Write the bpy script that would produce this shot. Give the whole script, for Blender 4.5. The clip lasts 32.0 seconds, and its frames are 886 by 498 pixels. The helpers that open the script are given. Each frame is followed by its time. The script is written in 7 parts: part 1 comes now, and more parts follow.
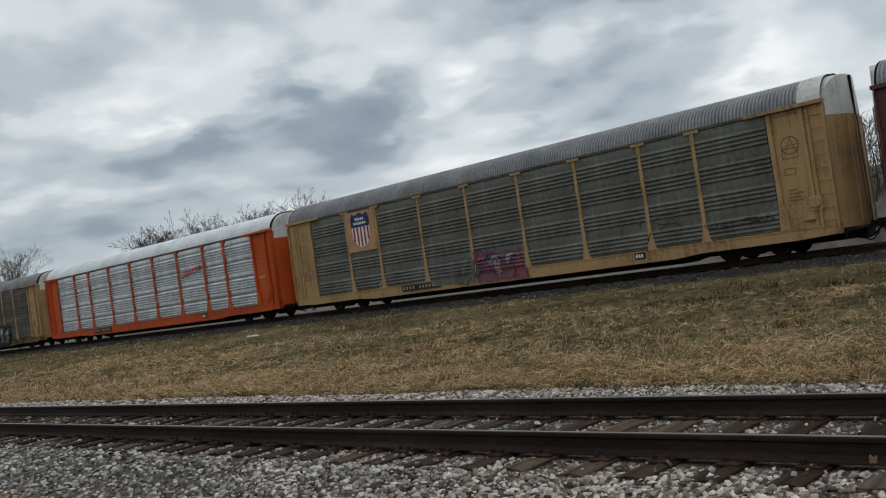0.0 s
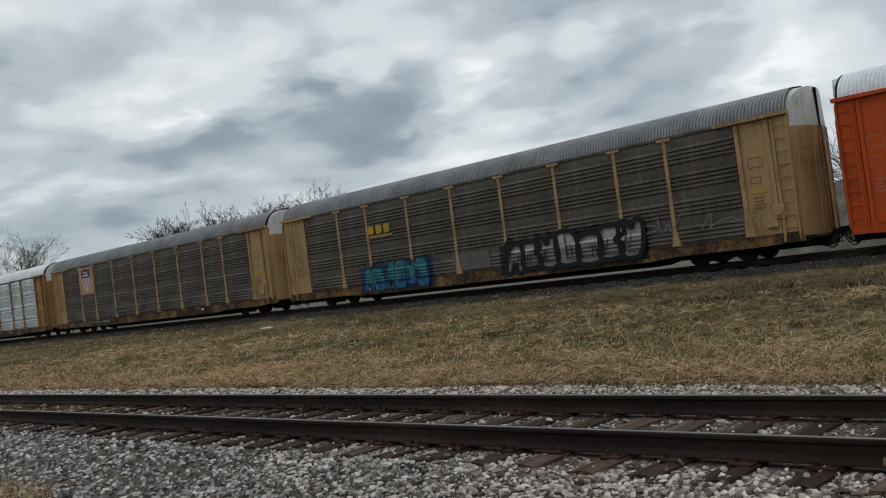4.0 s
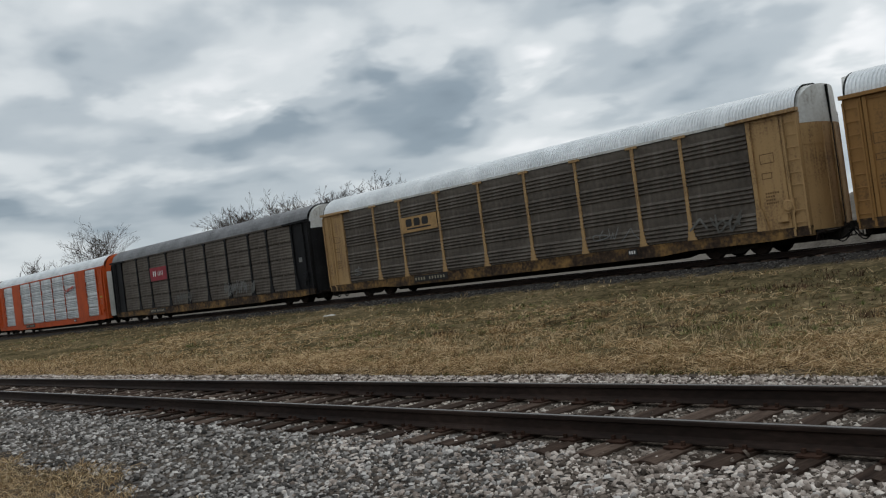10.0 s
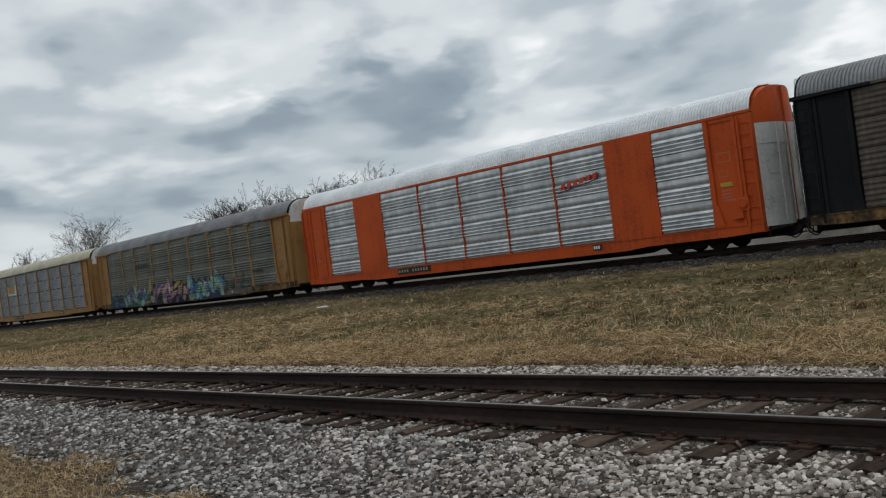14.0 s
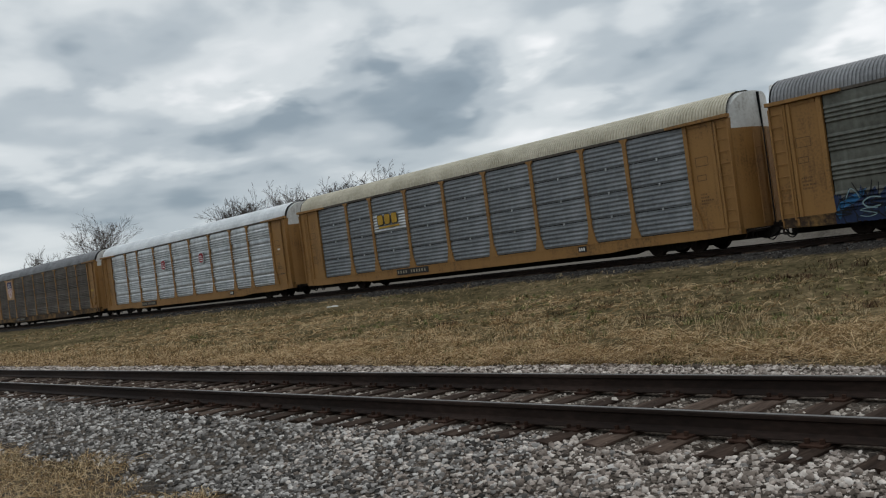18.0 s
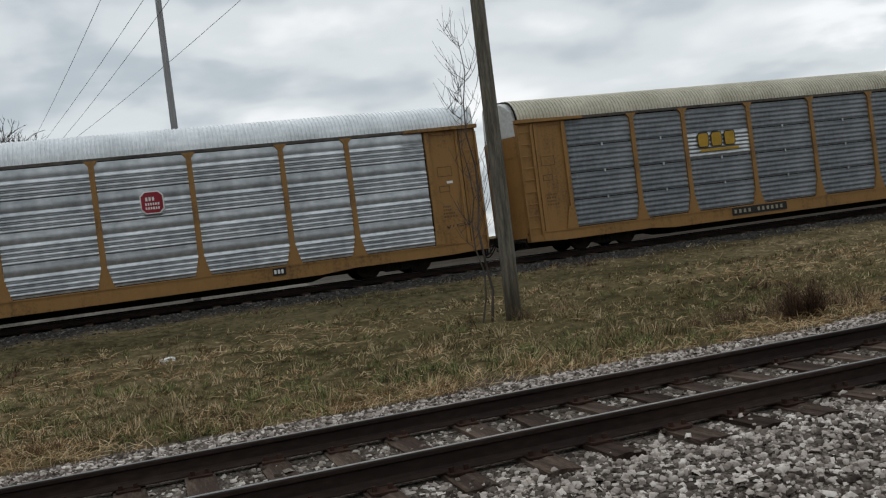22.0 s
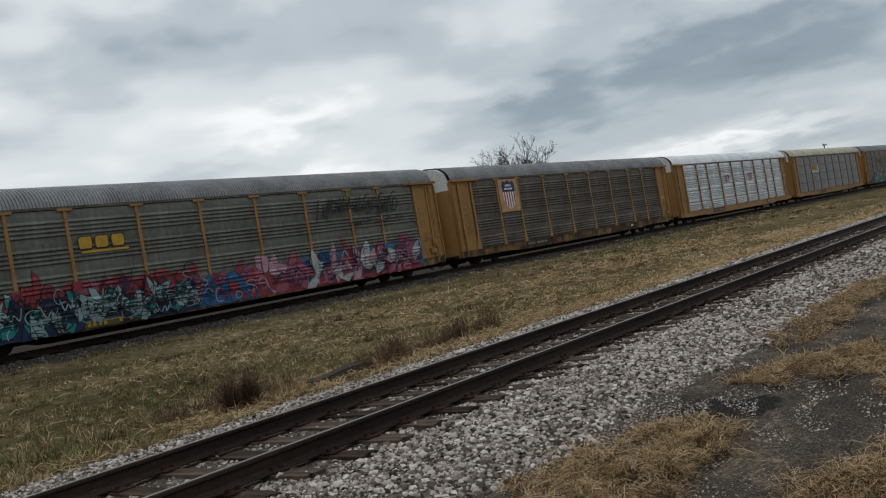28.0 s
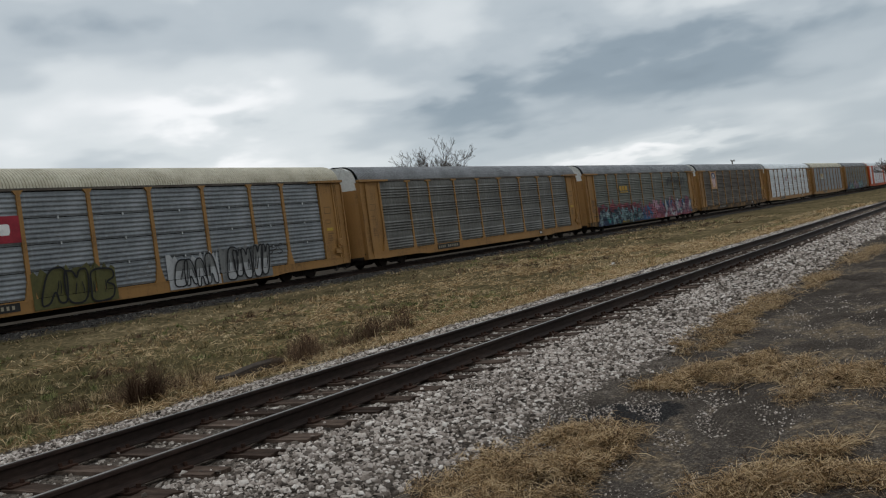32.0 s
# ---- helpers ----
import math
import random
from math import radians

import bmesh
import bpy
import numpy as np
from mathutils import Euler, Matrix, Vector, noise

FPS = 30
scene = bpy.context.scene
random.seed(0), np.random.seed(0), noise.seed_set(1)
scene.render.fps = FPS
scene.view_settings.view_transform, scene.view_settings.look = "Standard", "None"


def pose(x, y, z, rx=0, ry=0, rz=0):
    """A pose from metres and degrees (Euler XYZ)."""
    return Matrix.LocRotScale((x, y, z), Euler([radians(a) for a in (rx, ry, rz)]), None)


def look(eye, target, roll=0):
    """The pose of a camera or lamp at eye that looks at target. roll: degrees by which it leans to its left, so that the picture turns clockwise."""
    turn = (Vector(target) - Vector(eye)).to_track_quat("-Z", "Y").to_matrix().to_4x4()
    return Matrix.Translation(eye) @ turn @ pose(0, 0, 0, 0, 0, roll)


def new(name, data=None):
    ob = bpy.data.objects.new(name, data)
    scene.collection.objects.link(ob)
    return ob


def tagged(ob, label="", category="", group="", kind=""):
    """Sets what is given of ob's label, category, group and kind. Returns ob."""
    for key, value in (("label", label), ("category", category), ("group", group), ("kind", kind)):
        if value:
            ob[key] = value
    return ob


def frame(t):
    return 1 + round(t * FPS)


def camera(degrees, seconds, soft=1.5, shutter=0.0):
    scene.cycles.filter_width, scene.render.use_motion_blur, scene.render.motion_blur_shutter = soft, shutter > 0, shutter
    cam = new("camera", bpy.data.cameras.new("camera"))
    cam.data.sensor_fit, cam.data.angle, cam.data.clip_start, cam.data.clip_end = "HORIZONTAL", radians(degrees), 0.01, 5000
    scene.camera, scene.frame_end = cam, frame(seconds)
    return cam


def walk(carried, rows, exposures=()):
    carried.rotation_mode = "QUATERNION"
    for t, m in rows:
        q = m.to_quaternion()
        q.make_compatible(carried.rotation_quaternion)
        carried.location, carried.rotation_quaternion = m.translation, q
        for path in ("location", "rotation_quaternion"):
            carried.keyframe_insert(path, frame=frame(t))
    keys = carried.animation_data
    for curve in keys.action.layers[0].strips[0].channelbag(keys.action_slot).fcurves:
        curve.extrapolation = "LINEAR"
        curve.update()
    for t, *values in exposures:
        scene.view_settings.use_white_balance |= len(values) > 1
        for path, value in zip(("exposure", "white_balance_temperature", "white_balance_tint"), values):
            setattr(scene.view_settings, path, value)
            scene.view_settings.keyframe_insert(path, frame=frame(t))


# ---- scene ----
EYE = (0.0, 0.0, 1.396)          # a phone held at chest height; z = 0 is the top of the near rails
cam = camera(51.9, 32.0, soft=1.2)


def aim(yaw, pitch, roll):
    """Camera pose from degrees: yaw to the right of straight across the tracks, pitch up, roll."""
    a, e = radians(yaw), radians(pitch)
    d = Vector((math.sin(a) * math.cos(e), math.cos(a) * math.cos(e), math.sin(e)))
    return look(EYE, Vector(EYE) + d, roll)


VIEW = (
    (0.0, -43.00, 1.76, -8.17),
    (0.5, -43.16, 2.00, -7.86),
    (1.0, -43.36, 2.02, -7.38),
    (1.5, -43.47, 1.93, -7.37),
    (2.0, -43.47, 1.92, -7.52),
    (2.5, -43.47, 1.73, -7.37),
    (4.5, -44.51, 1.38, -7.25),
    (5.0, -47.08, 1.35, -7.01),
    (5.5, -49.41, 1.44, -6.66),
    (6.0, -49.60, 1.37, -6.54),
    (6.5, -49.01, 0.88, -6.97),
    (7.0, -48.36, 0.62, -7.21),
    (7.5, -47.98, 0.64, -7.15),
    (8.0, -48.00, 0.82, -6.98),
    (8.5, -48.04, 0.80, -6.89),
    (9.0, -47.97, 1.00, -6.94),
    (9.5, -47.72, 1.24, -7.11),
    (10.0, -47.82, 1.32, -7.33),
    (10.5, -48.09, 1.24, -7.78),
    (11.0, -48.43, 0.91, -8.24),
    (11.5, -48.21, 0.98, -7.93),
    (12.0, -47.52, 0.87, -7.84),
    (12.5, -47.45, 0.90, -7.79),
    (13.0, -47.53, 1.13, -7.46),
    (13.5, -47.63, 0.81, -7.28),
    (14.0, -47.48, 0.73, -7.29),
    (14.5, -47.29, 0.89, -7.42),
    (16.5, -47.11, 1.37, -7.74),
    (17.0, -48.03, 0.66, -7.63),
    (17.5, -48.28, 0.70, -7.51),
    (18.0, -48.09, 0.77, -7.46),
    (18.5, -47.83, 0.62, -7.62),
    (19.0, -47.76, 0.94, -7.61),
    (19.5, -46.55, 1.13, -7.55),
    (20.0, -39.40, 1.16, -7.24),
    (20.5, -27.63, 0.77, -7.33),
    (21.0, -12.73, 0.38, -7.35),
    (21.5, 1.49, -0.17, -6.34),
    (22.0, 17.87, -0.42, -7.39),
    (22.5, 30.29, -0.68, -8.57),
    (23.0, 40.09, -1.15, -8.69),
    (23.5, 44.08, -1.46, -8.19),
    (24.0, 45.22, -1.77, -8.45),
    (24.5, 46.48, -1.77, -8.96),
    (25.0, 49.50, -1.37, -9.28),
    (25.5, 51.05, -1.13, -8.88),
    (27.5, 51.85, 0.00, -9.95),
    (28.0, 52.79, 0.30, -9.76),
    (28.5, 53.74, -0.08, -9.21),
    (29.0, 54.14, 0.01, -8.85),
    (29.5, 54.31, -0.27, -8.65),
    (30.0, 54.19, -0.61, -8.54),
    (30.5, 54.01, -0.51, -8.27),
    (31.0, 53.66, -0.43, -7.88),
    (31.5, 54.08, -0.44, -7.97),
    (32.0, 58.02, -0.45, -7.72),
)
walk(cam, [(t, aim(y, p, r)) for t, y, p, r in VIEW], exposures=[(0.0, 0.0), (32.0, 0.0)])

# ---- sky and light ----
world = bpy.data.worlds.new("overcast_sky")
scene.world = world
world.use_nodes = True


CLOUDS = ((-49, 11.6, 5.5, 1.9, -0.14), (-57, 9.6, 4, 1.3, -0.10), (-46, 8.6, 4.5, 1.1, -0.11), (-27, 16.5, 5, 1.6, -0.18), (-68, 12, 4, 1.4, -0.09), (-42, 12.0, 2.6, 1.1, 0.13), (-60, 13.0, 6, 1.5, 0.13), (-38, 9.2, 3, 1.2, 0.10), (-68, 6.2, 11, 2.0, -0.13),
          (-28, 11.5, 6, 2.0, -0.10), (-23, 10.0, 3, 1.5, 0.16), (-12, 7.5, 8, 3.0, 0.13), (12, 14, 14, 3.0, 0.03), (20, 8, 14, 3, 0.10), (45, 9.4, 6, 1.6, 0.15), (46, 5.3, 6, 1.4, 0.18), (42, 14.5, 10, 2.2, -0.03), (61, 7.0, 5, 1.8, -0.11), (74, 8.6, 11, 2.6, -0.15), (70, 3.6, 6, 0.7, 0.16))


def build_sky():
    nt = world.node_tree
    nt.nodes.clear()
    N, Lk = nt.nodes.new, nt.links.new
    out, bg = N("ShaderNodeOutputWorld"), N("ShaderNodeBackground")
    tc = N("ShaderNodeTexCoord")
    sep = N("ShaderNodeSeparateXYZ")
    Lk(tc.outputs["Generated"], sep.inputs[0])

    def m(op, a, b=None, c=None):
        n = N("ShaderNodeMath")
        n.operation = op
        for k, v in enumerate((a, b, c)):
            if v is None:
                continue
            if isinstance(v, (int, float)):
                n.inputs[k].default_value = v
            else:
                Lk(v, n.inputs[k])
        return n.outputs[0]

    # azimuth and elevation in degrees; the deck flattens towards the horizon
    az = m("MULTIPLY", m("ARCTAN2", sep.outputs["X"], sep.outputs["Y"]), 57.3)
    el = m("MULTIPLY", m("ARCSINE", sep.outputs["Z"]), 57.3)
    flat_v = m("MULTIPLY", m("LOGARITHM", m("ADD", m("MAXIMUM", el, 0.0), 8.0), 2.718), 6.5)
    flat_u = m("DIVIDE", az, 7.0)

    def cloud(scale, detail, rough, distort, seed, lift=0.0):
        n = N("ShaderNodeTexNoise")
        n.inputs["Scale"].default_value, n.inputs["Detail"].default_value = scale, detail
        n.inputs["Roughness"].default_value, n.inputs["Distortion"].default_value = rough, distort
        comb = N("ShaderNodeCombineXYZ")
        Lk(flat_u, comb.inputs[0])
        Lk(m("ADD", flat_v, lift), comb.inputs[1])
        comb.inputs[2].default_value = seed
        Lk(comb.outputs[0], n.inputs["Vector"])
        return n.outputs["Fac"]

    big = cloud(0.55, 2.0, 0.45, 0.1, 3.7)
    puff = cloud(0.85, 3.5, 0.42, 0.1, 9.2)
    puff_over = cloud(0.85, 3.5, 0.42, 0.1, 9.2, 0.5)
    wisp = cloud(1.9, 3.5, 0.45, 0.15, 1.4)
    # lit from above: brighter where the deck thins upwards, dull on the undersides
    f = m("ADD", m("MULTIPLY", m("SUBTRACT", big, 0.5), 0.34), m("MULTIPLY", m("SUBTRACT", puff_over, puff), 0.42))
    f = m("ADD", f, m("ADD", m("MULTIPLY", m("SUBTRACT", puff, 0.5), 0.33), m("MULTIPLY", m("SUBTRACT", wisp, 0.5), 0.15)))
    # the deck is smoother towards the east
    calm = N("ShaderNodeMapRange")
    calm.inputs["From Min"].default_value, calm.inputs["From Max"].default_value = 15.0, 50.0
    calm.inputs["To Min"].default_value, calm.inputs["To Max"].default_value = 1.0, 0.55
    Lk(az, calm.inputs["Value"])
    f = m("MULTIPLY", f, calm.outputs[0])
    # the large cloud masses and gaps: azimuth, elevation, half widths in degrees, lighter or darker
    az = m("ADD", az, m("MULTIPLY", m("SUBTRACT", puff, 0.5), 9.0))
    el = m("ADD", el, m("MULTIPLY", m("SUBTRACT", wisp, 0.5), 5.0))
    for a0, e0, ra, re, amp in CLOUDS:
        u, v = m("DIVIDE", m("SUBTRACT", az, a0), ra), m("DIVIDE", m("SUBTRACT", el, e0), re)
        d2 = m("ADD", m("MULTIPLY", u, u), m("MULTIPLY", v, v))
        f = m("ADD", f, m("MULTIPLY", m("EXPONENT", m("MULTIPLY", d2, -1.0)), amp))
    f = m("ADD", f, 0.512)
    ramp = N("ShaderNodeValToRGB")
    cr = ramp.color_ramp
    cr.interpolation = "EASE"
    cr.elements[0].position, cr.elements[0].color = 0.24, (0.152, 0.198, 0.245, 1)
    cr.elements[1].position, cr.elements[1].color = 0.68, (0.96, 0.975, 0.99, 1)
    for pos, col in ((0.38, (0.28, 0.345, 0.402, 1)), (0.47, (0.48, 0.54, 0.585, 1)), (0.56, (0.695, 0.742, 0.768, 1))):
        e = cr.elements.new(pos)
        e.color = col
    Lk(f, ramp.inputs[0])
    # clear-sky glow behind the cloud deck
    sky = N("ShaderNodeTexSky")
    sky.sky_type, sky.sun_disc = "NISHITA", False
    sky.sun_elevation, sky.sun_rotation = radians(SUN_EL), radians(SUN_AZ)
    sc = N("ShaderNodeVectorMath")
    sc.operation = "SCALE"
    Lk(sky.outputs[0], sc.inputs[0])
    sc.inputs["Scale"].default_value = 0.08
    mix = N("ShaderNodeMix")
    mix.data_type = "RGBA"
    mix.inputs["Factor"].default_value = 0.93
    Lk(sc.outputs[0], mix.inputs["A"])
    Lk(ramp.outputs[0], mix.inputs["B"])
    Lk(mix.outputs["Result"], bg.inputs["Color"])
    # the deck is lighter towards the zenith, as under any overcast
    n = N("ShaderNodeMapRange")
    n.interpolation_type = "SMOOTHSTEP"
    Lk(sep.outputs["Z"], n.inputs["Value"])
    n.inputs["From Min"].default_value, n.inputs["From Max"].default_value = 0.36, 0.95
    n.inputs["To Min"].default_value, n.inputs["To Max"].default_value = 1.0, 1.55
    Lk(n.outputs[0], bg.inputs["Strength"])
    Lk(bg.outputs[0], out.inputs[0])


SUN_EL, SUN_AZ = 38.0, 20.0
build_sky()
sun = new("sun", bpy.data.lights.new("sun", "SUN"))
sun.data.energy, sun.data.angle, sun.data.color = 0.5, radians(25), (1.0, 0.96, 0.9)
sun.matrix_world = look((0, 0, 50), (-14, -38, 50 - 32))


# ---- materials ----
def material(name, stops, rough=0.8, metal=0.0, scale=1.0, fine=40.0, bump=0.15, bump_dist=0.01, streak=0.0, piece=0.0, stretch=(1, 1, 1), spec=0.3, loose=True):
    """A node material: stops are (position, colour) of a ramp driven by coarse and fine noise in object space.
    streak: share of vertical rain streaks; piece: how far whole pieces differ (loose: pieces of one mesh)."""
    mt = bpy.data.materials.new(name)
    mt.use_nodes = True
    nt = mt.node_tree
    N, Lk = nt.nodes.new, nt.links.new
    bsdf = nt.nodes["Principled BSDF"]
    tc, mp = N("ShaderNodeTexCoord"), N("ShaderNodeMapping")
    mp.inputs["Scale"].default_value = stretch
    Lk(tc.outputs["Object"], mp.inputs[0])

    def noise_tex(sc, det, vec):
        n = N("ShaderNodeTexNoise")
        n.inputs["Scale"].default_value, n.inputs["Detail"].default_value = sc, det
        Lk(vec, n.inputs["Vector"])
        return n.outputs["Fac"]

    def m(op, a, b):
        n = N("ShaderNodeMath")
        n.operation = op
        for k, v in enumerate((a, b)):
            if isinstance(v, (int, float)):
                n.inputs[k].default_value = v
            else:
                Lk(v, n.inputs[k])
        return n.outputs[0]

    coarse = noise_tex(scale, 5.0, mp.outputs[0])
    grain = noise_tex(fine, 4.0, mp.outputs[0])
    f = m("ADD", m("MULTIPLY", coarse, 0.62 - streak * 0.4), m("MULTIPLY", grain, 0.38 - streak * 0.2))
    if streak:
        m2 = N("ShaderNodeMapping")
        m2.inputs["Scale"].default_value = (7.0, 7.0, 0.35)
        Lk(tc.outputs["Object"], m2.inputs[0])
        f = m("ADD", f, m("MULTIPLY", noise_tex(1.0, 4.0, m2.outputs[0]), streak * 0.6))
    if piece:
        oi = N("ShaderNodeObjectInfo")
        geo = N("ShaderNodeNewGeometry")
        r = geo.outputs["Random Per Island"] if loose else oi.outputs["Random"]
        f = m("ADD", f, m("MULTIPLY", m("SUBTRACT", r, 0.5), piece))
    ramp = N("ShaderNodeValToRGB")
    cr = ramp.color_ramp
    cr.elements[0].position, cr.elements[0].color = stops[0][0], (*stops[0][1], 1)
    cr.elements[1].position, cr.elements[1].color = stops[-1][0], (*stops[-1][1], 1)
    for pos, col in stops[1:-1]:
        cr.elements.new(pos).color = (*col, 1)
    Lk(f, ramp.inputs[0])
    Lk(ramp.outputs[0], bsdf.inputs["Base Color"])
    bsdf.inputs["Roughness"].default_value, bsdf.inputs["Metallic"].default_value = rough, metal
    bsdf.inputs["Specular IOR Level"].default_value = spec
    if bump:
        bp = N("ShaderNodeBump")
        bp.inputs["Strength"].default_value, bp.inputs["Distance"].default_value = bump, bump_dist
        Lk(grain, bp.inputs["Height"])
        Lk(bp.outputs[0], bsdf.inputs["Normal"])
    return mt


def shades(c, lo=0.6, hi=1.3, a=0.35, b=0.66):
    return [(a, tuple(v * lo for v in c)), ((a + b) / 2, c), (b, tuple(min(v * hi, 0.95) for v in c))]


def rusty(c, grime, a=0.33, b=0.66):
    """Paint c over rust and grime."""
    return [(a, grime), (a + 0.08, tuple(0.5 * p + 0.5 * q for p, q in zip(c, grime))), (a + 0.16, c), (b, tuple(min(1.15 * v, 0.9) for v in c))]


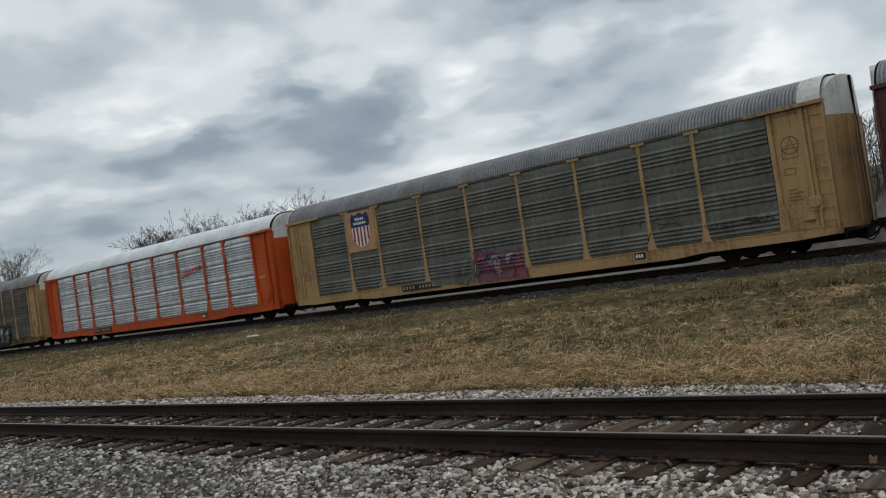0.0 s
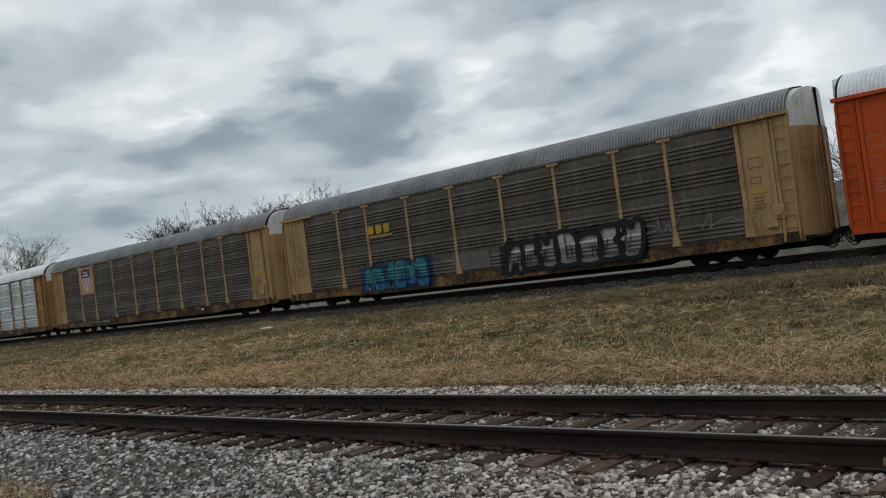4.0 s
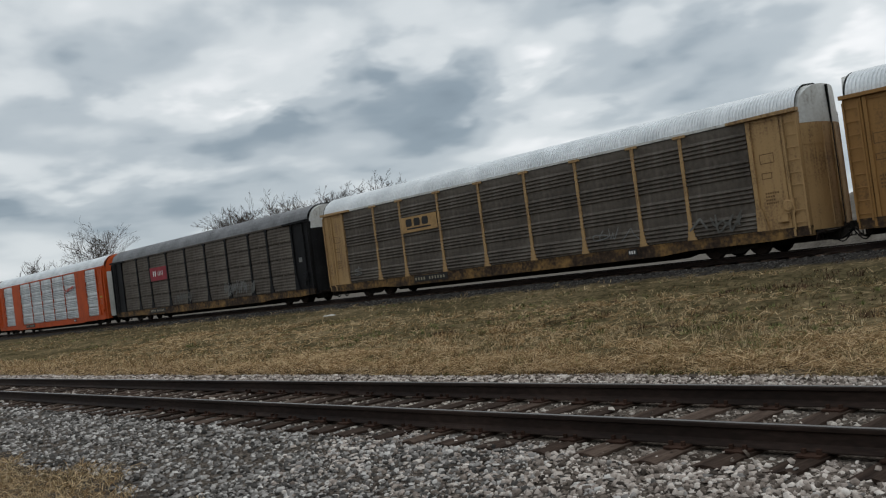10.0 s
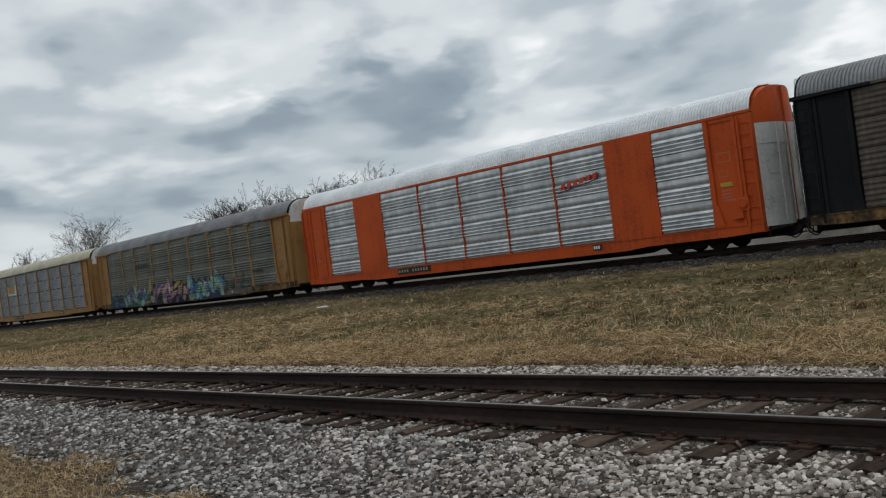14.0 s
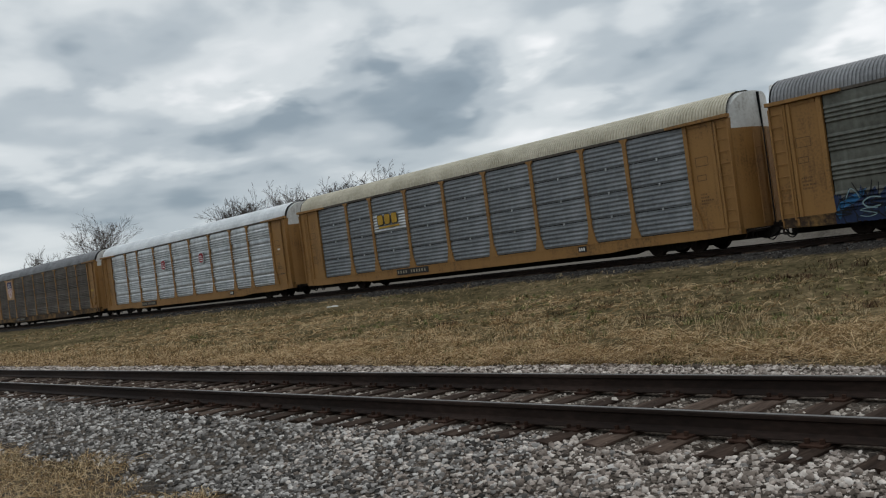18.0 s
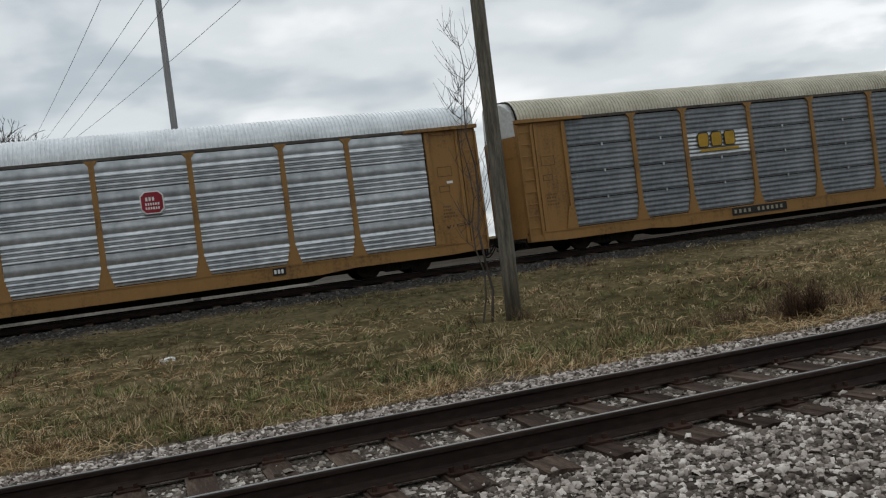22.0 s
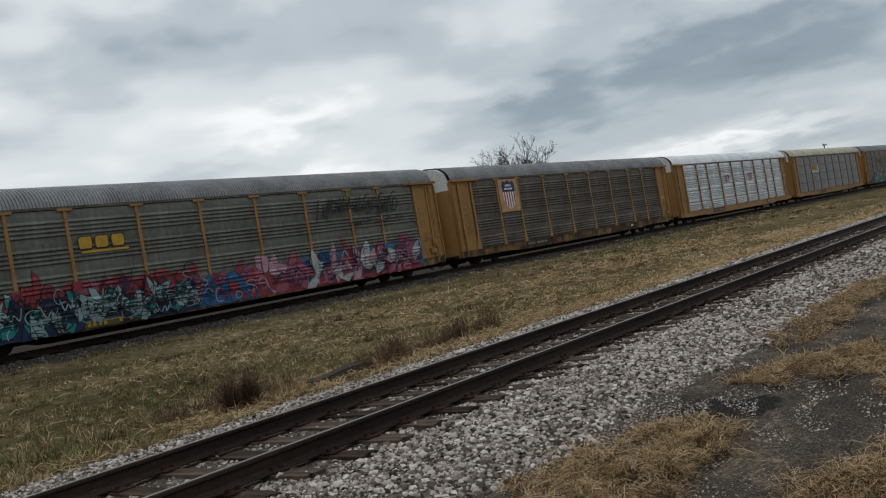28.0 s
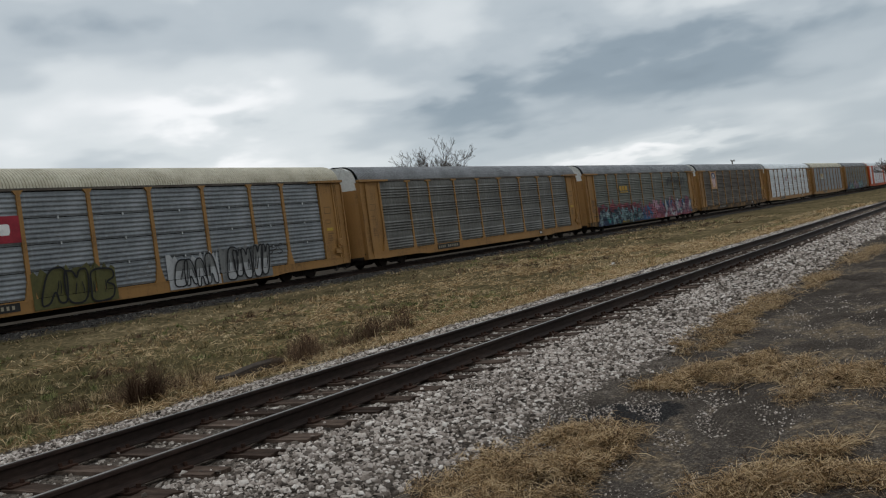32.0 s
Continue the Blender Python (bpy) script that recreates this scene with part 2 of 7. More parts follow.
M = dict(
    yellow=material("yellow_railcar_paint", rusty((0.285, 0.148, 0.046), (0.095, 0.05, 0.022), 0.31, 0.68), 0.6, scale=0.8, fine=14, streak=0.4, bump=0.05),
    tan=material("faded_tan_paint", rusty((0.39, 0.245, 0.11), (0.12, 0.066, 0.036), 0.33, 0.68), 0.65, scale=0.8, fine=14, streak=0.5, bump=0.05),
    orange=material("orange_paint", rusty((0.47, 0.072, 0.012), (0.23, 0.036, 0.010)), 0.6, scale=0.7, fine=12, streak=0.4, bump=0.04, spec=0.2),
    sill=material("grimy_sill_paint", [(0.36, (0.022, 0.016, 0.013)), (0.47, (0.06, 0.038, 0.024)), (0.55, (0.15, 0.088, 0.036)), (0.64, (0.27, 0.155, 0.055))], 0.7, scale=1.1, fine=9, streak=0.2, bump=0.06, spec=0.15),
    black=material("black_paint", shades((0.012, 0.012, 0.013), 0.6, 1.8), 0.6, scale=0.8, fine=14, streak=0.4, bump=0.05, spec=0.12),
    brown=material("oxide_brown_paint", rusty((0.10, 0.04, 0.032), (0.05, 0.025, 0.02)), 0.65, scale=0.8, fine=14, streak=0.4, bump=0.05),
    silver=material("galvanised_steel", [(0.34, (0.25, 0.26, 0.265)), (0.48, (0.405, 0.415, 0.42)), (0.62, (0.58, 0.59, 0.59))], 0.28, 0.82, scale=0.9, fine=7, streak=0.1, bump=0.0, stretch=(0.5, 1, 0.7)),
    grime=material("weathered_grey_panel", [(0.34, (0.058, 0.056, 0.05)), (0.48, (0.112, 0.108, 0.097)), (0.64, (0.182, 0.178, 0.163))], 0.6, 0.15, scale=0.7, fine=6, streak=0.35, bump=0.0),
    grime_dark=material("dark_grimy_panel", [(0.34, (0.038, 0.030, 0.024)), (0.48, (0.083, 0.068, 0.055)), (0.64, (0.138, 0.118, 0.097))], 0.75, 0.0, scale=0.7, fine=6, streak=0.35, bump=0.0),
    grime_green=material("greenish_grey_panel", [(0.34, (0.058, 0.056, 0.045)), (0.48, (0.112, 0.112, 0.094)), (0.64, (0.172, 0.175, 0.152))], 0.65, 0.1, scale=0.7, fine=6, streak=0.35, bump=0.0),
    bluegrey=material("blue_grey_panel", [(0.34, (0.095, 0.101, 0.108)), (0.48, (0.16, 0.17, 0.178)), (0.64, (0.235, 0.247, 0.256))], 0.5, 0.35, scale=0.8, fine=6, streak=0.2, bump=0.0),
    roof_grey=material("grey_galvanised_roof", [(0.34, (0.15, 0.15, 0.152)), (0.62, (0.27, 0.27, 0.275))], 0.6, 0.2, scale=0.8, fine=8, bump=0.03),
    roof_white=material("white_roof", [(0.34, (0.60, 0.62, 0.63)), (0.60, (0.82, 0.835, 0.84))], 0.5, scale=0.8, fine=8, bump=0.03),
    roof_tan=material("dusty_tan_roof", [(0.34, (0.38, 0.34, 0.25)), (0.62, (0.58, 0.53, 0.42))], 0.6, scale=0.8, fine=8, bump=0.03),
    cap=material("white_end_cap_paint", [(0.32, (0.26, 0.23, 0.19)), (0.47, (0.52, 0.51, 0.48)), (0.66, (0.66, 0.66, 0.64))], 0.6, scale=0.9, fine=10, streak=0.3, bump=0.03),
    rubber=material("black_rubber", shades((0.008, 0.008, 0.008)), 0.8, fine=20, bump=0.05, spec=0.1),
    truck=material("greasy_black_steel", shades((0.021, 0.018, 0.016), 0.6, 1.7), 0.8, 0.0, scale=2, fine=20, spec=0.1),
    wheel=material("rusted_wheel_steel", shades((0.03, 0.02, 0.016), 0.6, 1.6), 0.6, 0.2, scale=2, fine=20, spec=0.15),
    ballast=material("limestone_ballast", [(0.08, (0.045, 0.036, 0.030)), (0.32, (0.17, 0.137, 0.114)), (0.52, (0.32, 0.267, 0.23)), (0.76, (0.47, 0.405, 0.355)), (0.95, (0.68, 0.61, 0.55))], 0.9, scale=3.0, fine=40, bump=0.4, piece=0.85, spec=0.05),
    ballast_grey=material("darker_grey_ballast", [(0.08, (0.036, 0.033, 0.030)), (0.32, (0.105, 0.096, 0.088)), (0.52, (0.205, 0.188, 0.173)), (0.74, (0.33, 0.305, 0.283)), (0.92, (0.56, 0.525, 0.49))], 0.9, scale=3.0, fine=40, bump=0.4, piece=0.85, spec=0.05),
    bank=material("grey_brown_earth", [(0.34, (0.075, 0.063, 0.052)), (0.5, (0.14, 0.122, 0.102)), (0.66, (0.22, 0.195, 0.165))], 0.95, scale=0.9, fine=8, bump=0.5, bump_dist=0.05, spec=0.05),
    ballast_brown=material("dirty_ballast_between_rails", [(0.08, (0.03, 0.022, 0.017)), (0.34, (0.09, 0.07, 0.056)), (0.58, (0.21, 0.172, 0.142)), (0.92, (0.55, 0.49, 0.43))], 0.9, scale=3.0, fine=40, bump=0.4, piece=0.8, spec=0.05),
    ballast_dark=material("dark_main_line_ballast", [(0.2, (0.020, 0.018, 0.016)), (0.5, (0.046, 0.041, 0.037)), (0.8, (0.15, 0.138, 0.125))], 0.9, scale=3.0, fine=30, bump=0.4, piece=0.7, spec=0.05),
    rail=material("brown_rusted_rail", [(0.33, (0.012, 0.008, 0.0065)), (0.5, (0.025, 0.016, 0.0125)), (0.66, (0.048, 0.03, 0.023))], 0.75, 0.0, scale=1.2, fine=30, stretch=(0.3, 1, 1), spec=0.15),
    railhead=material("worn_rail_head", [(0.35, (0.10, 0.09, 0.082)), (0.65, (0.28, 0.265, 0.25))], 0.36, 0.75, scale=0.6, fine=20, bump=0.02, stretch=(0.2, 4, 1)),
    tie=material("weathered_wooden_tie", [(0.3, (0.020, 0.013, 0.010)), (0.5, (0.055, 0.037, 0.028)), (0.72, (0.14, 0.10, 0.078))], 0.9, scale=1.2, fine=12, bump=0.5, piece=0.25, stretch=(6, 0.8, 6), loose=False, spec=0.05),
    plate=material("rusted_tie_plate", shades((0.038, 0.021, 0.015), 0.5, 1.5), 0.8, 0.0, scale=4, fine=40, piece=0.2, loose=False, spec=0.05),
    straw=material("dry_straw", [(0.16, (0.17, 0.105, 0.047)), (0.5, (0.42, 0.272, 0.138)), (0.82, (0.70, 0.53, 0.32))], 0.85, scale=0.35, fine=2.5, bump=0, piece=1.05, spec=0.05),
    dead=material("dead_brown_grass", [(0.12, (0.04, 0.023, 0.013)), (0.45, (0.22, 0.14, 0.078)), (0.85, (0.60, 0.44, 0.27))], 0.9, scale=0.5, fine=3, bump=0, piece=1.1, spec=0.05),
    olive=material("dark_olive_grass", [(0.2, (0.058, 0.047, 0.022)), (0.5, (0.15, 0.12, 0.058)), (0.8, (0.31, 0.24, 0.122))], 0.9, scale=0.5, fine=3, bump=0, piece=1.05, spec=0.05),
    grass=material("winter_grass", [(0.16, (0.095, 0.078, 0.038)), (0.5, (0.35, 0.258, 0.142)), (0.82, (0.68, 0.535, 0.335))], 0.85, scale=0.35, fine=2.5, bump=0, piece=1.05, spec=0.05),
    green=material("green_grass", [(0.2, (0.052, 0.062, 0.022)), (0.5, (0.15, 0.17, 0.062)), (0.8, (0.34, 0.33, 0.15))], 0.85, scale=0.5, fine=3, bump=0, piece=1.0, spec=0.05),
    weed=material("dry_brown_weed", [(0.22, (0.035, 0.02, 0.013)), (0.5, (0.09, 0.052, 0.034)), (0.8, (0.20, 0.13, 0.085))], 0.9, scale=0.8, fine=3, bump=0, piece=0.75, spec=0.05),
    bark=material("grey_brown_bark", [(0.3, (0.045, 0.037, 0.032)), (0.65, (0.135, 0.113, 0.098))], 0.9, scale=2, fine=14, bump=0.4, stretch=(3, 3, 0.6), spec=0.05),
    pole=material("weathered_utility_pole_wood", [(0.36, (0.062, 0.052, 0.038)), (0.5, (0.125, 0.108, 0.082)), (0.64, (0.21, 0.185, 0.145))], 0.95, scale=2.5, fine=14, bump=0.7, stretch=(6, 6, 0.5)),
    greypole=material("pale_grey_pole", [(0.33, (0.20, 0.19, 0.18)), (0.66, (0.34, 0.33, 0.32))], 0.85, scale=1.5, fine=14, stretch=(5, 5, 0.4)),
    wire=material("dark_wire", shades((0.03, 0.03, 0.032)), 0.6, bump=0),
    white=material("white_lettering", shades((0.72, 0.71, 0.68), 0.7, 1.1), 0.6, scale=3, bump=0),
    plastic=material("white_litter", shades((0.75, 0.75, 0.73), 0.8, 1.1), 0.6, scale=3, bump=0.1),
    wood=material("splintered_pale_wood", shades((0.42, 0.27, 0.17), 0.6, 1.3), 0.85, scale=3, fine=20, stretch=(0.5, 5, 5)),
    log=material("dark_rotten_wood", shades((0.05, 0.036, 0.026), 0.5, 1.8), 0.9, scale=3, fine=20),
)


def leafy(mt, share=0.5):
    """Thin blades let part of the light through."""
    nt = mt.node_tree
    bsdf, out = nt.nodes["Principled BSDF"], nt.nodes["Material Output"]
    tr, mx = nt.nodes.new("ShaderNodeBsdfTranslucent"), nt.nodes.new("ShaderNodeMixShader")
    nt.links.new(bsdf.inputs["Base Color"].links[0].from_socket, tr.inputs["Color"])
    mx.inputs[0].default_value = share
    nt.links.new(bsdf.outputs[0], mx.inputs[1])
    nt.links.new(tr.outputs[0], mx.inputs[2])
    nt.links.new(mx.outputs[0], out.inputs["Surface"])


for blade in ("straw", "grass", "olive", "green", "dead", "weed"):
    leafy(M[blade], 0.35)


def paint(name, c, rough=0.6):
    if name not in M:
        M[name] = material(name, shades(c, 0.75, 1.2), rough, scale=2.0, fine=10, bump=0)
    return M[name]


# ---- mesh helpers ----
def mesh_of(name, verts, faces, mt=None, smooth=False):
    me = bpy.data.meshes.new(name)
    me.from_pydata([tuple(v) for v in verts], [], faces)
    me.update()
    if smooth:
        me.polygons.foreach_set("use_smooth", [True] * len(me.polygons))
    if mt:
        me.materials.append(mt)
    return me


def mesh_from_arrays(name, v, f, mt, smooth=False):
    """v: n x 3, f: m x k (all faces with k corners)."""
    me = bpy.data.meshes.new(name)
    n, (m_, k) = len(v), f.shape
    me.vertices.add(n)
    me.vertices.foreach_set("co", np.ascontiguousarray(v, dtype=np.float32).ravel())
    me.loops.add(m_ * k)
    me.loops.foreach_set("vertex_index", np.ascontiguousarray(f, dtype=np.int32).ravel())
    me.polygons.add(m_)
    me.polygons.foreach_set("loop_start", np.arange(m_, dtype=np.int32) * k)
    me.polygons.foreach_set("loop_total", np.full(m_, k, dtype=np.int32))
    if smooth:
        me.polygons.foreach_set("use_smooth", np.ones(m_, dtype=bool))
    me.update(calc_edges=True)
    me.materials.append(mt)
    return me


class Shape:
    """Collects solid pieces of one mesh."""

    def __init__(self):
        self.v, self.f = [], []

    def box(self, x0, x1, y0, y1, z0, z1, c=0.0):
        """A box, with its four edges along z chamfered by c."""
        if c <= 0:
            ring = [(x0, y0), (x1, y0), (x1, y1), (x0, y1)]
        else:
            ring = [(x0 + c, y0), (x1 - c, y0), (x1, y0 + c), (x1, y1 - c), (x1 - c, y1), (x0 + c, y1), (x0, y1 - c), (x0, y0 + c)]
        self.loft([[(x, y, z0) for x, y in ring], [(x, y, z1) for x, y in ring]])
        return self

    def loft(self, rings, caps=True):
        b, n = len(self.v), len(rings[0])
        for r in rings:
            self.v.extend(r)
        for k in range(len(rings) - 1):
            for i in range(n):
                j = (i + 1) % n
                self.f.append((b + k * n + i, b + k * n + j, b + (k + 1) * n + j, b + (k + 1) * n + i))
        if caps:
            self.f.append(tuple(b + i for i in reversed(range(n))))
            e = b + (len(rings) - 1) * n
            self.f.append(tuple(e + i for i in range(n)))
        return self

    def prism(self, outline, y0, y1):
        """An outline in x, z pushed from y0 to y1 (outline counter-clockwise seen from -y)."""
        return self.loft([[(x, y0, z) for x, z in outline], [(x, y1, z) for x, z in outline]])

    def tube(self, pts, radii, n=6, caps=True):
        pts = [Vector(p) for p in pts]
        if isinstance(radii, (int, float)):
            radii = [radii] * len(pts)
        rings, side = [], None
        for k, p in enumerate(pts):
            d = (pts[min(k + 1, len(pts) - 1)] - pts[max(k - 1, 0)]).normalized()
            if side is None:
                side = d.orthogonal().normalized()
            side = (side - d * side.dot(d)).normalized()
            up = d.cross(side)
            rings.append([tuple(p + radii[k] * (math.cos(a) * side + math.sin(a) * up)) for a in (2 * math.pi * i / n for i in range(n))])
        return self.loft(rings, caps)

    def wheel(self, x, y, z, r, w, n=20):
        """A disc on an axle along y."""
        def ring(yy, rr):
            return [(x + rr * math.cos(2 * math.pi * i / n), yy, z + rr * math.sin(2 * math.pi * i / n)) for i in range(n)]
        return self.loft([ring(y - w / 2, r * 0.35), ring(y - w / 2, r * 0.8), ring(y - w / 2 - 0.01, r * 0.84), ring(y - w / 2, r), ring(y + w / 2 - 0.03, r), ring(y + w / 2 - 0.02, r + 0.025), ring(y + w / 2, r + 0.025), ring(y + w / 2, r * 0.35)])

    def mesh(self, name, mt=None, smooth=False):
        return mesh_of(name, self.v, self.f, mt, smooth)


def part(name, me, mt, parent, label="", at=None):
    """One mesh object under a thing or a part; the material sits on the object, so that meshes are shared."""
    ob = new(name, me)
    if not me.materials:
        me.materials.append(mt)
    if me.materials[0] != mt:
        ob.material_slots[0].link = "OBJECT"
        ob.material_slots[0].material = mt
    ob.parent = parent
    if at is not None:
        ob.matrix_basis = at
    if label:
        tagged(ob, label)
    return ob


def thing(name, label, category, group="", kind="", at=None):
    ob = new(name)
    ob.empty_display_size = 0.2
    if at is not None:
        ob.matrix_basis = at
    return tagged(ob, label, category, group, kind)


# ---- ground ----
NEAR_Y, GAUGE = 6.79, 1.505       # centre line of the near track
FAR_Y, FAR_Z = 29.43, 0.54        # centre line and rail top of the line that the train is on


def bow(x):
    """How far the main line bends towards the near track, metres."""
    def soft(d):
        return 0.5 * (d + np.sqrt(d * d + 400.0)) - 2.0
    return np.clip(0.026 * soft(x - 38.0), 0, None) + np.clip(0.011 * soft(-x - 38.0), 0, None)


def lerp_pts(x, pts):
    return np.interp(x, [p[0] for p in pts], [p[1] for p in pts])


def ground_height(x, y):
    y = y + bow(x) * np.clip((y - 12.0) / 12.0, 0, 1) * (y < 300)
    z = lerp_pts(y, [(-3000, -0.5), (2.0, -0.47), (3.6, -0.43), (4.6, -0.28), (5.2, -0.215), (8.4, -0.215), (9.2, -0.27), (10.2, -0.36), (12.0, -0.33), (16, -0.22), (20, -0.08),
                     (23.5, 0.05), (26.2, 0.12), (27.5, 0.31), (31.4, 0.31), (33.0, 0.08), (60, 0.0), (3000, 0.0)])
    return z


def build_ground():
    ys = np.unique(np.concatenate([np.linspace(-3000, -40, 10), np.linspace(-40, 0, 9), np.arange(0.5, 34, 0.25), np.linspace(34, 80, 16), np.linspace(100, 3000, 14)]))
    xs = np.unique(np.concatenate([np.linspace(-3000, -120, 12), np.linspace(-120, -30, 40), np.arange(-30, 45, 0.5), np.linspace(45, 130, 40), np.linspace(150, 3000, 12)]))
    X, Y = np.meshgrid(xs, ys)
    rng = np.random.default_rng(3)
    Z = ground_height(X, Y)
    grassy = ((Y > 10.2) & (Y < 26)) | (Y < 3.8)
    Z = Z + rng.normal(0, 0.03, Z.shape) * grassy
    n, m_ = X.shape
    idx = np.arange(n * m_).reshape(n, m_)
    f = np.stack([idx[:-1, :-1], idx[:-1, 1:], idx[1:, 1:], idx[1:, :-1]], -1).reshape(-1, 4)
    mt = ground_material()
    ob = new("ground", mesh_from_arrays("ground", np.stack([X, Y, Z], -1).reshape(-1, 3), f, mt, True))
    return tagged(ob, "flat ground of winter grass, gravel beds and worn asphalt", "ground", kind="structure")


def ground_material():
    """Bands along the tracks: asphalt and dirt, pale ballast, winter grass, dark ballast, a pale road beyond."""
    mt = bpy.data.materials.new("ground_cover")
    mt.use_nodes = True
    nt = mt.node_tree
    N, Lk = nt.nodes.new, nt.links.new
    bsdf = nt.nodes["Principled BSDF"]
    tc = N("ShaderNodeTexCoord")
    sep = N("ShaderNodeSeparateXYZ")
    Lk(tc.outputs["Object"], sep.inputs[0])

    def tex(sc, det=5.0):
        n = N("ShaderNodeTexNoise")
        n.inputs["Scale"].default_value, n.inputs["Detail"].default_value = sc, det
        Lk(tc.outputs["Object"], n.inputs["Vector"])
        return n.outputs["Fac"]

    def m(op, a, b):
        n = N("ShaderNodeMath")
        n.operation = op
        for k, v in enumerate((a, b)):
            if isinstance(v, (int, float)):
                n.inputs[k].default_value = v
            else:
                Lk(v, n.inputs[k])
        return n.outputs[0]

    def ramp(fac, stops):
        r = N("ShaderNodeValToRGB")
        r.color_ramp.elements[0].position, r.color_ramp.elements[0].color = stops[0][0], (*stops[0][1], 1)
        r.color_ramp.elements[1].position, r.color_ramp.elements[1].color = stops[-1][0], (*stops[-1][1], 1)
        for p, c in stops[1:-1]:
            r.color_ramp.elements.new(p).color = (*c, 1)
        Lk(fac, r.inputs[0])
        return r.outputs[0]

    def mix(fac, a, b):
        n = N("ShaderNodeMix")
        n.data_type = "RGBA"
        Lk(fac, n.inputs["Factor"])
        Lk(a, n.inputs["A"])
        Lk(b, n.inputs["B"])
        return n.outputs["Result"]

    bend = m("ADD", m("MULTIPLY", m("MAXIMUM", m("SUBTRACT", sep.outputs["X"], 38.0), 0.0), 0.026), m("MULTIPLY", m("MAXIMUM", m("SUBTRACT", m("MULTIPLY", sep.outputs["X"], -1.0), 38.0), 0.0), 0.011))
    along = m("ADD", sep.outputs["Y"], bend)

    def step(edge, width, wob, line=None):
        """0 below the line y = edge, 1 above it, with a ragged border."""
        n = N("ShaderNodeMapRange")
        n.inputs["From Min"].default_value, n.inputs["From Max"].default_value = edge - width, edge + width
        Lk(m("ADD", line or sep.outputs["Y"], m("MULTIPLY", m("SUBTRACT", wob, 0.5), 2.2)), n.inputs["Value"])
        return n.outputs[0]

    coarse, mid, fine, grit = tex(0.25), tex(1.1), tex(9.0), tex(38.0, 3.0)
    asphalt = ramp(m("ADD", m("MULTIPLY", mid, 0.25), m("ADD", m("MULTIPLY", grit, 0.35), m("MULTIPLY", tex(95.0, 2.0), 0.4))), [(0.38, (0.02, 0.0165, 0.0145)), (0.48, (0.052, 0.043, 0.036)), (0.56, (0.10, 0.083, 0.069)), (0.62, (0.20, 0.172, 0.145)), (0.68, (0.58, 0.52, 0.46))])
    dirt = ramp(m("ADD", m("MULTIPLY", fine, 0.4), m("MULTIPLY", grit, 0.6)), [(0.36, (0.045, 0.034, 0.024)), (0.5, (0.12, 0.09, 0.06)), (0.66, (0.26, 0.205, 0.145))])
    # bed under the loose ballast, darkened to put shade into gaps between stones
    stone = ramp(m("ADD", m("MULTIPLY", fine, 0.35), m("MULTIPLY", grit, 0.65)), [(0.34, (0.026, 0.021, 0.017)), (0.5, (0.085, 0.07, 0.058)), (0.66, (0.21, 0.178, 0.15))])
    # soil and grass tones under the blades, darkened so gaps between tufts look shaded
    g = m("ADD", m("MULTIPLY", coarse, 0.3), m("ADD", m("MULTIPLY", tex(3.2), 0.36), m("MULTIPLY", fine, 0.34)))
    grass = ramp(g, [(0.36, (0.03, 0.027, 0.014)), (0.46, (0.075, 0.06, 0.031)), (0.56, (0.165, 0.124, 0.069)), (0.66, (0.33, 0.245, 0.145))])
    dark = ramp(m("ADD", m("MULTIPLY", fine, 0.3), m("MULTIPLY", grit, 0.7)), [(0.36, (0.016, 0.014, 0.013)), (0.5, (0.038, 0.034, 0.031)), (0.66, (0.12, 0.11, 0.10))])
    speck = m("ADD", m("MULTIPLY", mid, 0.5), m("MULTIPLY", fine, 0.5))
    east = N("ShaderNodeMapRange")
    east.inputs["From Min"].default_value, east.inputs["From Max"].default_value = -4.0, 22.0
    Lk(m("ADD", sep.outputs["X"], m("MULTIPLY", m("SUBTRACT", coarse, 0.5), 12.0)), east.inputs["Value"])
    road = mix(east.outputs[0], ramp(speck, [(0.35, (0.09, 0.08, 0.07)), (0.5, (0.14, 0.125, 0.108)), (0.65, (0.20, 0.18, 0.158))]), ramp(speck, [(0.35, (0.026, 0.022, 0.018)), (0.5, (0.046, 0.038, 0.031)), (0.65, (0.08, 0.067, 0.055))]))
    near = mix(ramp(m("ADD", m("MULTIPLY", mid, 0.7), m("MULTIPLY", fine, 0.3)), [(0.53, (0, 0, 0)), (0.62, (1, 1, 1))]), asphalt, dirt)
    # a round patch of fresh black tar
    dx, dy = m("DIVIDE", m("SUBTRACT", sep.outputs["X"], 8.0), 0.55), m("DIVIDE", m("SUBTRACT", sep.outputs["Y"], 3.2), 0.5)
    tar = N("ShaderNodeMapRange")
    tar.inputs["From Min"].default_value, tar.inputs["From Max"].default_value = 1.1, 0.8
    Lk(m("ADD", m("ADD", m("MULTIPLY", dx, dx), m("MULTIPLY", dy, dy)), m("SUBTRACT", fine, 0.5)), tar.inputs["Value"])
    near = mix(tar.outputs[0], near, ramp(grit, [(0.4, (0.016, 0.015, 0.015)), (0.7, (0.05, 0.047, 0.045))]))
    col = mix(step(3.75, 0.12, mid), near, stone)
    # a darker olive stretch of the meadow round the wooden pole
    dx, dy = m("DIVIDE", m("SUBTRACT", sep.outputs["X"], 8.5), 9.0), m("DIVIDE", m("SUBTRACT", sep.outputs["Y"], 14.5), 5.0)
    olive_zone = N("ShaderNodeMapRange")
    olive_zone.inputs["From Min"].default_value, olive_zone.inputs["From Max"].default_value = 1.3, 0.4
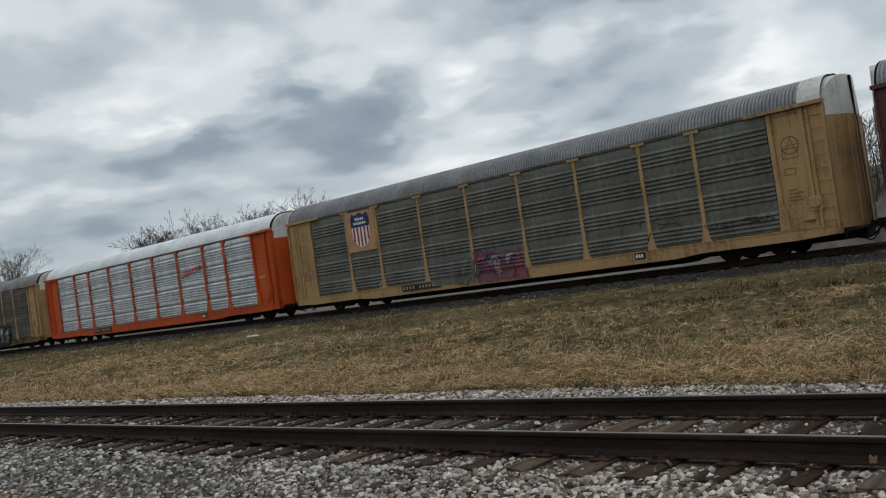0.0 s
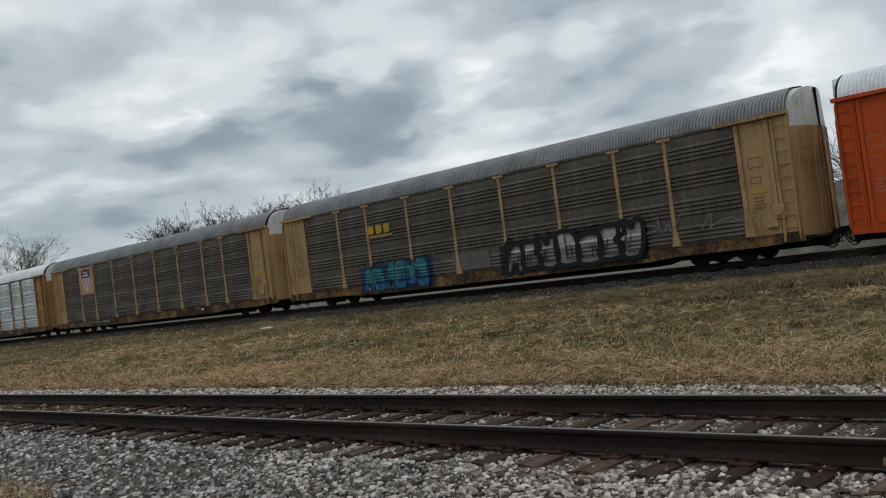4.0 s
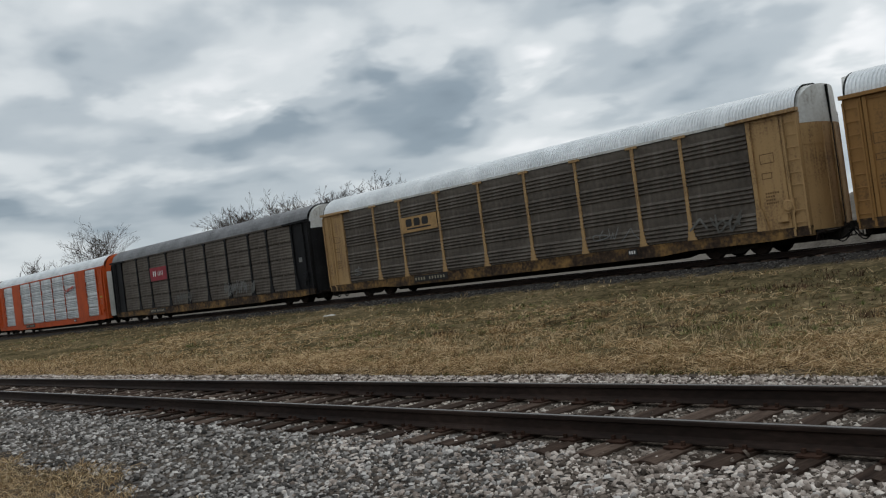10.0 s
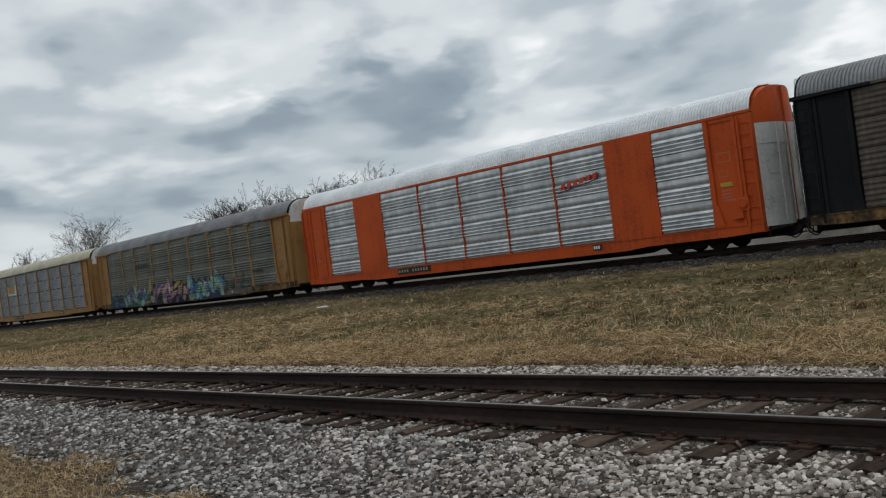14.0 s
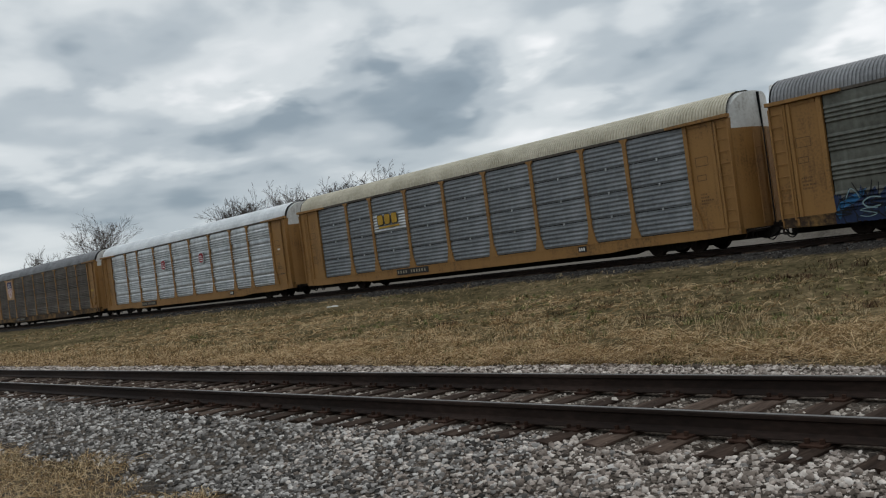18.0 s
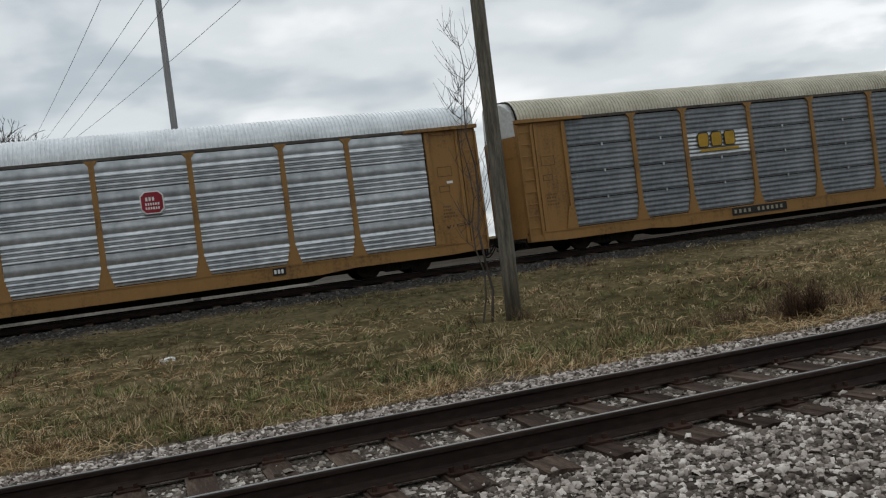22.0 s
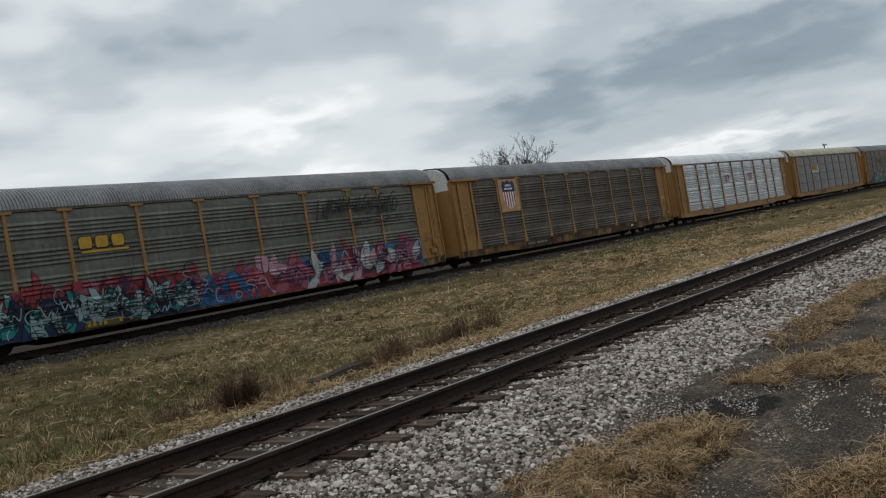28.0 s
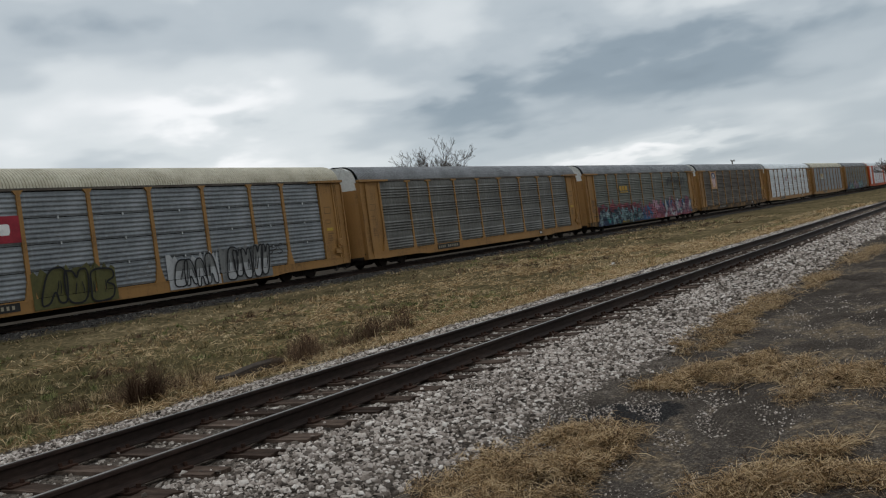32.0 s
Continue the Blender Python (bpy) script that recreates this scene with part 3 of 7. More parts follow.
    Lk(m("ADD", m("ADD", m("MULTIPLY", dx, dx), m("MULTIPLY", dy, dy)), m("MULTIPLY", m("SUBTRACT", mid, 0.5), 3.0)), olive_zone.inputs["Value"])
    grass = mix(olive_zone.outputs[0], grass, ramp(g, [(0.40, (0.038, 0.032, 0.016)), (0.60, (0.13, 0.104, 0.052))]))
    # a second darker olive stretch, before the main line
    dx, dy = m("DIVIDE", m("SUBTRACT", sep.outputs["X"], 1.0), 14.0), m("DIVIDE", m("SUBTRACT", sep.outputs["Y"], 22.5), 3.6)
    olive_zone = N("ShaderNodeMapRange")
    olive_zone.inputs["From Min"].default_value, olive_zone.inputs["From Max"].default_value = 1.3, 0.4
    Lk(m("ADD", m("ADD", m("MULTIPLY", dx, dx), m("MULTIPLY", dy, dy)), m("MULTIPLY", m("SUBTRACT", mid, 0.5), 3.0)), olive_zone.inputs["Value"])
    grass = mix(olive_zone.outputs[0], grass, ramp(g, [(0.40, (0.038, 0.032, 0.016)), (0.60, (0.13, 0.104, 0.056))]))
    col = mix(step(10.1, 0.15, mid), col, grass)
    col = mix(step(26.45, 0.25, mid, along), col, dark)
    col = mix(step(31.6, 0.4, mid, along), col, road)
    col = mix(step(150.0, 2.0, mid, along), col, grass)
    Lk(col, bsdf.inputs["Base Color"])
    bsdf.inputs["Roughness"].default_value = 0.92
    bsdf.inputs["Specular IOR Level"].default_value = 0.0
    bp = N("ShaderNodeBump")
    bp.inputs["Strength"].default_value, bp.inputs["Distance"].default_value = 0.6, 0.03
    Lk(m("ADD", fine, grit), bp.inputs["Height"])
    Lk(bp.outputs[0], bsdf.inputs["Normal"])
    return mt


build_ground()


# ---- tracks ----
RAIL = [(-0.07, -0.175), (0.07, -0.175), (0.07, -0.165), (0.02, -0.145), (0.009, -0.13), (0.009, -0.05), (0.035, -0.036), (0.036, -0.012), (0.03, -0.002), (-0.03, -0.002), (-0.036, -0.012), (-0.035, -0.036), (-0.009, -0.05), (-0.009, -0.13), (-0.02, -0.145), (-0.07, -0.165)]


def rail_mesh(x0, x1, curve):
    n = 120
    xs = [x0 + (x1 - x0) * k / n for k in range(n + 1)]
    return Shape().loft([[(x, y - curve(x), z) for y, z in RAIL] for x in xs]).mesh("rail")


def head_mesh(x0, x1, curve):
    n = 120
    xs = [x0 + (x1 - x0) * k / n for k in range(n + 1)]
    return Shape().loft([[(x, y - curve(x), z) for y, z in ((-0.026, -0.002), (0.006, -0.002), (0.004, 0.002), (-0.024, 0.002))] for x in xs]).mesh("rail_head")


def tie_mesh(rng):
    s = Shape()
    w, l, n = 0.115, 1.3, 7
    rings = []
    for k in range(n):
        y = -l + 2 * l * k / (n - 1)
        e = 0.012
        rings.append([(-w + rng.uniform(-e, e), y, -0.13), (-w + rng.uniform(-e, e), y, rng.uniform(-e, 0)), (-w * 0.25, y, rng.uniform(-e, e) * 0.8), (w * 0.3, y, rng.uniform(-e, e)), (w + rng.uniform(-e, e), y, rng.uniform(-e, 0)), (w + rng.uniform(-e, e), y, -0.13)])
    s.loft([list(reversed(r)) for r in rings])
    return s.mesh("tie", M["tie"])


def plate_mesh():
    s = Shape()
    s.box(-0.09, 0.09, -0.17, 0.17, 0.0, 0.016, 0.015)
    for x in (-0.055, 0.055):
        for y in (-0.095, 0.095):
            s.box(x - 0.016, x + 0.016, y - 0.016, y + 0.016, 0.016, 0.05, 0.005)
    return s.mesh("tie_plate", M["plate"])


def track(name, label, yc, z, x0, x1, step, near_x, first, curve=lambda x: 0.0):
    rng = random.Random(5)
    t = thing(name, label, "railway track", kind="structure", at=pose(0, yc, z))
    for y in (-GAUGE / 2, GAUGE / 2):
        r = part("rail", rail_mesh(x0, x1, curve), M["rail"], t, "long brown rusted steel rail", pose(0, y, 0))
        part("rail_head", head_mesh(x0, x1, curve), M["railhead"], r, "bright worn running surface")
    shapes = [tie_mesh(rng) for _ in range(7)]
    plate = plate_mesh()
    bv, bf = [], []
    k0, k1 = int((x0 - first) / step), int((x1 - first) / step)
    for k in range(k0, k1):
        x = first + k * step + rng.uniform(-0.03, 0.03)
        me = rng.choice(shapes)
        at = pose(x, rng.uniform(-0.06, 0.06) - curve(x), -0.178 + rng.uniform(-0.012, 0.002), 0, 0, rng.uniform(-1.6, 1.6))
        if near_x[0] < x < near_x[1]:
            tie = part("tie", me, M["tie"], t, "", at)
            if near_x[0] + 12 < x < near_x[1] - 12:
                for y in (-GAUGE / 2, GAUGE / 2):
                    part("tie_plate", plate, M["plate"], tie, "", pose(0, y, 0.001))
        else:
            b = len(bv)
            bv.extend(tuple(at @ v.co) for v in me.vertices)
            bf.extend(tuple(b + i for i in p.vertices) for p in me.polygons)
    if bv:
        tagged(part("distant_ties", mesh_of("distant_ties", bv, bf), M["tie"], t), kind="stuff")
    return t


track("near_track", "disused-looking track of rusted rails on weathered wooden ties in pale ballast", NEAR_Y, 0.0, -160, 260, 0.545, (-26, 40), 0.2)
track("main_track", "main line track on dark ballast that the train runs on", FAR_Y, FAR_Z, -300, 340, 0.9, (0, 0), 0.0, lambda x: float(bow(x)))


# ---- the train: covered two- and three-deck motor car carriers ----
HALF, NEAR, FARS = 13.15, -1.5, 1.5       # half length of the sides; y of the side that faces the camera
SILL0, SILL1, EAVE = 0.40, 0.78, 4.46
PITCH, SPEED = 27.8, 13.57
PANELS = [-11.4, -8.85, -6.8, -4.08, -1.36, 1.36, 4.08, 6.8, 8.85, 11.4]


def rib_profile(h):
    """Height and depth of a sheet: four groups of four sharp ribs, and a broad shallow swell after each."""
    pts, d = [(0.0, 0.0)], 0.058
    per = (h - 0.04) / 4
    for g in range(4):
        z = 0.02 + g * per + 0.04
        for _ in range(4):
            pts += [(z, 0.0), (z + 0.032, d), (z + 0.05, d), (z + 0.128, 0.002)]
            z += 0.142
        flat = per - 0.04 - 4 * 0.142
        pts += [(z + flat * k / 7, 0.009 * math.sin(math.pi * k / 7)) for k in range(7)]
    return pts + [(h, 0.0)]


def wave_profile(h):
    """A sheet with even, broad ribs."""
    pts, z, d = [(0.0, 0.0)], 0.02, 0.022
    n = max(1, round((h - 0.05) / 0.15))
    st = (h - 0.05) / n
    for _ in range(n):
        pts += [(z, 0.0), (z + 0.025, d * 0.8), (z + 0.05, d), (z + 0.075, d * 0.85), (z + 0.12, 0.0)]
        z += st
    return pts + [(h, 0.0)]


SHEETS = {}


def sheet(kind, w, h):
    key = (kind, round(w, 3), round(h, 3))
    if key not in SHEETS:
        prof = rib_profile(h) if kind == "rib" else wave_profile(h)
        v, f = [], []
        for x in (0.0, w):
            v += [(x, -d, z) for z, d in prof]
        n = len(prof)
        b = len(v)
        v += [(0.0, 0.02, 0.0), (w, 0.02, 0.0), (w, 0.02, h), (0.0, 0.02, h)]
        f += [(i, n + i, n + i + 1, i + 1) for i in range(n - 1)]
        f += [(b + 1, b, b + 3, b + 2), (0, b, b + 1, n), (n - 1, 2 * n - 1, b + 2, b + 3)]
        SHEETS[key] = mesh_of("side_panel", v, f)
    return SHEETS[key]


def arc(y_near=NEAR, z0=EAVE, top=5.39, n=6):
    """Half cross-section of the roof from the near eave to the ridge."""
    pts = []
    for k in range(n + 1):
        a = math.pi / 2 * k / n
        pts.append((y_near + 0.02 + 1.1 * (1 - math.cos(a)), z0 + (top - 0.05 - z0) * math.sin(a)))
    return pts + [(0.0, top)]


def full_arc(shrink=0.0):
    half = [(y + shrink * (1 if y < -0.01 else 0), z - shrink) for y, z in arc()]
    return half + [(-y, z) for y, z in reversed(half[:-1])]


def roof_mesh():
    ring = full_arc()
    n = len(ring)
    xs = []
    x, st = -HALF + 0.05, 0.122
    while x < HALF - st:
        xs += [(x, 0.0), (x + 0.036, 0.0), (x + 0.05, 1.0), (x + 0.108, 1.0)]
        x += st
    xs.append((HALF - 0.05, 0.0))
    v = []
    for x, up in xs:
        for k, (y, z) in enumerate(ring):
            o = 0.03 * up
            v.append((x, y * (1 + o / 1.5), z + o * 0.8))
    f = [(a * n + b, (a + 1) * n + b, (a + 1) * n + b + 1, a * n + b + 1) for a in range(len(xs) - 1) for b in range(n - 1)]
    return mesh_of("roof", v, f)


def door_x(y):
    """How far the curved end doors stand out at y from the middle."""
    return HALF + 0.40 * (1 - (abs(y) / 1.36) ** 2.4)


def cap_top(y):
    """Height of the rounded door head: steep shoulders, nearly flat on top."""
    u = min(abs(y) / 1.36, 1.0)
    return 4.52 + 0.80 * (1 - u ** 3.2) ** 0.62


def end_cap_mesh():
    """The upper, rounded head of the end doors, above the line where the paint changes."""
    s = Shape()
    ys = [-1.36 + 2.72 * k / 20 for k in range(21)]
    s.loft([[(HALF - 0.10, y, 4.05), (HALF - 0.10, y, cap_top(y)), (door_x(y) - 0.05, y, cap_top(y) - 0.02), (door_x(y), y, 4.05)] for y in ys])
    return s.mesh("end_cap")


def end_door_mesh(side):
    """One leaf of the curved end door; side -1 is the near leaf."""
    s = Shape()
    ys = [0.012 + 1.348 * k / 9 for k in range(10)]
    ring = [(y, door_x(y) - HALF) for y in ys] + [(1.36, -0.1), (0.012, -0.1)]
    s.loft([[(HALF + dx, side * y, z) for y, dx in (ring if side > 0 else list(reversed(ring)))] for z in (0.62, 4.046)])
    for z in (1.35, 2.35, 3.35):
        for a, b in zip(ys, ys[1:]):
            s.loft([[(door_x(a) - 0.02, side * a, z), (door_x(a) + 0.018, side * a, z), (door_x(a) + 0.018, side * a, z + 0.05), (door_x(a) - 0.02, side * a, z + 0.05)],
                    [(door_x(b) - 0.02, side * b, z), (door_x(b) + 0.018, side * b, z), (door_x(b) + 0.018, side * b, z + 0.05), (door_x(b) - 0.02, side * b, z + 0.05)]])
    for y in (0.10, 0.62):
        s.tube([(door_x(y) + 0.03, side * y, 0.75), (door_x(y) + 0.03, side * y, 4.0)], 0.02, 5)
    return s.mesh("end_door")


def ladder_mesh():
    """Two stiles and their rungs, held off the wall by short brackets."""
    s = Shape()
    for x in (0.0, 0.45):
        s.box(x - 0.028, x + 0.028, -0.075, -0.045, 0.0, 3.62)
        for z in (0.2, 1.35, 2.5, 3.45):
            s.box(x - 0.02, x + 0.02, -0.05, 0.0, z - 0.02, z + 0.02)
    for k in range(9):
        z = 0.22 + k * 0.40
        s.tube([(0.0, -0.06, z), (0.45, -0.06, z)], 0.015, 5)
    return s.mesh("ladder")


def post_mesh(flare, cap, top=EAVE):
    h = top - SILL1
    w = 0.06 if cap else 0.075
    s = Shape()
    s.prism([(-flare, 0.0), (flare, 0.0), (flare * 0.8, 0.14), (w + 0.008, 0.60), (w, h), (-w, h), (-w - 0.008, 0.60), (-flare * 0.8, 0.14)], -0.065, 0.03)
    if cap:
        s.box(-0.26, 0.26, -0.085, 0.0, h - 0.09, h, 0.01)
    else:
        s.prism([(-w, h - 0.16), (w, h - 0.16), (0.2, h), (-0.2, h)], -0.068, 0.02)
    return s.mesh("post")


def corner_mesh():
    """The plain steel corner bay beside the last panel: a recessed sheet between proud posts."""
    s = Shape()
    s.box(11.4, 12.56, 0.0, 0.05, SILL1, EAVE - 0.02)
    s.box(11.40, 11.55, -0.085, 0.0, SILL1, EAVE - 0.06, 0.01)
    s.prism([(11.36, SILL1), (11.78, SILL1), (11.60, SILL1 + 0.72), (11.55, SILL1 + 0.75), (11.40, SILL1 + 0.75)], -0.09, -0.002)
    s.box(12.44, 12.56, -0.06, 0.0, SILL1, EAVE - 0.06, 0.01)
    s.box(11.6, 12.44, -0.03, 0.0, EAVE - 0.16, EAVE - 0.06)
    return s.mesh("corner_bay")


def column_mesh():
    """The ladder column at the very end of the side."""
    s = Shape()
    s.box(12.585, HALF, -0.03, 0.25, SILL0 + 0.06, EAVE - 0.04, 0.012)
    s.box(12.585, 12.66, -0.075, -0.03, SILL0 + 0.10, EAVE - 0.06, 0.01)
    s.box(HALF - 0.05, HALF, -0.075, -0.03, SILL0 + 0.10, EAVE - 0.06, 0.01)
    return s.mesh("ladder_column")


def sill_mesh():
    s = Shape()
    s.prism([(-HALF, SILL0 + 0.08), (-HALF + 1.3, SILL0 + 0.02), (-8.6, SILL0 + 0.02), (-7.6, SILL0 - 0.06), (7.6, SILL0 - 0.06), (8.6, SILL0 + 0.02), (HALF - 1.3, SILL0 + 0.02), (HALF, SILL0 + 0.08), (HALF, SILL1), (-HALF, SILL1)], -0.05, 0.06)
    s.box(-HALF, HALF, -0.075, -0.05, SILL1 - 0.045, SILL1)
    return s.mesh("side_sill")


def frame_mesh():
    s = Shape()
    s.box(-HALF - 0.35, HALF + 0.35, -0.35, 0.35, 0.24, 0.70, 0.03)
    s.prism([(-8.5, 0.4), (-7.4, 0.13), (7.4, 0.13), (8.5, 0.4), (8.3, 0.7), (-8.3, 0.7)], -0.5, 0.5)
    s.box(-HALF, HALF, -1.44, 1.44, 0.70, 0.78)
    for x in (-10.1, 10.1):
        s.box(x - 0.25, x + 0.25, -1.4, 1.4, 0.58, 0.72)
    for k in range(9):
        x = -8 + 2 * k
        s.box(x - 0.06, x + 0.06, -1.42, 1.42, 0.52, 0.70)
    return s.mesh("underframe")


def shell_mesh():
    """The dark far side, and a dark sheet close behind the near panels, that close the body."""
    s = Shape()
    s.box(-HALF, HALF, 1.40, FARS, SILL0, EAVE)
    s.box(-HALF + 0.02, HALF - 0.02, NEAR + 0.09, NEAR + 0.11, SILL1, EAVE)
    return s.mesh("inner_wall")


def eave_mesh():
    s = Shape()
    s.box(-HALF, HALF, -0.045, 0.05, EAVE - 0.02, EAVE + 0.07)
    return s.mesh("eave_rail")


def eave_plate_mesh():
    s = Shape()
    s.prism([(10.75, EAVE - 0.03), (HALF + 0.06, EAVE - 0.03), (HALF + 0.06, EAVE + 0.09), (10.75, EAVE + 0.06)], -0.17, 0.05)
    return s.mesh("eave_plate")


def sideframe_mesh():
    s = Shape()
    s.prism([(-1.05, 0.34), (-0.72, 0.30), (-0.35, 0.14), (0.35, 0.14), (0.72, 0.30), (1.05, 0.34), (1.05, 0.50), (0.75, 0.56), (0.30, 0.66), (-0.30, 0.66), (-0.75, 0.56), (-1.05, 0.50)], -0.07, 0.07)
    for x in (-0.86, 0.86):
        s.box(x - 0.13, x + 0.13, -0.11, -0.07, 0.26, 0.50, 0.03)
    for x in (-0.15, 0.0, 0.15):
        s.box(x - 0.05, x + 0.05, -0.11, 0.05, 0.22, 0.48, 0.03)
    return s.mesh("side_frame")


def wheelset_mesh():
    s = Shape()
    for y in (-0.76, 0.76):
        s.wheel(0, y, 0, 0.405, 0.13)
    s.tube([(0, -0.98, 0), (0, 0.98, 0)], 0.075, 8)
    return s.mesh("wheelset")


def coupler_mesh():
    s = Shape()
    s.box(HALF + 0.25, HALF + 0.66, -0.09, 0.09, 0.54, 0.72, 0.02)
    s.box(HALF + 0.60, HALF + 0.74, -0.16, 0.16, 0.50, 0.76, 0.05)
    return s.mesh("coupler")


def hose_mesh():
    s = Shape()
    s.tube([(HALF - 0.15 + 0.11 * k, -0.62 + 0.06 * k, 0.52 - 0.30 * math.sin(math.pi * k / 8)) for k in range(9)], 0.028, 5)
    s.tube([(HALF + 0.05 + 0.085 * k, -0.3, 0.50 - 0.36 * math.sin(math.pi * k / 8)) for k in range(9)], 0.022, 5)
    return s.mesh("brake_hose")


def end_sill_mesh():
    """The dark buffer beam and step under the end doors."""
    s = Shape()
    s.box(HALF - 0.02, HALF + 0.28, -1.22, 1.22, 0.48, 0.615, 0.03)
    for y in (-1.05, 1.05):
        s.box(HALF + 0.02, HALF + 0.20, y - 0.16, y + 0.16, 0.26, 0.30)
        for x in (0.04, 0.17):
            s.box(HALF + x, HALF + x + 0.02, y - 0.15, y - 0.12, 0.30, 0.48)
            s.box(HALF + x, HALF + x + 0.02, y + 0.12, y + 0.15, 0.30, 0.48)
    return s.mesh("end_sill")


def lever_mesh():
    """The bent uncoupling rod."""
    return Shape().tube([(HALF + 0.05, -1.42, 0.30), (HALF + 0.12, -1.38, 0.52), (HALF + 0.30, -1.15, 0.56), (HALF + 0.42, -0.4, 0.58), (HALF + 0.58, -0.12, 0.70)], 0.018, 5).mesh("uncoupling_lever")


def seal_mesh():
    """The black seal between the roof and the end door."""
    ring = full_arc(-0.02)
    s = Shape()
    for k in range(len(ring) - 1):
        (y0, z0), (y1, z1) = ring[k], ring[k + 1]
        s.loft([[(HALF - 0.08, y0, z0), (HALF - 0.03, y0, z0), (HALF - 0.03, y0 * 0.985, z0 - 0.02), (HALF - 0.08, y0 * 0.985, z0 - 0.02)], [(HALF - 0.08, y1, z1), (HALF - 0.03, y1, z1), (HALF - 0.03, y1 * 0.985, z1 - 0.02), (HALF - 0.08, y1 * 0.985, z1 - 0.02)]])
    s.box(HALF + 0.36, HALF + 0.43, -0.035, 0.035, 0.65, 5.26)
    return s.mesh("door_seal")


def brake_box_mesh():
    s = Shape()
    s.wheel(12.55, -0.14, 1.5, 0.17, 0.04, 14)
    s.box(12.35, 12.75, -0.12, -0.03, 1.25, 1.7, 0.03)
    s.box(12.1, 12.5, -0.14, -0.03, 1.0, 1.22, 0.02)
    return s.mesh("hand_brake")


CAR = dict(roof=roof_mesh(), cap=end_cap_mesh(), door_n=end_door_mesh(-1), door_f=end_door_mesh(1), ladder=ladder_mesh(), post=post_mesh(0.17, True), post_b=post_mesh(0.24, False), column=column_mesh(), corner=corner_mesh(), sill=sill_mesh(), frame=frame_mesh(), shell=shell_mesh(),
           eave=eave_mesh(), eave_plate=eave_plate_mesh(), sideframe=sideframe_mesh(), wheelset=wheelset_mesh(), coupler=coupler_mesh(), hose=hose_mesh(), end_sill=end_sill_mesh(), lever=lever_mesh(), seal=seal_mesh(), brake=brake_box_mesh())
FACE = {}
FLIP = Matrix.Diagonal((-1, 1, 1, 1))
WHEELS = []


def mirrored(me):
    key = me.name + "_mirrored"
    if key not in CAR:
        m2 = me.copy()
        m2.transform(FLIP)
        m2.flip_normals()
        CAR[key] = m2
    return CAR[key]


def car(k, label, frame_mat, panel_mat, roof_mat, style="rib", sill_mat=None, bays=None, cap=True, eave=None, wide=1.0, brake=True):
    c = thing("covered_car_carrier", label, "railway wagon", group="wagons of the passing train")
    sill_mat = sill_mat or ("sill" if frame_mat == "tan" else frame_mat)
    side = pose(0, NEAR, 0)
    part("underframe", CAR["frame"], M["truck"], c, "black steel underframe")
    part("side_sill", CAR["sill"], M[sill_mat], c, "", side)
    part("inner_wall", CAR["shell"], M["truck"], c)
    part("roof", CAR["roof"], M[roof_mat], c, "arched corrugated metal roof")
    part("eave_rail", CAR["eave"], M[eave or ("grime_dark" if not bays else frame_mat)], c, "", side)
    posts = [x * wide for x in PANELS]
    spans = bays or list(zip(posts, posts[1:]))
    for a, b in spans:
        if style == "rib":
            part("side_panel", sheet("rib", round(b - a - 0.10, 2), EAVE - SILL1 - 0.06), M[panel_mat], c, "ribbed steel sheet", pose(a + 0.05, NEAR, SILL1 + 0.02))
        else:
            h = (EAVE - SILL1 - 0.06) / 4
            for j in range(4):
                sh = part("side_panel", sheet("wave", round(b - a - 0.10, 2), h - 0.032), M[panel_mat], c, "ribbed steel sheet", pose(a + 0.05, NEAR + 0.01, SILL1 + 0.03 + j * h))
                if j:
                    part("clip", CLIP, M["silver" if panel_mat == "bluegrey" else panel_mat], sh, "small steel clip", pose((b - a) / 2, 0.0, -0.02))
    if bays:
        solid = [(-11.4, bays[0][0])] + [(p[1], q[0]) for p, q in zip(bays, bays[1:])] + [(bays[-1][1], 11.4)]
        for a, b in solid:
            part("wide_bay" if b - a > 0.5 else "post", Shape().box(a - 0.03, b + 0.03, -0.055, 0.03, SILL1, EAVE).mesh("wide_bay"), M[frame_mat], c, "", side)
    else:
        for x in posts[1:-1]:
            part("post", CAR["post" if cap else "post_b"], M[frame_mat], c, "flared steel post", pose(x, NEAR, SILL1))
    for end in (1, -1):
        def g(me):
            return me if end > 0 else mirrored(me)
        part("corner_bay", g(CAR["corner"]), M[frame_mat], c, "plain steel corner bay", side)
        if not bays:
            part("eave_plate", g(CAR["eave_plate"]), M[frame_mat], c, "", side)
        for leaf in ("door_n", "door_f"):
            part("end_door", g(CAR[leaf]), M["cap" if bays else frame_mat], c, "curved end door leaf")
        part("end_cap", g(CAR["cap"]), M[frame_mat if bays else "cap"], c, "rounded head of the end doors")
        part("door_seal", g(CAR["seal"]), M["rubber" if not bays else frame_mat], c)
        part("ladder_column", g(CAR["column"]), M[frame_mat], c, "", side)
        part("ladder", CAR["ladder"], M[frame_mat], c, "steel rung ladder", pose(12.68 if end > 0 else -13.13, NEAR - 0.035, 0.70))
        part("coupler", g(CAR["coupler"]), M["truck"], c)
        part("brake_hose", g(CAR["hose"]), M["rubber"], c)
        part("end_sill", g(CAR["end_sill"]), M["truck"], c, "dark steel end beam and steps")
        part("uncoupling_lever", g(CAR["lever"]), M["wheel"], c)
        tr = part("truck", BOLSTER, M["truck"], c, "two-axle steel truck", pose(end * 10.1, 0, 0))
        for y in (-0.98, 0.98):
            part("side_frame", CAR["sideframe"], M["truck"], tr, "", pose(0, y, 0))
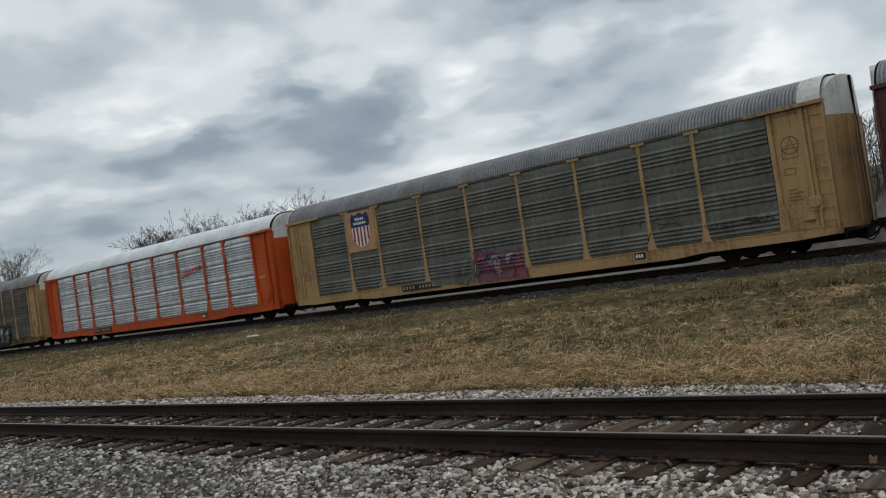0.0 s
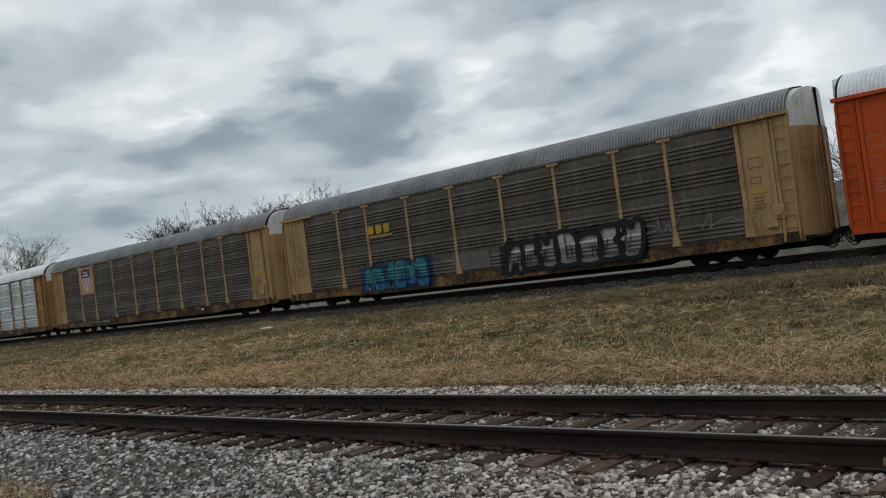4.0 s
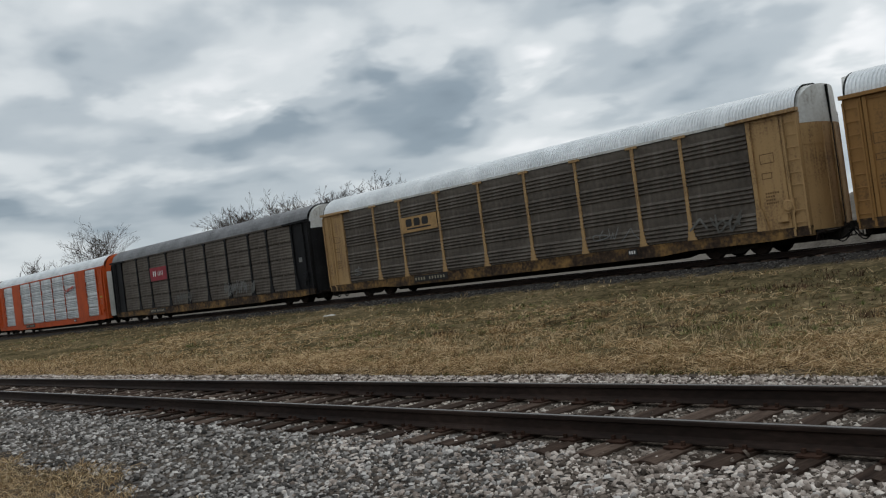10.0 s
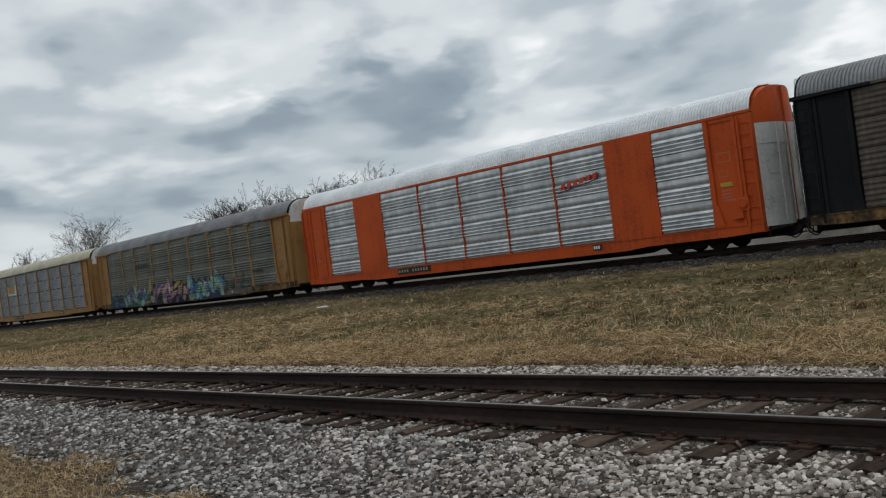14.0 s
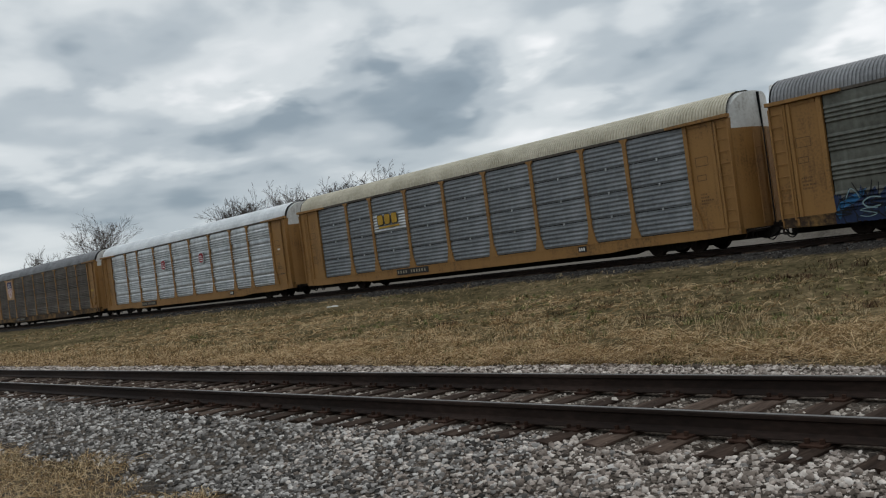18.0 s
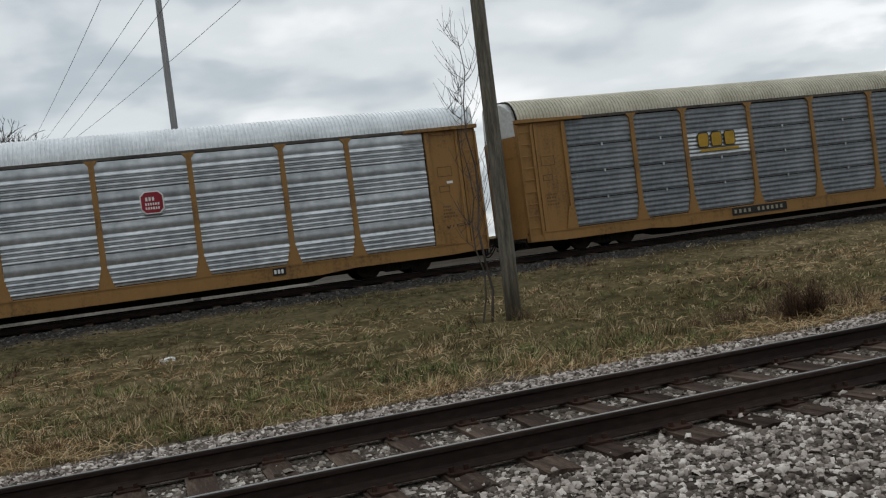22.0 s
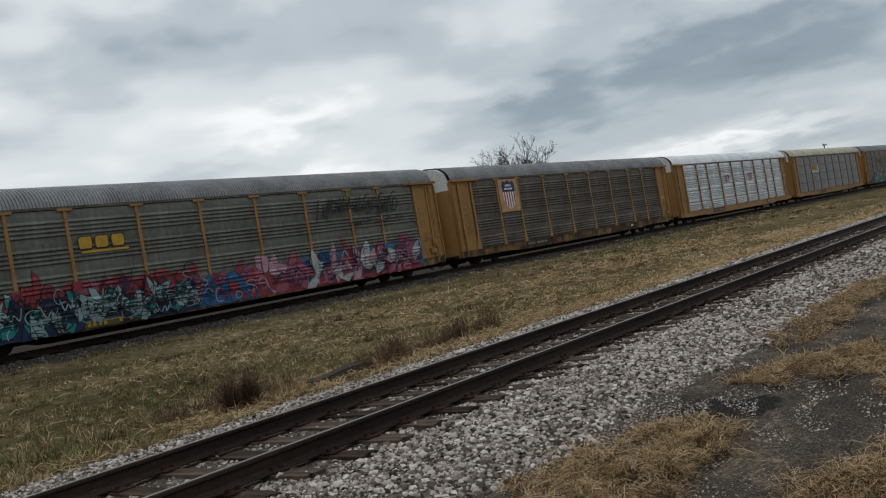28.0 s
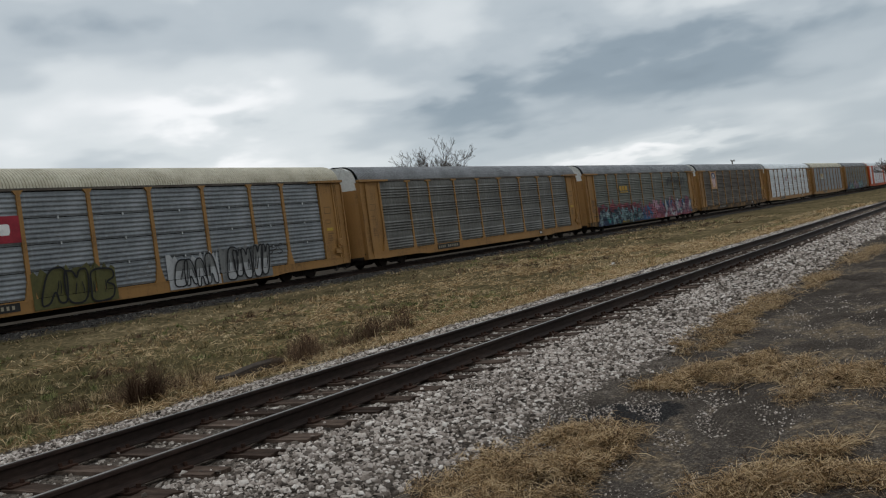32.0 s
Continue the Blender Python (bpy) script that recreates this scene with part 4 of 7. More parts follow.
        for x in (-0.86, 0.86):
            WHEELS.append(part("wheelset", CAR["wheelset"], M["wheel"], tr, "", pose(x, 0, 0.405)))
    if brake:
        part("hand_brake", CAR["brake"], M[frame_mat], c, "hand brake wheel and box", side)
    FACE[c.name] = (style, posts)
    CARS.append((k, c))
    return c


BOLSTER = Shape().box(-0.16, 0.16, -0.95, 0.95, 0.36, 0.58, 0.03).mesh("bolster")
CLIP = Shape().box(-0.03, 0.03, -0.045, 0.0, -0.05, 0.05).mesh("clip")


# ---- emblems, boards, stencils and graffiti ----
def flat(outline, y=0.0):
    """A painted flat shape in x, z."""
    s = Shape()
    b = len(s.v)
    s.v.extend((x, y, z) for x, z in outline)
    s.f.append(tuple(range(b, b + len(outline))))
    return s


def decal(c, name, outline, depth, mt, label="", parent=None):
    me = flat(outline).mesh(name)
    return part(name, me, mt, parent or c, label, pose(0, NEAR - depth, 0) if parent is None else pose(0, -0.004, 0))


def rect(x0, x1, z0, z1):
    return [(x0, z0), (x1, z0), (x1, z1), (x0, z1)]


def slab(c, name, x0, x1, z0, z1, depth, mt, label=""):
    """A thin sheet-metal board fixed over the ribs."""
    return part(name, Shape().box(x0, x1, -depth, -depth + 0.02, z0, z1).mesh(name), mt, c, label, pose(0, NEAR, 0))


def glyph_bars(c, x0, x1, z0, z1, n, mt, depth, name="stencil", gap=0.35, skip=()):
    """A row of plain bars of the size of the characters."""
    s = Shape()
    w = (x1 - x0) / n
    for k in range(n):
        if k in skip:
            continue
        a = x0 + k * w
        b = len(s.v)
        s.v.extend([(a, 0, z0), (a + w * (1 - gap), 0, z0), (a + w * (1 - gap), 0, z1), (a, 0, z1)])
        s.f.append((b, b + 1, b + 2, b + 3))
    return tagged(part(name, s.mesh(name), mt, c, "", pose(0, NEAR - depth, 0)), kind="stuff")


NAVY, RED, CREAM = paint("navy_paint", (0.02, 0.025, 0.09)), paint("red_paint", (0.27, 0.02, 0.032)), M["white"]
GOLD, INK = paint("gold_paint", (0.42, 0.245, 0.025)), paint("black_stencil_paint", (0.02, 0.018, 0.017))
STENCIL = paint("brown_stencil_paint", (0.13, 0.07, 0.025))
DULL = paint("dull_white_lettering", (0.32, 0.28, 0.20))
LABEL = paint("yellow_label", (0.42, 0.28, 0.04))


def number_plate(c, x0=-6.75, dark=True):
    if dark:
        slab(c, "number_board", x0 - 0.08, x0 + 2.25, 0.46, 0.74, 0.082, INK, "black board with white marks")
    glyph_bars(c, x0, x0 + 2.15, 0.535, 0.665, 11, DULL, 0.088, "number_marks", 0.5, skip=(4,))


def stencils(c, seed, mt=None):
    """Data panels on the two corner bays: frames, rows of marks and a yellow label."""
    rng = random.Random(seed)
    mt = mt or STENCIL
    for x in (-12.4, 11.72):
        for z, w, h in ((2.95, 0.5, 0.30), (2.45, 0.36, 0.18)):
            s = Shape()
            for q in (rect(x, x + w, z, z + 0.025), rect(x, x + w, z + h, z + h + 0.025), rect(x, x + 0.025, z, z + h), rect(x + w - 0.025, x + w, z, z + h)):
                b = len(s.v)
                s.v.extend((a, 0, e) for a, e in q)
                s.f.append((b, b + 1, b + 2, b + 3))
            part("stencil_frame", s.mesh("stencil_frame"), mt, c, "", pose(0, NEAR - 0.005, 0))
        for k in range(4):
            glyph_bars(c, x + 0.05, x + 0.05 + rng.uniform(0.25, 0.5), 1.95 - 0.11 * k, 2.01 - 0.11 * k, rng.randint(4, 7), mt, 0.005)
    if rng.random() < 0.6:
        slab(c, "warning_label", 11.75, 12.2, 2.12, 2.26, 0.021, LABEL, "yellow warning label")
    slab(c, "roller_label", 6.1, 6.5, 0.50, 0.72, 0.082, INK, "small black and white inspection board")
    glyph_bars(c, 6.14, 6.46, 0.55, 0.67, 3, CREAM, 0.088)


def shield(c, dx=0.0):
    """Peach-coloured board with a blue shield over red and white stripes."""
    slab(c, "emblem_board", dx - 8.76, dx - 6.88, 2.55, 4.38, 0.075, paint("peach_board", (0.42, 0.24, 0.115)), "peach-tan board that carries the emblem")
    top = [(-8.42, 3.66), (-7.21, 3.66), (-7.18, 4.02), (-7.30, 4.30), (-7.55, 4.20), (-7.815, 4.33), (-8.08, 4.20), (-8.33, 4.30), (-8.45, 4.02)]
    low = [(-8.42, 3.66), (-8.38, 3.15), (-8.15, 2.85), (-7.815, 2.70), (-7.48, 2.85), (-7.25, 3.15), (-7.21, 3.66)]
    top, low = [(x + dx, z) for x, z in top], [(x + dx, z) for x, z in low]
    decal(c, "shield_top", top, 0.085, NAVY, "navy top of the shield")
    decal(c, "shield_field", low, 0.085, CREAM, "white field of the shield")
    for k in range(5):
        x = -8.33 + 0.235 * k
        zb = 2.76 + 0.42 * abs((x + 0.055 + 7.815) / 0.6) ** 2
        decal(c, "shield_stripe", rect(x + dx, x + dx + 0.11, zb, 3.65), 0.089, RED)
    glyph_bars(c, dx - 8.12, dx - 7.50, 3.97, 4.08, 5, CREAM, 0.089)
    glyph_bars(c, dx - 8.24, dx - 7.39, 3.78, 3.89, 7, CREAM, 0.089)


def block_word(c, x0, x1, z0, z1, fill, edge, n=3, bar=True, depth=0.08):
    """A name drawn as plain slanted blocks over an underline."""
    w = (x1 - x0) / n
    zb = z0 + (0.28 * (z1 - z0) if bar else 0)
    for k in range(n):
        a = x0 + k * w
        q = [(a + 0.03, zb), (a + w - 0.19, zb), (a + w - 0.14, zb + 0.1), (a + w - 0.14, z1 - 0.06), (a + w - 0.18, z1), (a + 0.06, z1), (a, z1 - 0.08), (a, zb + 0.1)]
        if edge:
            m_x, m_z = sum(p[0] for p in q) / len(q), sum(p[1] for p in q) / len(q)
            decal(c, "emblem_edge", [(m_x + (x - m_x) * 1.13, m_z + (z - m_z) * 1.16) for x, z in q], depth, edge)
        decal(c, "emblem_block", q, depth + 0.004, fill)
    if bar:
        decal(c, "emblem_bar", rect(x0 + 0.05, x1, z0, z0 + 0.14 * (z1 - z0)), depth + 0.004, fill)


def clip(poly, axis, lo, hi):
    """The part of an outline between two values of x (axis 0) or z (axis 1)."""
    for sign, lim in ((1, lo), (-1, hi)):
        out = []
        for k in range(len(poly)):
            p, q = poly[k - 1], poly[k]
            a, b = sign * (p[axis] - lim), sign * (q[axis] - lim)
            if a * b < 0:
                t = a / (a - b)
                out.append((p[0] + (q[0] - p[0]) * t, p[1] + (q[1] - p[1]) * t))
            if b >= 0:
                out.append(q)
        poly = out
        if len(poly) < 3:
            return []
    return poly


def drape(c, poly, out, lift):
    """Paint inside an outline in x, z, laid over the ribs, posts and sill of a wagon's side; appended to out."""
    style, posts = FACE[c.name]
    xs, zs = [p[0] for p in poly], [p[1] for p in poly]
    z_base = SILL1 + 0.02
    prof = [(z_base + z, d) for z, d in rib_profile(EAVE - SILL1 - 0.06)] if style == "rib" else [(z_base, 0.03), (EAVE, 0.03)]
    cuts = [(-99.0, SILL1, 0.078, 0.078)] + [(a[0], b[0], a[1], b[1]) for a, b in zip(prof, prof[1:]) if b[0] - a[0] > 1e-4]
    edges = [-99.0] + [e for p in posts for e in (p - 0.16, p + 0.16)] + [99.0]
    for k, (xa, xb) in enumerate(zip(edges, edges[1:])):
        if xb < min(xs) or xa > max(xs):
            continue
        strip = clip(poly, 0, xa, xb)
        if not strip:
            continue
        rows = cuts if k % 2 == 0 else [(-99.0, SILL1, 0.078, 0.078), (SILL1, 99.0, 0.068, 0.068)]
        for za, zb, da, db in rows:
            if zb < min(zs) or za > max(zs):
                continue
            q = clip(strip, 1, za, zb)
            if len(q) >= 3:
                b = len(out.v)
                out.v.extend((x, -(da + (db - da) * (z - za) / (zb - za) + lift), z) for x, z in q)
                out.f.append(tuple(range(b, b + len(q))))


def rounded(pts, times=2):
    """Corners of a closed outline cut off, again and again."""
    for _ in range(times):
        out = []
        for k in range(len(pts)):
            (xa, za), (xb, zb) = pts[k], pts[(k + 1) % len(pts)]
            out += [(0.78 * xa + 0.22 * xb, 0.78 * za + 0.22 * zb), (0.22 * xa + 0.78 * xb, 0.22 * za + 0.78 * zb)]
        pts = out
    return pts


FORMS = ([(0, 0), (1, 0), (1.05, 0.5), (0.95, 1), (0.05, 1), (-0.05, 0.5)], [(0, 0), (0.38, 0), (0.45, 0.32), (0.6, 0.32), (0.66, 0), (1.04, 0), (0.85, 1), (0.15, 1)],
         [(0, 0), (0.95, 0), (1.05, 0.42), (0.62, 0.55), (1.05, 0.7), (0.98, 1), (0.02, 1.02), (0.08, 0.5)], [(0.05, 0), (0.95, -0.02), (1.02, 1), (0.66, 1.02), (0.52, 0.72), (0.36, 1), (-0.02, 1)])


def bubble_piece(c, label, x0, x1, z0, z1, n, bands, edge, seed, halo=None, back=None, shine=None, w=0.026):
    """A row of swollen forms that overlap, filled in level bands of colour (from below), each with an outline and inner lines."""
    rng = random.Random(seed)
    cw = (x1 - x0) / n
    holder = Shape()
    fills = {}
    halo_s, shine_s, ground_s = Shape(), Shape(), Shape()
    if back:
        m_ = 24
        low = [(x0 - 0.25 + (x1 - x0 + 0.5) * k / m_, z0 - 0.06) for k in range(m_ + 1)]
        top = [(x1 + 0.25 - (x1 - x0 + 0.5) * k / m_, z0 + (z1 - z0) * (0.78 + 0.3 * rng.random())) for k in range(m_ + 1)]
        drape(c, low + top, ground_s, 0.006)
    lift = 0.012
    for k in range(n):
        form = rng.choice(FORMS)
        a, za, zb = x0 + k * cw, z0 + rng.uniform(-0.04, 0.08) * (z1 - z0), z1 - rng.uniform(0, 0.22) * (z1 - z0)
        sl, wd = rng.uniform(-0.12, 0.22), cw * rng.uniform(1.0, 1.2)
        pts = rounded([(a + u * wd + sl * v * (zb - za) + rng.uniform(-0.05, 0.05) * cw, za + v * (zb - za) + rng.uniform(-0.03, 0.03)) for u, v in form])
        loop = pts + pts[:2]
        if halo:
            ribbon(loop, w * 2.4, halo_s, 0.085 + lift)
        m_ = len(bands)
        for j, mt in enumerate(bands):
            q = clip(pts, 1, -9 if j == 0 else z0 + (z1 - z0) * (j / m_ + rng.uniform(-0.05, 0.05)), 99)
            if q:
                drape(c, q, fills.setdefault(mt.name, (mt, Shape()))[1], lift + 0.0016 * j)
        ribbon(loop, w, holder, 0.085 + lift + 0.006)
        for _ in range(2):
            u = rng.uniform(0.2, 0.8)
            ribbon([(a + u * wd + sl * v * (zb - za) + 0.06 * math.sin(5 * v + u * 9), za + v * (zb - za)) for v in (0.25, 0.35, 0.45, 0.55, 0.65)], w * 0.6, holder, 0.085 + lift + 0.006)
        if shine:
            ribbon([(x + 0.05, z - 0.07) for x, z in pts[len(pts) * 5 // 9:len(pts) * 3 // 4]], w * 0.7, shine_s, 0.085 + lift + 0.006)
        lift += 0.009
    e = tagged(part("graffiti", holder.mesh("graffiti"), edge, c, label, pose(0, NEAR, 0)), kind="stuff")
    if back:
        tagged(part("graffiti_ground", ground_s.mesh("graffiti_ground"), back, e), kind="stuff")
    if halo:
        tagged(part("graffiti_halo", halo_s.mesh("graffiti_halo"), halo, e), kind="stuff")
    for mt, f in fills.values():
        tagged(part("graffiti_fill", f.mesh("graffiti_fill"), mt, e), kind="stuff")
    if shine:
        tagged(part("graffiti_highlight", shine_s.mesh("graffiti_highlight"), shine, e), kind="stuff")


def ribbon(pts, w, out, y=0.0):
    """A flat painted stroke with tapered ends along a line in x, z; appended to out, y metres proud."""
    n = len(pts)
    b = len(out.v)
    for k in range(n):
        (xa, za), (xb, zb) = pts[max(k - 1, 0)], pts[min(k + 1, n - 1)]
        d = math.hypot(xb - xa, zb - za) or 1.0
        nx, nz = -(zb - za) / d, (xb - xa) / d
        ww = w * (0.6 if k in (0, n - 1) else 1.0)
        x, z = pts[k]
        yy = -y - 0.00005 * k
        out.v += [(x + nx * ww, yy, z + nz * ww), (x - nx * ww, yy, z - nz * ww)]
    out.f += [(b + 2 * k, b + 2 * k + 1, b + 2 * k + 3, b + 2 * k + 2) for k in range(n - 1)]


def stroke(rng, x0, x1, z0, z1):
    """One wavering line of a drawn letter."""
    kind = rng.choice("ladscv")
    u = {"l": [(0.2, 0.0), (0.15, 0.5), (0.3, 1.0)], "a": [(0.0, 0.0), (0.25, 0.6), (0.5, 1.0), (0.75, 0.55), (1.0, 0.0)], "d": [(0.1, 0.05), (0.1, 0.95), (0.6, 0.9), (0.95, 0.5), (0.6, 0.1), (0.15, 0.05)],
         "s": [(0.95, 0.85), (0.5, 1.0), (0.1, 0.75), (0.5, 0.5), (0.9, 0.25), (0.5, 0.0), (0.05, 0.15)], "c": [(0.95, 0.9), (0.4, 1.0), (0.05, 0.55), (0.3, 0.05), (0.95, 0.1)], "v": [(0.0, 1.0), (0.3, 0.1), (0.55, 0.55), (0.75, 0.05), (1.0, 1.0)]}[kind]
    u = [(a + rng.uniform(-0.08, 0.08), b + rng.uniform(-0.06, 0.06)) for a, b in u]
    fine = []
    for k in range(len(u) - 1):
        p0, p1, p2, p3 = u[max(k - 1, 0)], u[k], u[k + 1], u[min(k + 2, len(u) - 1)]
        for t in (0.0, 0.25, 0.5, 0.75):
            fine.append(tuple(0.5 * (2 * p1[i] + (p2[i] - p0[i]) * t + (2 * p0[i] - 5 * p1[i] + 4 * p2[i] - p3[i]) * t * t + (3 * p1[i] - p0[i] - 3 * p2[i] + p3[i]) * t ** 3) for i in (0, 1)))
    fine.append(u[-1])
    return [(x0 + (x1 - x0) * a, z0 + (z1 - z0) * b) for a, b in fine]


def wild_piece(c, label, x0, x1, z0, z1, fills, edge, shine, seed, back, dense=1.0, size=1.0):
    """A dense sprayed piece: angular shards of colour with thin dark edges, crossed by fine lines."""
    rng = random.Random(seed)
    m_ = 40
    top = [z0 + (z1 - z0) * (0.74 + 0.22 * math.sin(k * 0.9 + seed) * rng.random() + 0.10 * rng.random()) for k in range(m_ + 1)]
    s = Shape()
    drape(c, [(x0 - 0.1 + (x1 - x0 + 0.2) * k / m_, z0 - 0.06 + rng.uniform(0, 0.05)) for k in range(m_ + 1)] + [(x1 + 0.1 - (x1 - x0 + 0.2) * k / m_, top[m_ - k]) for k in range(m_ + 1)], s, 0.006)
    part("graffiti_ground", s.mesh("graffiti_ground"), back, c, label, pose(0, NEAR, 0))
    edge_s, shine_s, fill_s = Shape(), Shape(), [Shape() for _ in fills]

    def blob(out, cx, cz, pts, y):
        drape(c, [(cx + px, max(cz + pz, z0 - 0.07)) for px, pz in pts], out, y)

    lift, n = 0.010, int((x1 - x0) * 5.5 * dense)
    for k in range(n):
        cx = x0 + (x1 - x0) * (k + rng.random()) / n
        h = (top[int((cx - x0) / (x1 - x0) * m_)] - z0)
        cz = z0 + h * rng.uniform(0.15, 0.95)
        a, ln, wd = rng.choice((0.5, 1.1, 1.5, 2.0, 2.6)) + rng.uniform(-0.2, 0.2), size * rng.uniform(0.22, 0.48), size * rng.uniform(0.09, 0.22)
        ca, sa = math.cos(a), math.sin(a)
        raw = [(-ln, -wd * 0.5), (-ln * 0.2, -wd * rng.uniform(0.7, 1.2)), (ln * 0.7, -wd * 0.6), (ln * rng.uniform(0.9, 1.3), rng.uniform(-0.1, 0.1)), (ln * 0.4, wd * rng.uniform(0.7, 1.2)), (-ln * 0.6, wd)]
        pts = [(u * ca - v * sa, u * sa + v * ca) for u, v in raw]
        blob(edge_s, cx, cz, [(u + 0.026 * (1 if u > 0 else -1), v + 0.026 * (1 if v > 0 else -1)) for u, v in pts], lift)
        blob(fill_s[rng.randrange(len(fills))], cx, cz, pts, lift + 0.0005)
        lift += 0.0011
    for k in range(int(n * 1.4)):
        cx = x0 + (x1 - x0) * rng.random()
        h = (top[int((cx - x0) / (x1 - x0) * m_)] - z0)
        zz = z0 + h * rng.random() * 0.8
        ribbon(stroke(rng, cx - 0.25, cx + rng.uniform(0.1, 0.4), zz, zz + rng.uniform(0.15, 0.5)), rng.uniform(0.010, 0.022), edge_s if rng.random() < 0.62 else shine_s, 0.085 + lift + 0.0006 * (k % 40))
    e = part("graffiti", edge_s.mesh("graffiti"), edge, c, label, pose(0, NEAR, 0))
    tagged(e, kind="stuff")
    for f, mt in zip(fill_s, fills):
        if f.v:
            tagged(part("graffiti_fill", f.mesh("graffiti_fill"), mt, e), kind="stuff")
    tagged(part("graffiti_highlight", shine_s.mesh("graffiti_highlight"), shine, e), kind="stuff")


def slanted_emblem(c, x0):
    """A rising row of slanted red blocks over a thin dark line."""
    for k in range(6):
        x, z = x0 + 0.1 + 0.32 * k, 2.99 + 0.045 * k
        decal(c, "emblem_bar", [(x, z), (x + 0.22, z + 0.03), (x + 0.31, z + 0.25), (x + 0.09, z + 0.22)], 0.08, EMBLEM_RED, "slanted red emblem block")
    decal(c, "emblem_line", [(x0 - 0.05, 2.88), (x0 + 2.0, 3.18), (x0 + 2.02, 3.22), (x0 - 0.03, 2.92)], 0.08, INK, "thin dark line under the emblem")


def tag(c, x0, x1, z0, z1, n, mt, seed, w=0.02):
    """Thin hand-sprayed scrawl."""
    rng = random.Random(seed)
    s = Shape()
    cw = (x1 - x0) / n
    for k in range(n):
        a, h = x0 + (k + rng.uniform(-0.5, 0.3)) * cw, z1 - z0
        ribbon([(x + 0.3 * (z - z0), z) for x, z in stroke(rng, a, a + rng.uniform(0.5, 2.0) * cw, z0 + rng.uniform(0, 0.45) * h, z1 - rng.uniform(0, 0.4) * h)], w, s, 0.004 * k)
    tagged(part("graffiti_tag", s.mesh("graffiti_tag"), mt, c, "thin sprayed scrawl", pose(0, NEAR - 0.09, 0)), kind="stuff")


def ring_mark(c, x, z, r, mt):
    """A sprayed ring crossed by three thin strokes, on the corner bay."""
    s = Shape()
    ribbon([(x + r * math.cos(k * 0.35), z + r * math.sin(k * 0.35)) for k in range(19)], 0.012, s)
    for a, b in (((-0.2, -0.3), (0.02, 0.24)), ((0.02, 0.24), (0.16, -0.26)), ((-0.24, -0.02), (0.26, 0.02))):
        ribbon([(x + a[0], z + a[1]), (x + b[0], z + b[1])], 0.012, s, 0.001)
    tagged(part("graffiti_tag", s.mesh("graffiti_tag"), mt, c, "thin sprayed ring", pose(0, NEAR - 0.006, 0)), kind="stuff")


def roof_end(c, mt, length=0.75):
    """A replaced sheet over the end of the roof."""
    ring = [(y * 1.026, z + 0.032) for y, z in full_arc()]
    n = len(ring)
    v = [(x, y, z) for x in (HALF - length, HALF - 0.35, HALF - 0.03) for y, z in ring]
    f = [(a * n + b, (a + 1) * n + b, (a + 1) * n + b + 1, a * n + b + 1) for a in range(2) for b in range(n - 1)]
    part("roof_end", mesh_of("roof_end", v, f), mt, c, "paler sheet at the end of the roof")


SPRAY = {n: paint("spray_" + n, tuple(0.6 * q for q in v)) for n, v in dict(teal=(0.03, 0.30, 0.33), blue=(0.03, 0.17, 0.38), pink=(0.42, 0.11, 0.16), rose=(0.62, 0.36, 0.42), red=(0.36, 0.05, 0.06), white=(0.60, 0.60, 0.60), black=(0.012, 0.012, 0.014), purple=(0.16, 0.10, 0.26), mint=(0.36, 0.58, 0.42), olive=(0.14, 0.13, 0.04),
                                                    green=(0.05, 0.10, 0.045), gold=(0.50, 0.38, 0.10), grey=(0.28, 0.28, 0.27), navy=(0.02, 0.04, 0.11), ice=(0.36, 0.52, 0.55), sky=(0.08, 0.30, 0.50), lilac=(0.34, 0.27, 0.36), dust=(0.19, 0.185, 0.17)).items()}
S = SPRAY
EMBLEM_RED = paint("red_emblem_paint", (0.50, 0.06, 0.03))
OLD_PINK = paint("faded_pink_spray", (0.15, 0.075, 0.08))
CARS = []
Y9 = "yellow railway car carrier, "
c = car(0, "dark oxide brown railway car carrier with a grey roof", "brown", "brown", "roof_grey")

c = car(1, Y9 + "grimy grey-green panels, striped shield, pink graffiti", "tan", "grime_green", "roof_grey", sill_mat="tan")
shield(c), number_plate(c, -5.6), stencils(c, 1), roof_end(c, M["cap"])
wild_piece(c, "faded pink and white graffiti with dark edges", -1.2, 1.1, 0.46, 1.75, [S["pink"], OLD_PINK, S["pink"], S["rose"]], S["navy"], S["white"], 5, OLD_PINK, 0.9, 1.15)
bubble_piece(c, "faded grey outline graffiti", -3.8, -1.5, 0.5, 1.6, 4, [M["grime_green"]], S["grey"], 6, w=0.016)
tag(c, -7.0, -6.5, 0.6, 1.1, 1, S["white"], 7), tag(c, 6.7, 7.1, 1.0, 1.5, 1, S["black"], 8), ring_mark(c, 12.0, 3.35, 0.27, INK), tag(c, 8.9, 11.2, 1.1, 1.4, 6, INK, 3, 0.015), tag(c, 5.8, 7.9, 1.3, 1.9, 4, INK, 4, 0.015)

c = car(2, "orange railway car carrier with bright silver ribbed panels", "orange", "silver", "roof_white", cap=False)
number_plate(c), stencils(c, 2, paint("pale_stencil_paint", (0.40, 0.15, 0.085)))
slanted_emblem(c, 4.5)

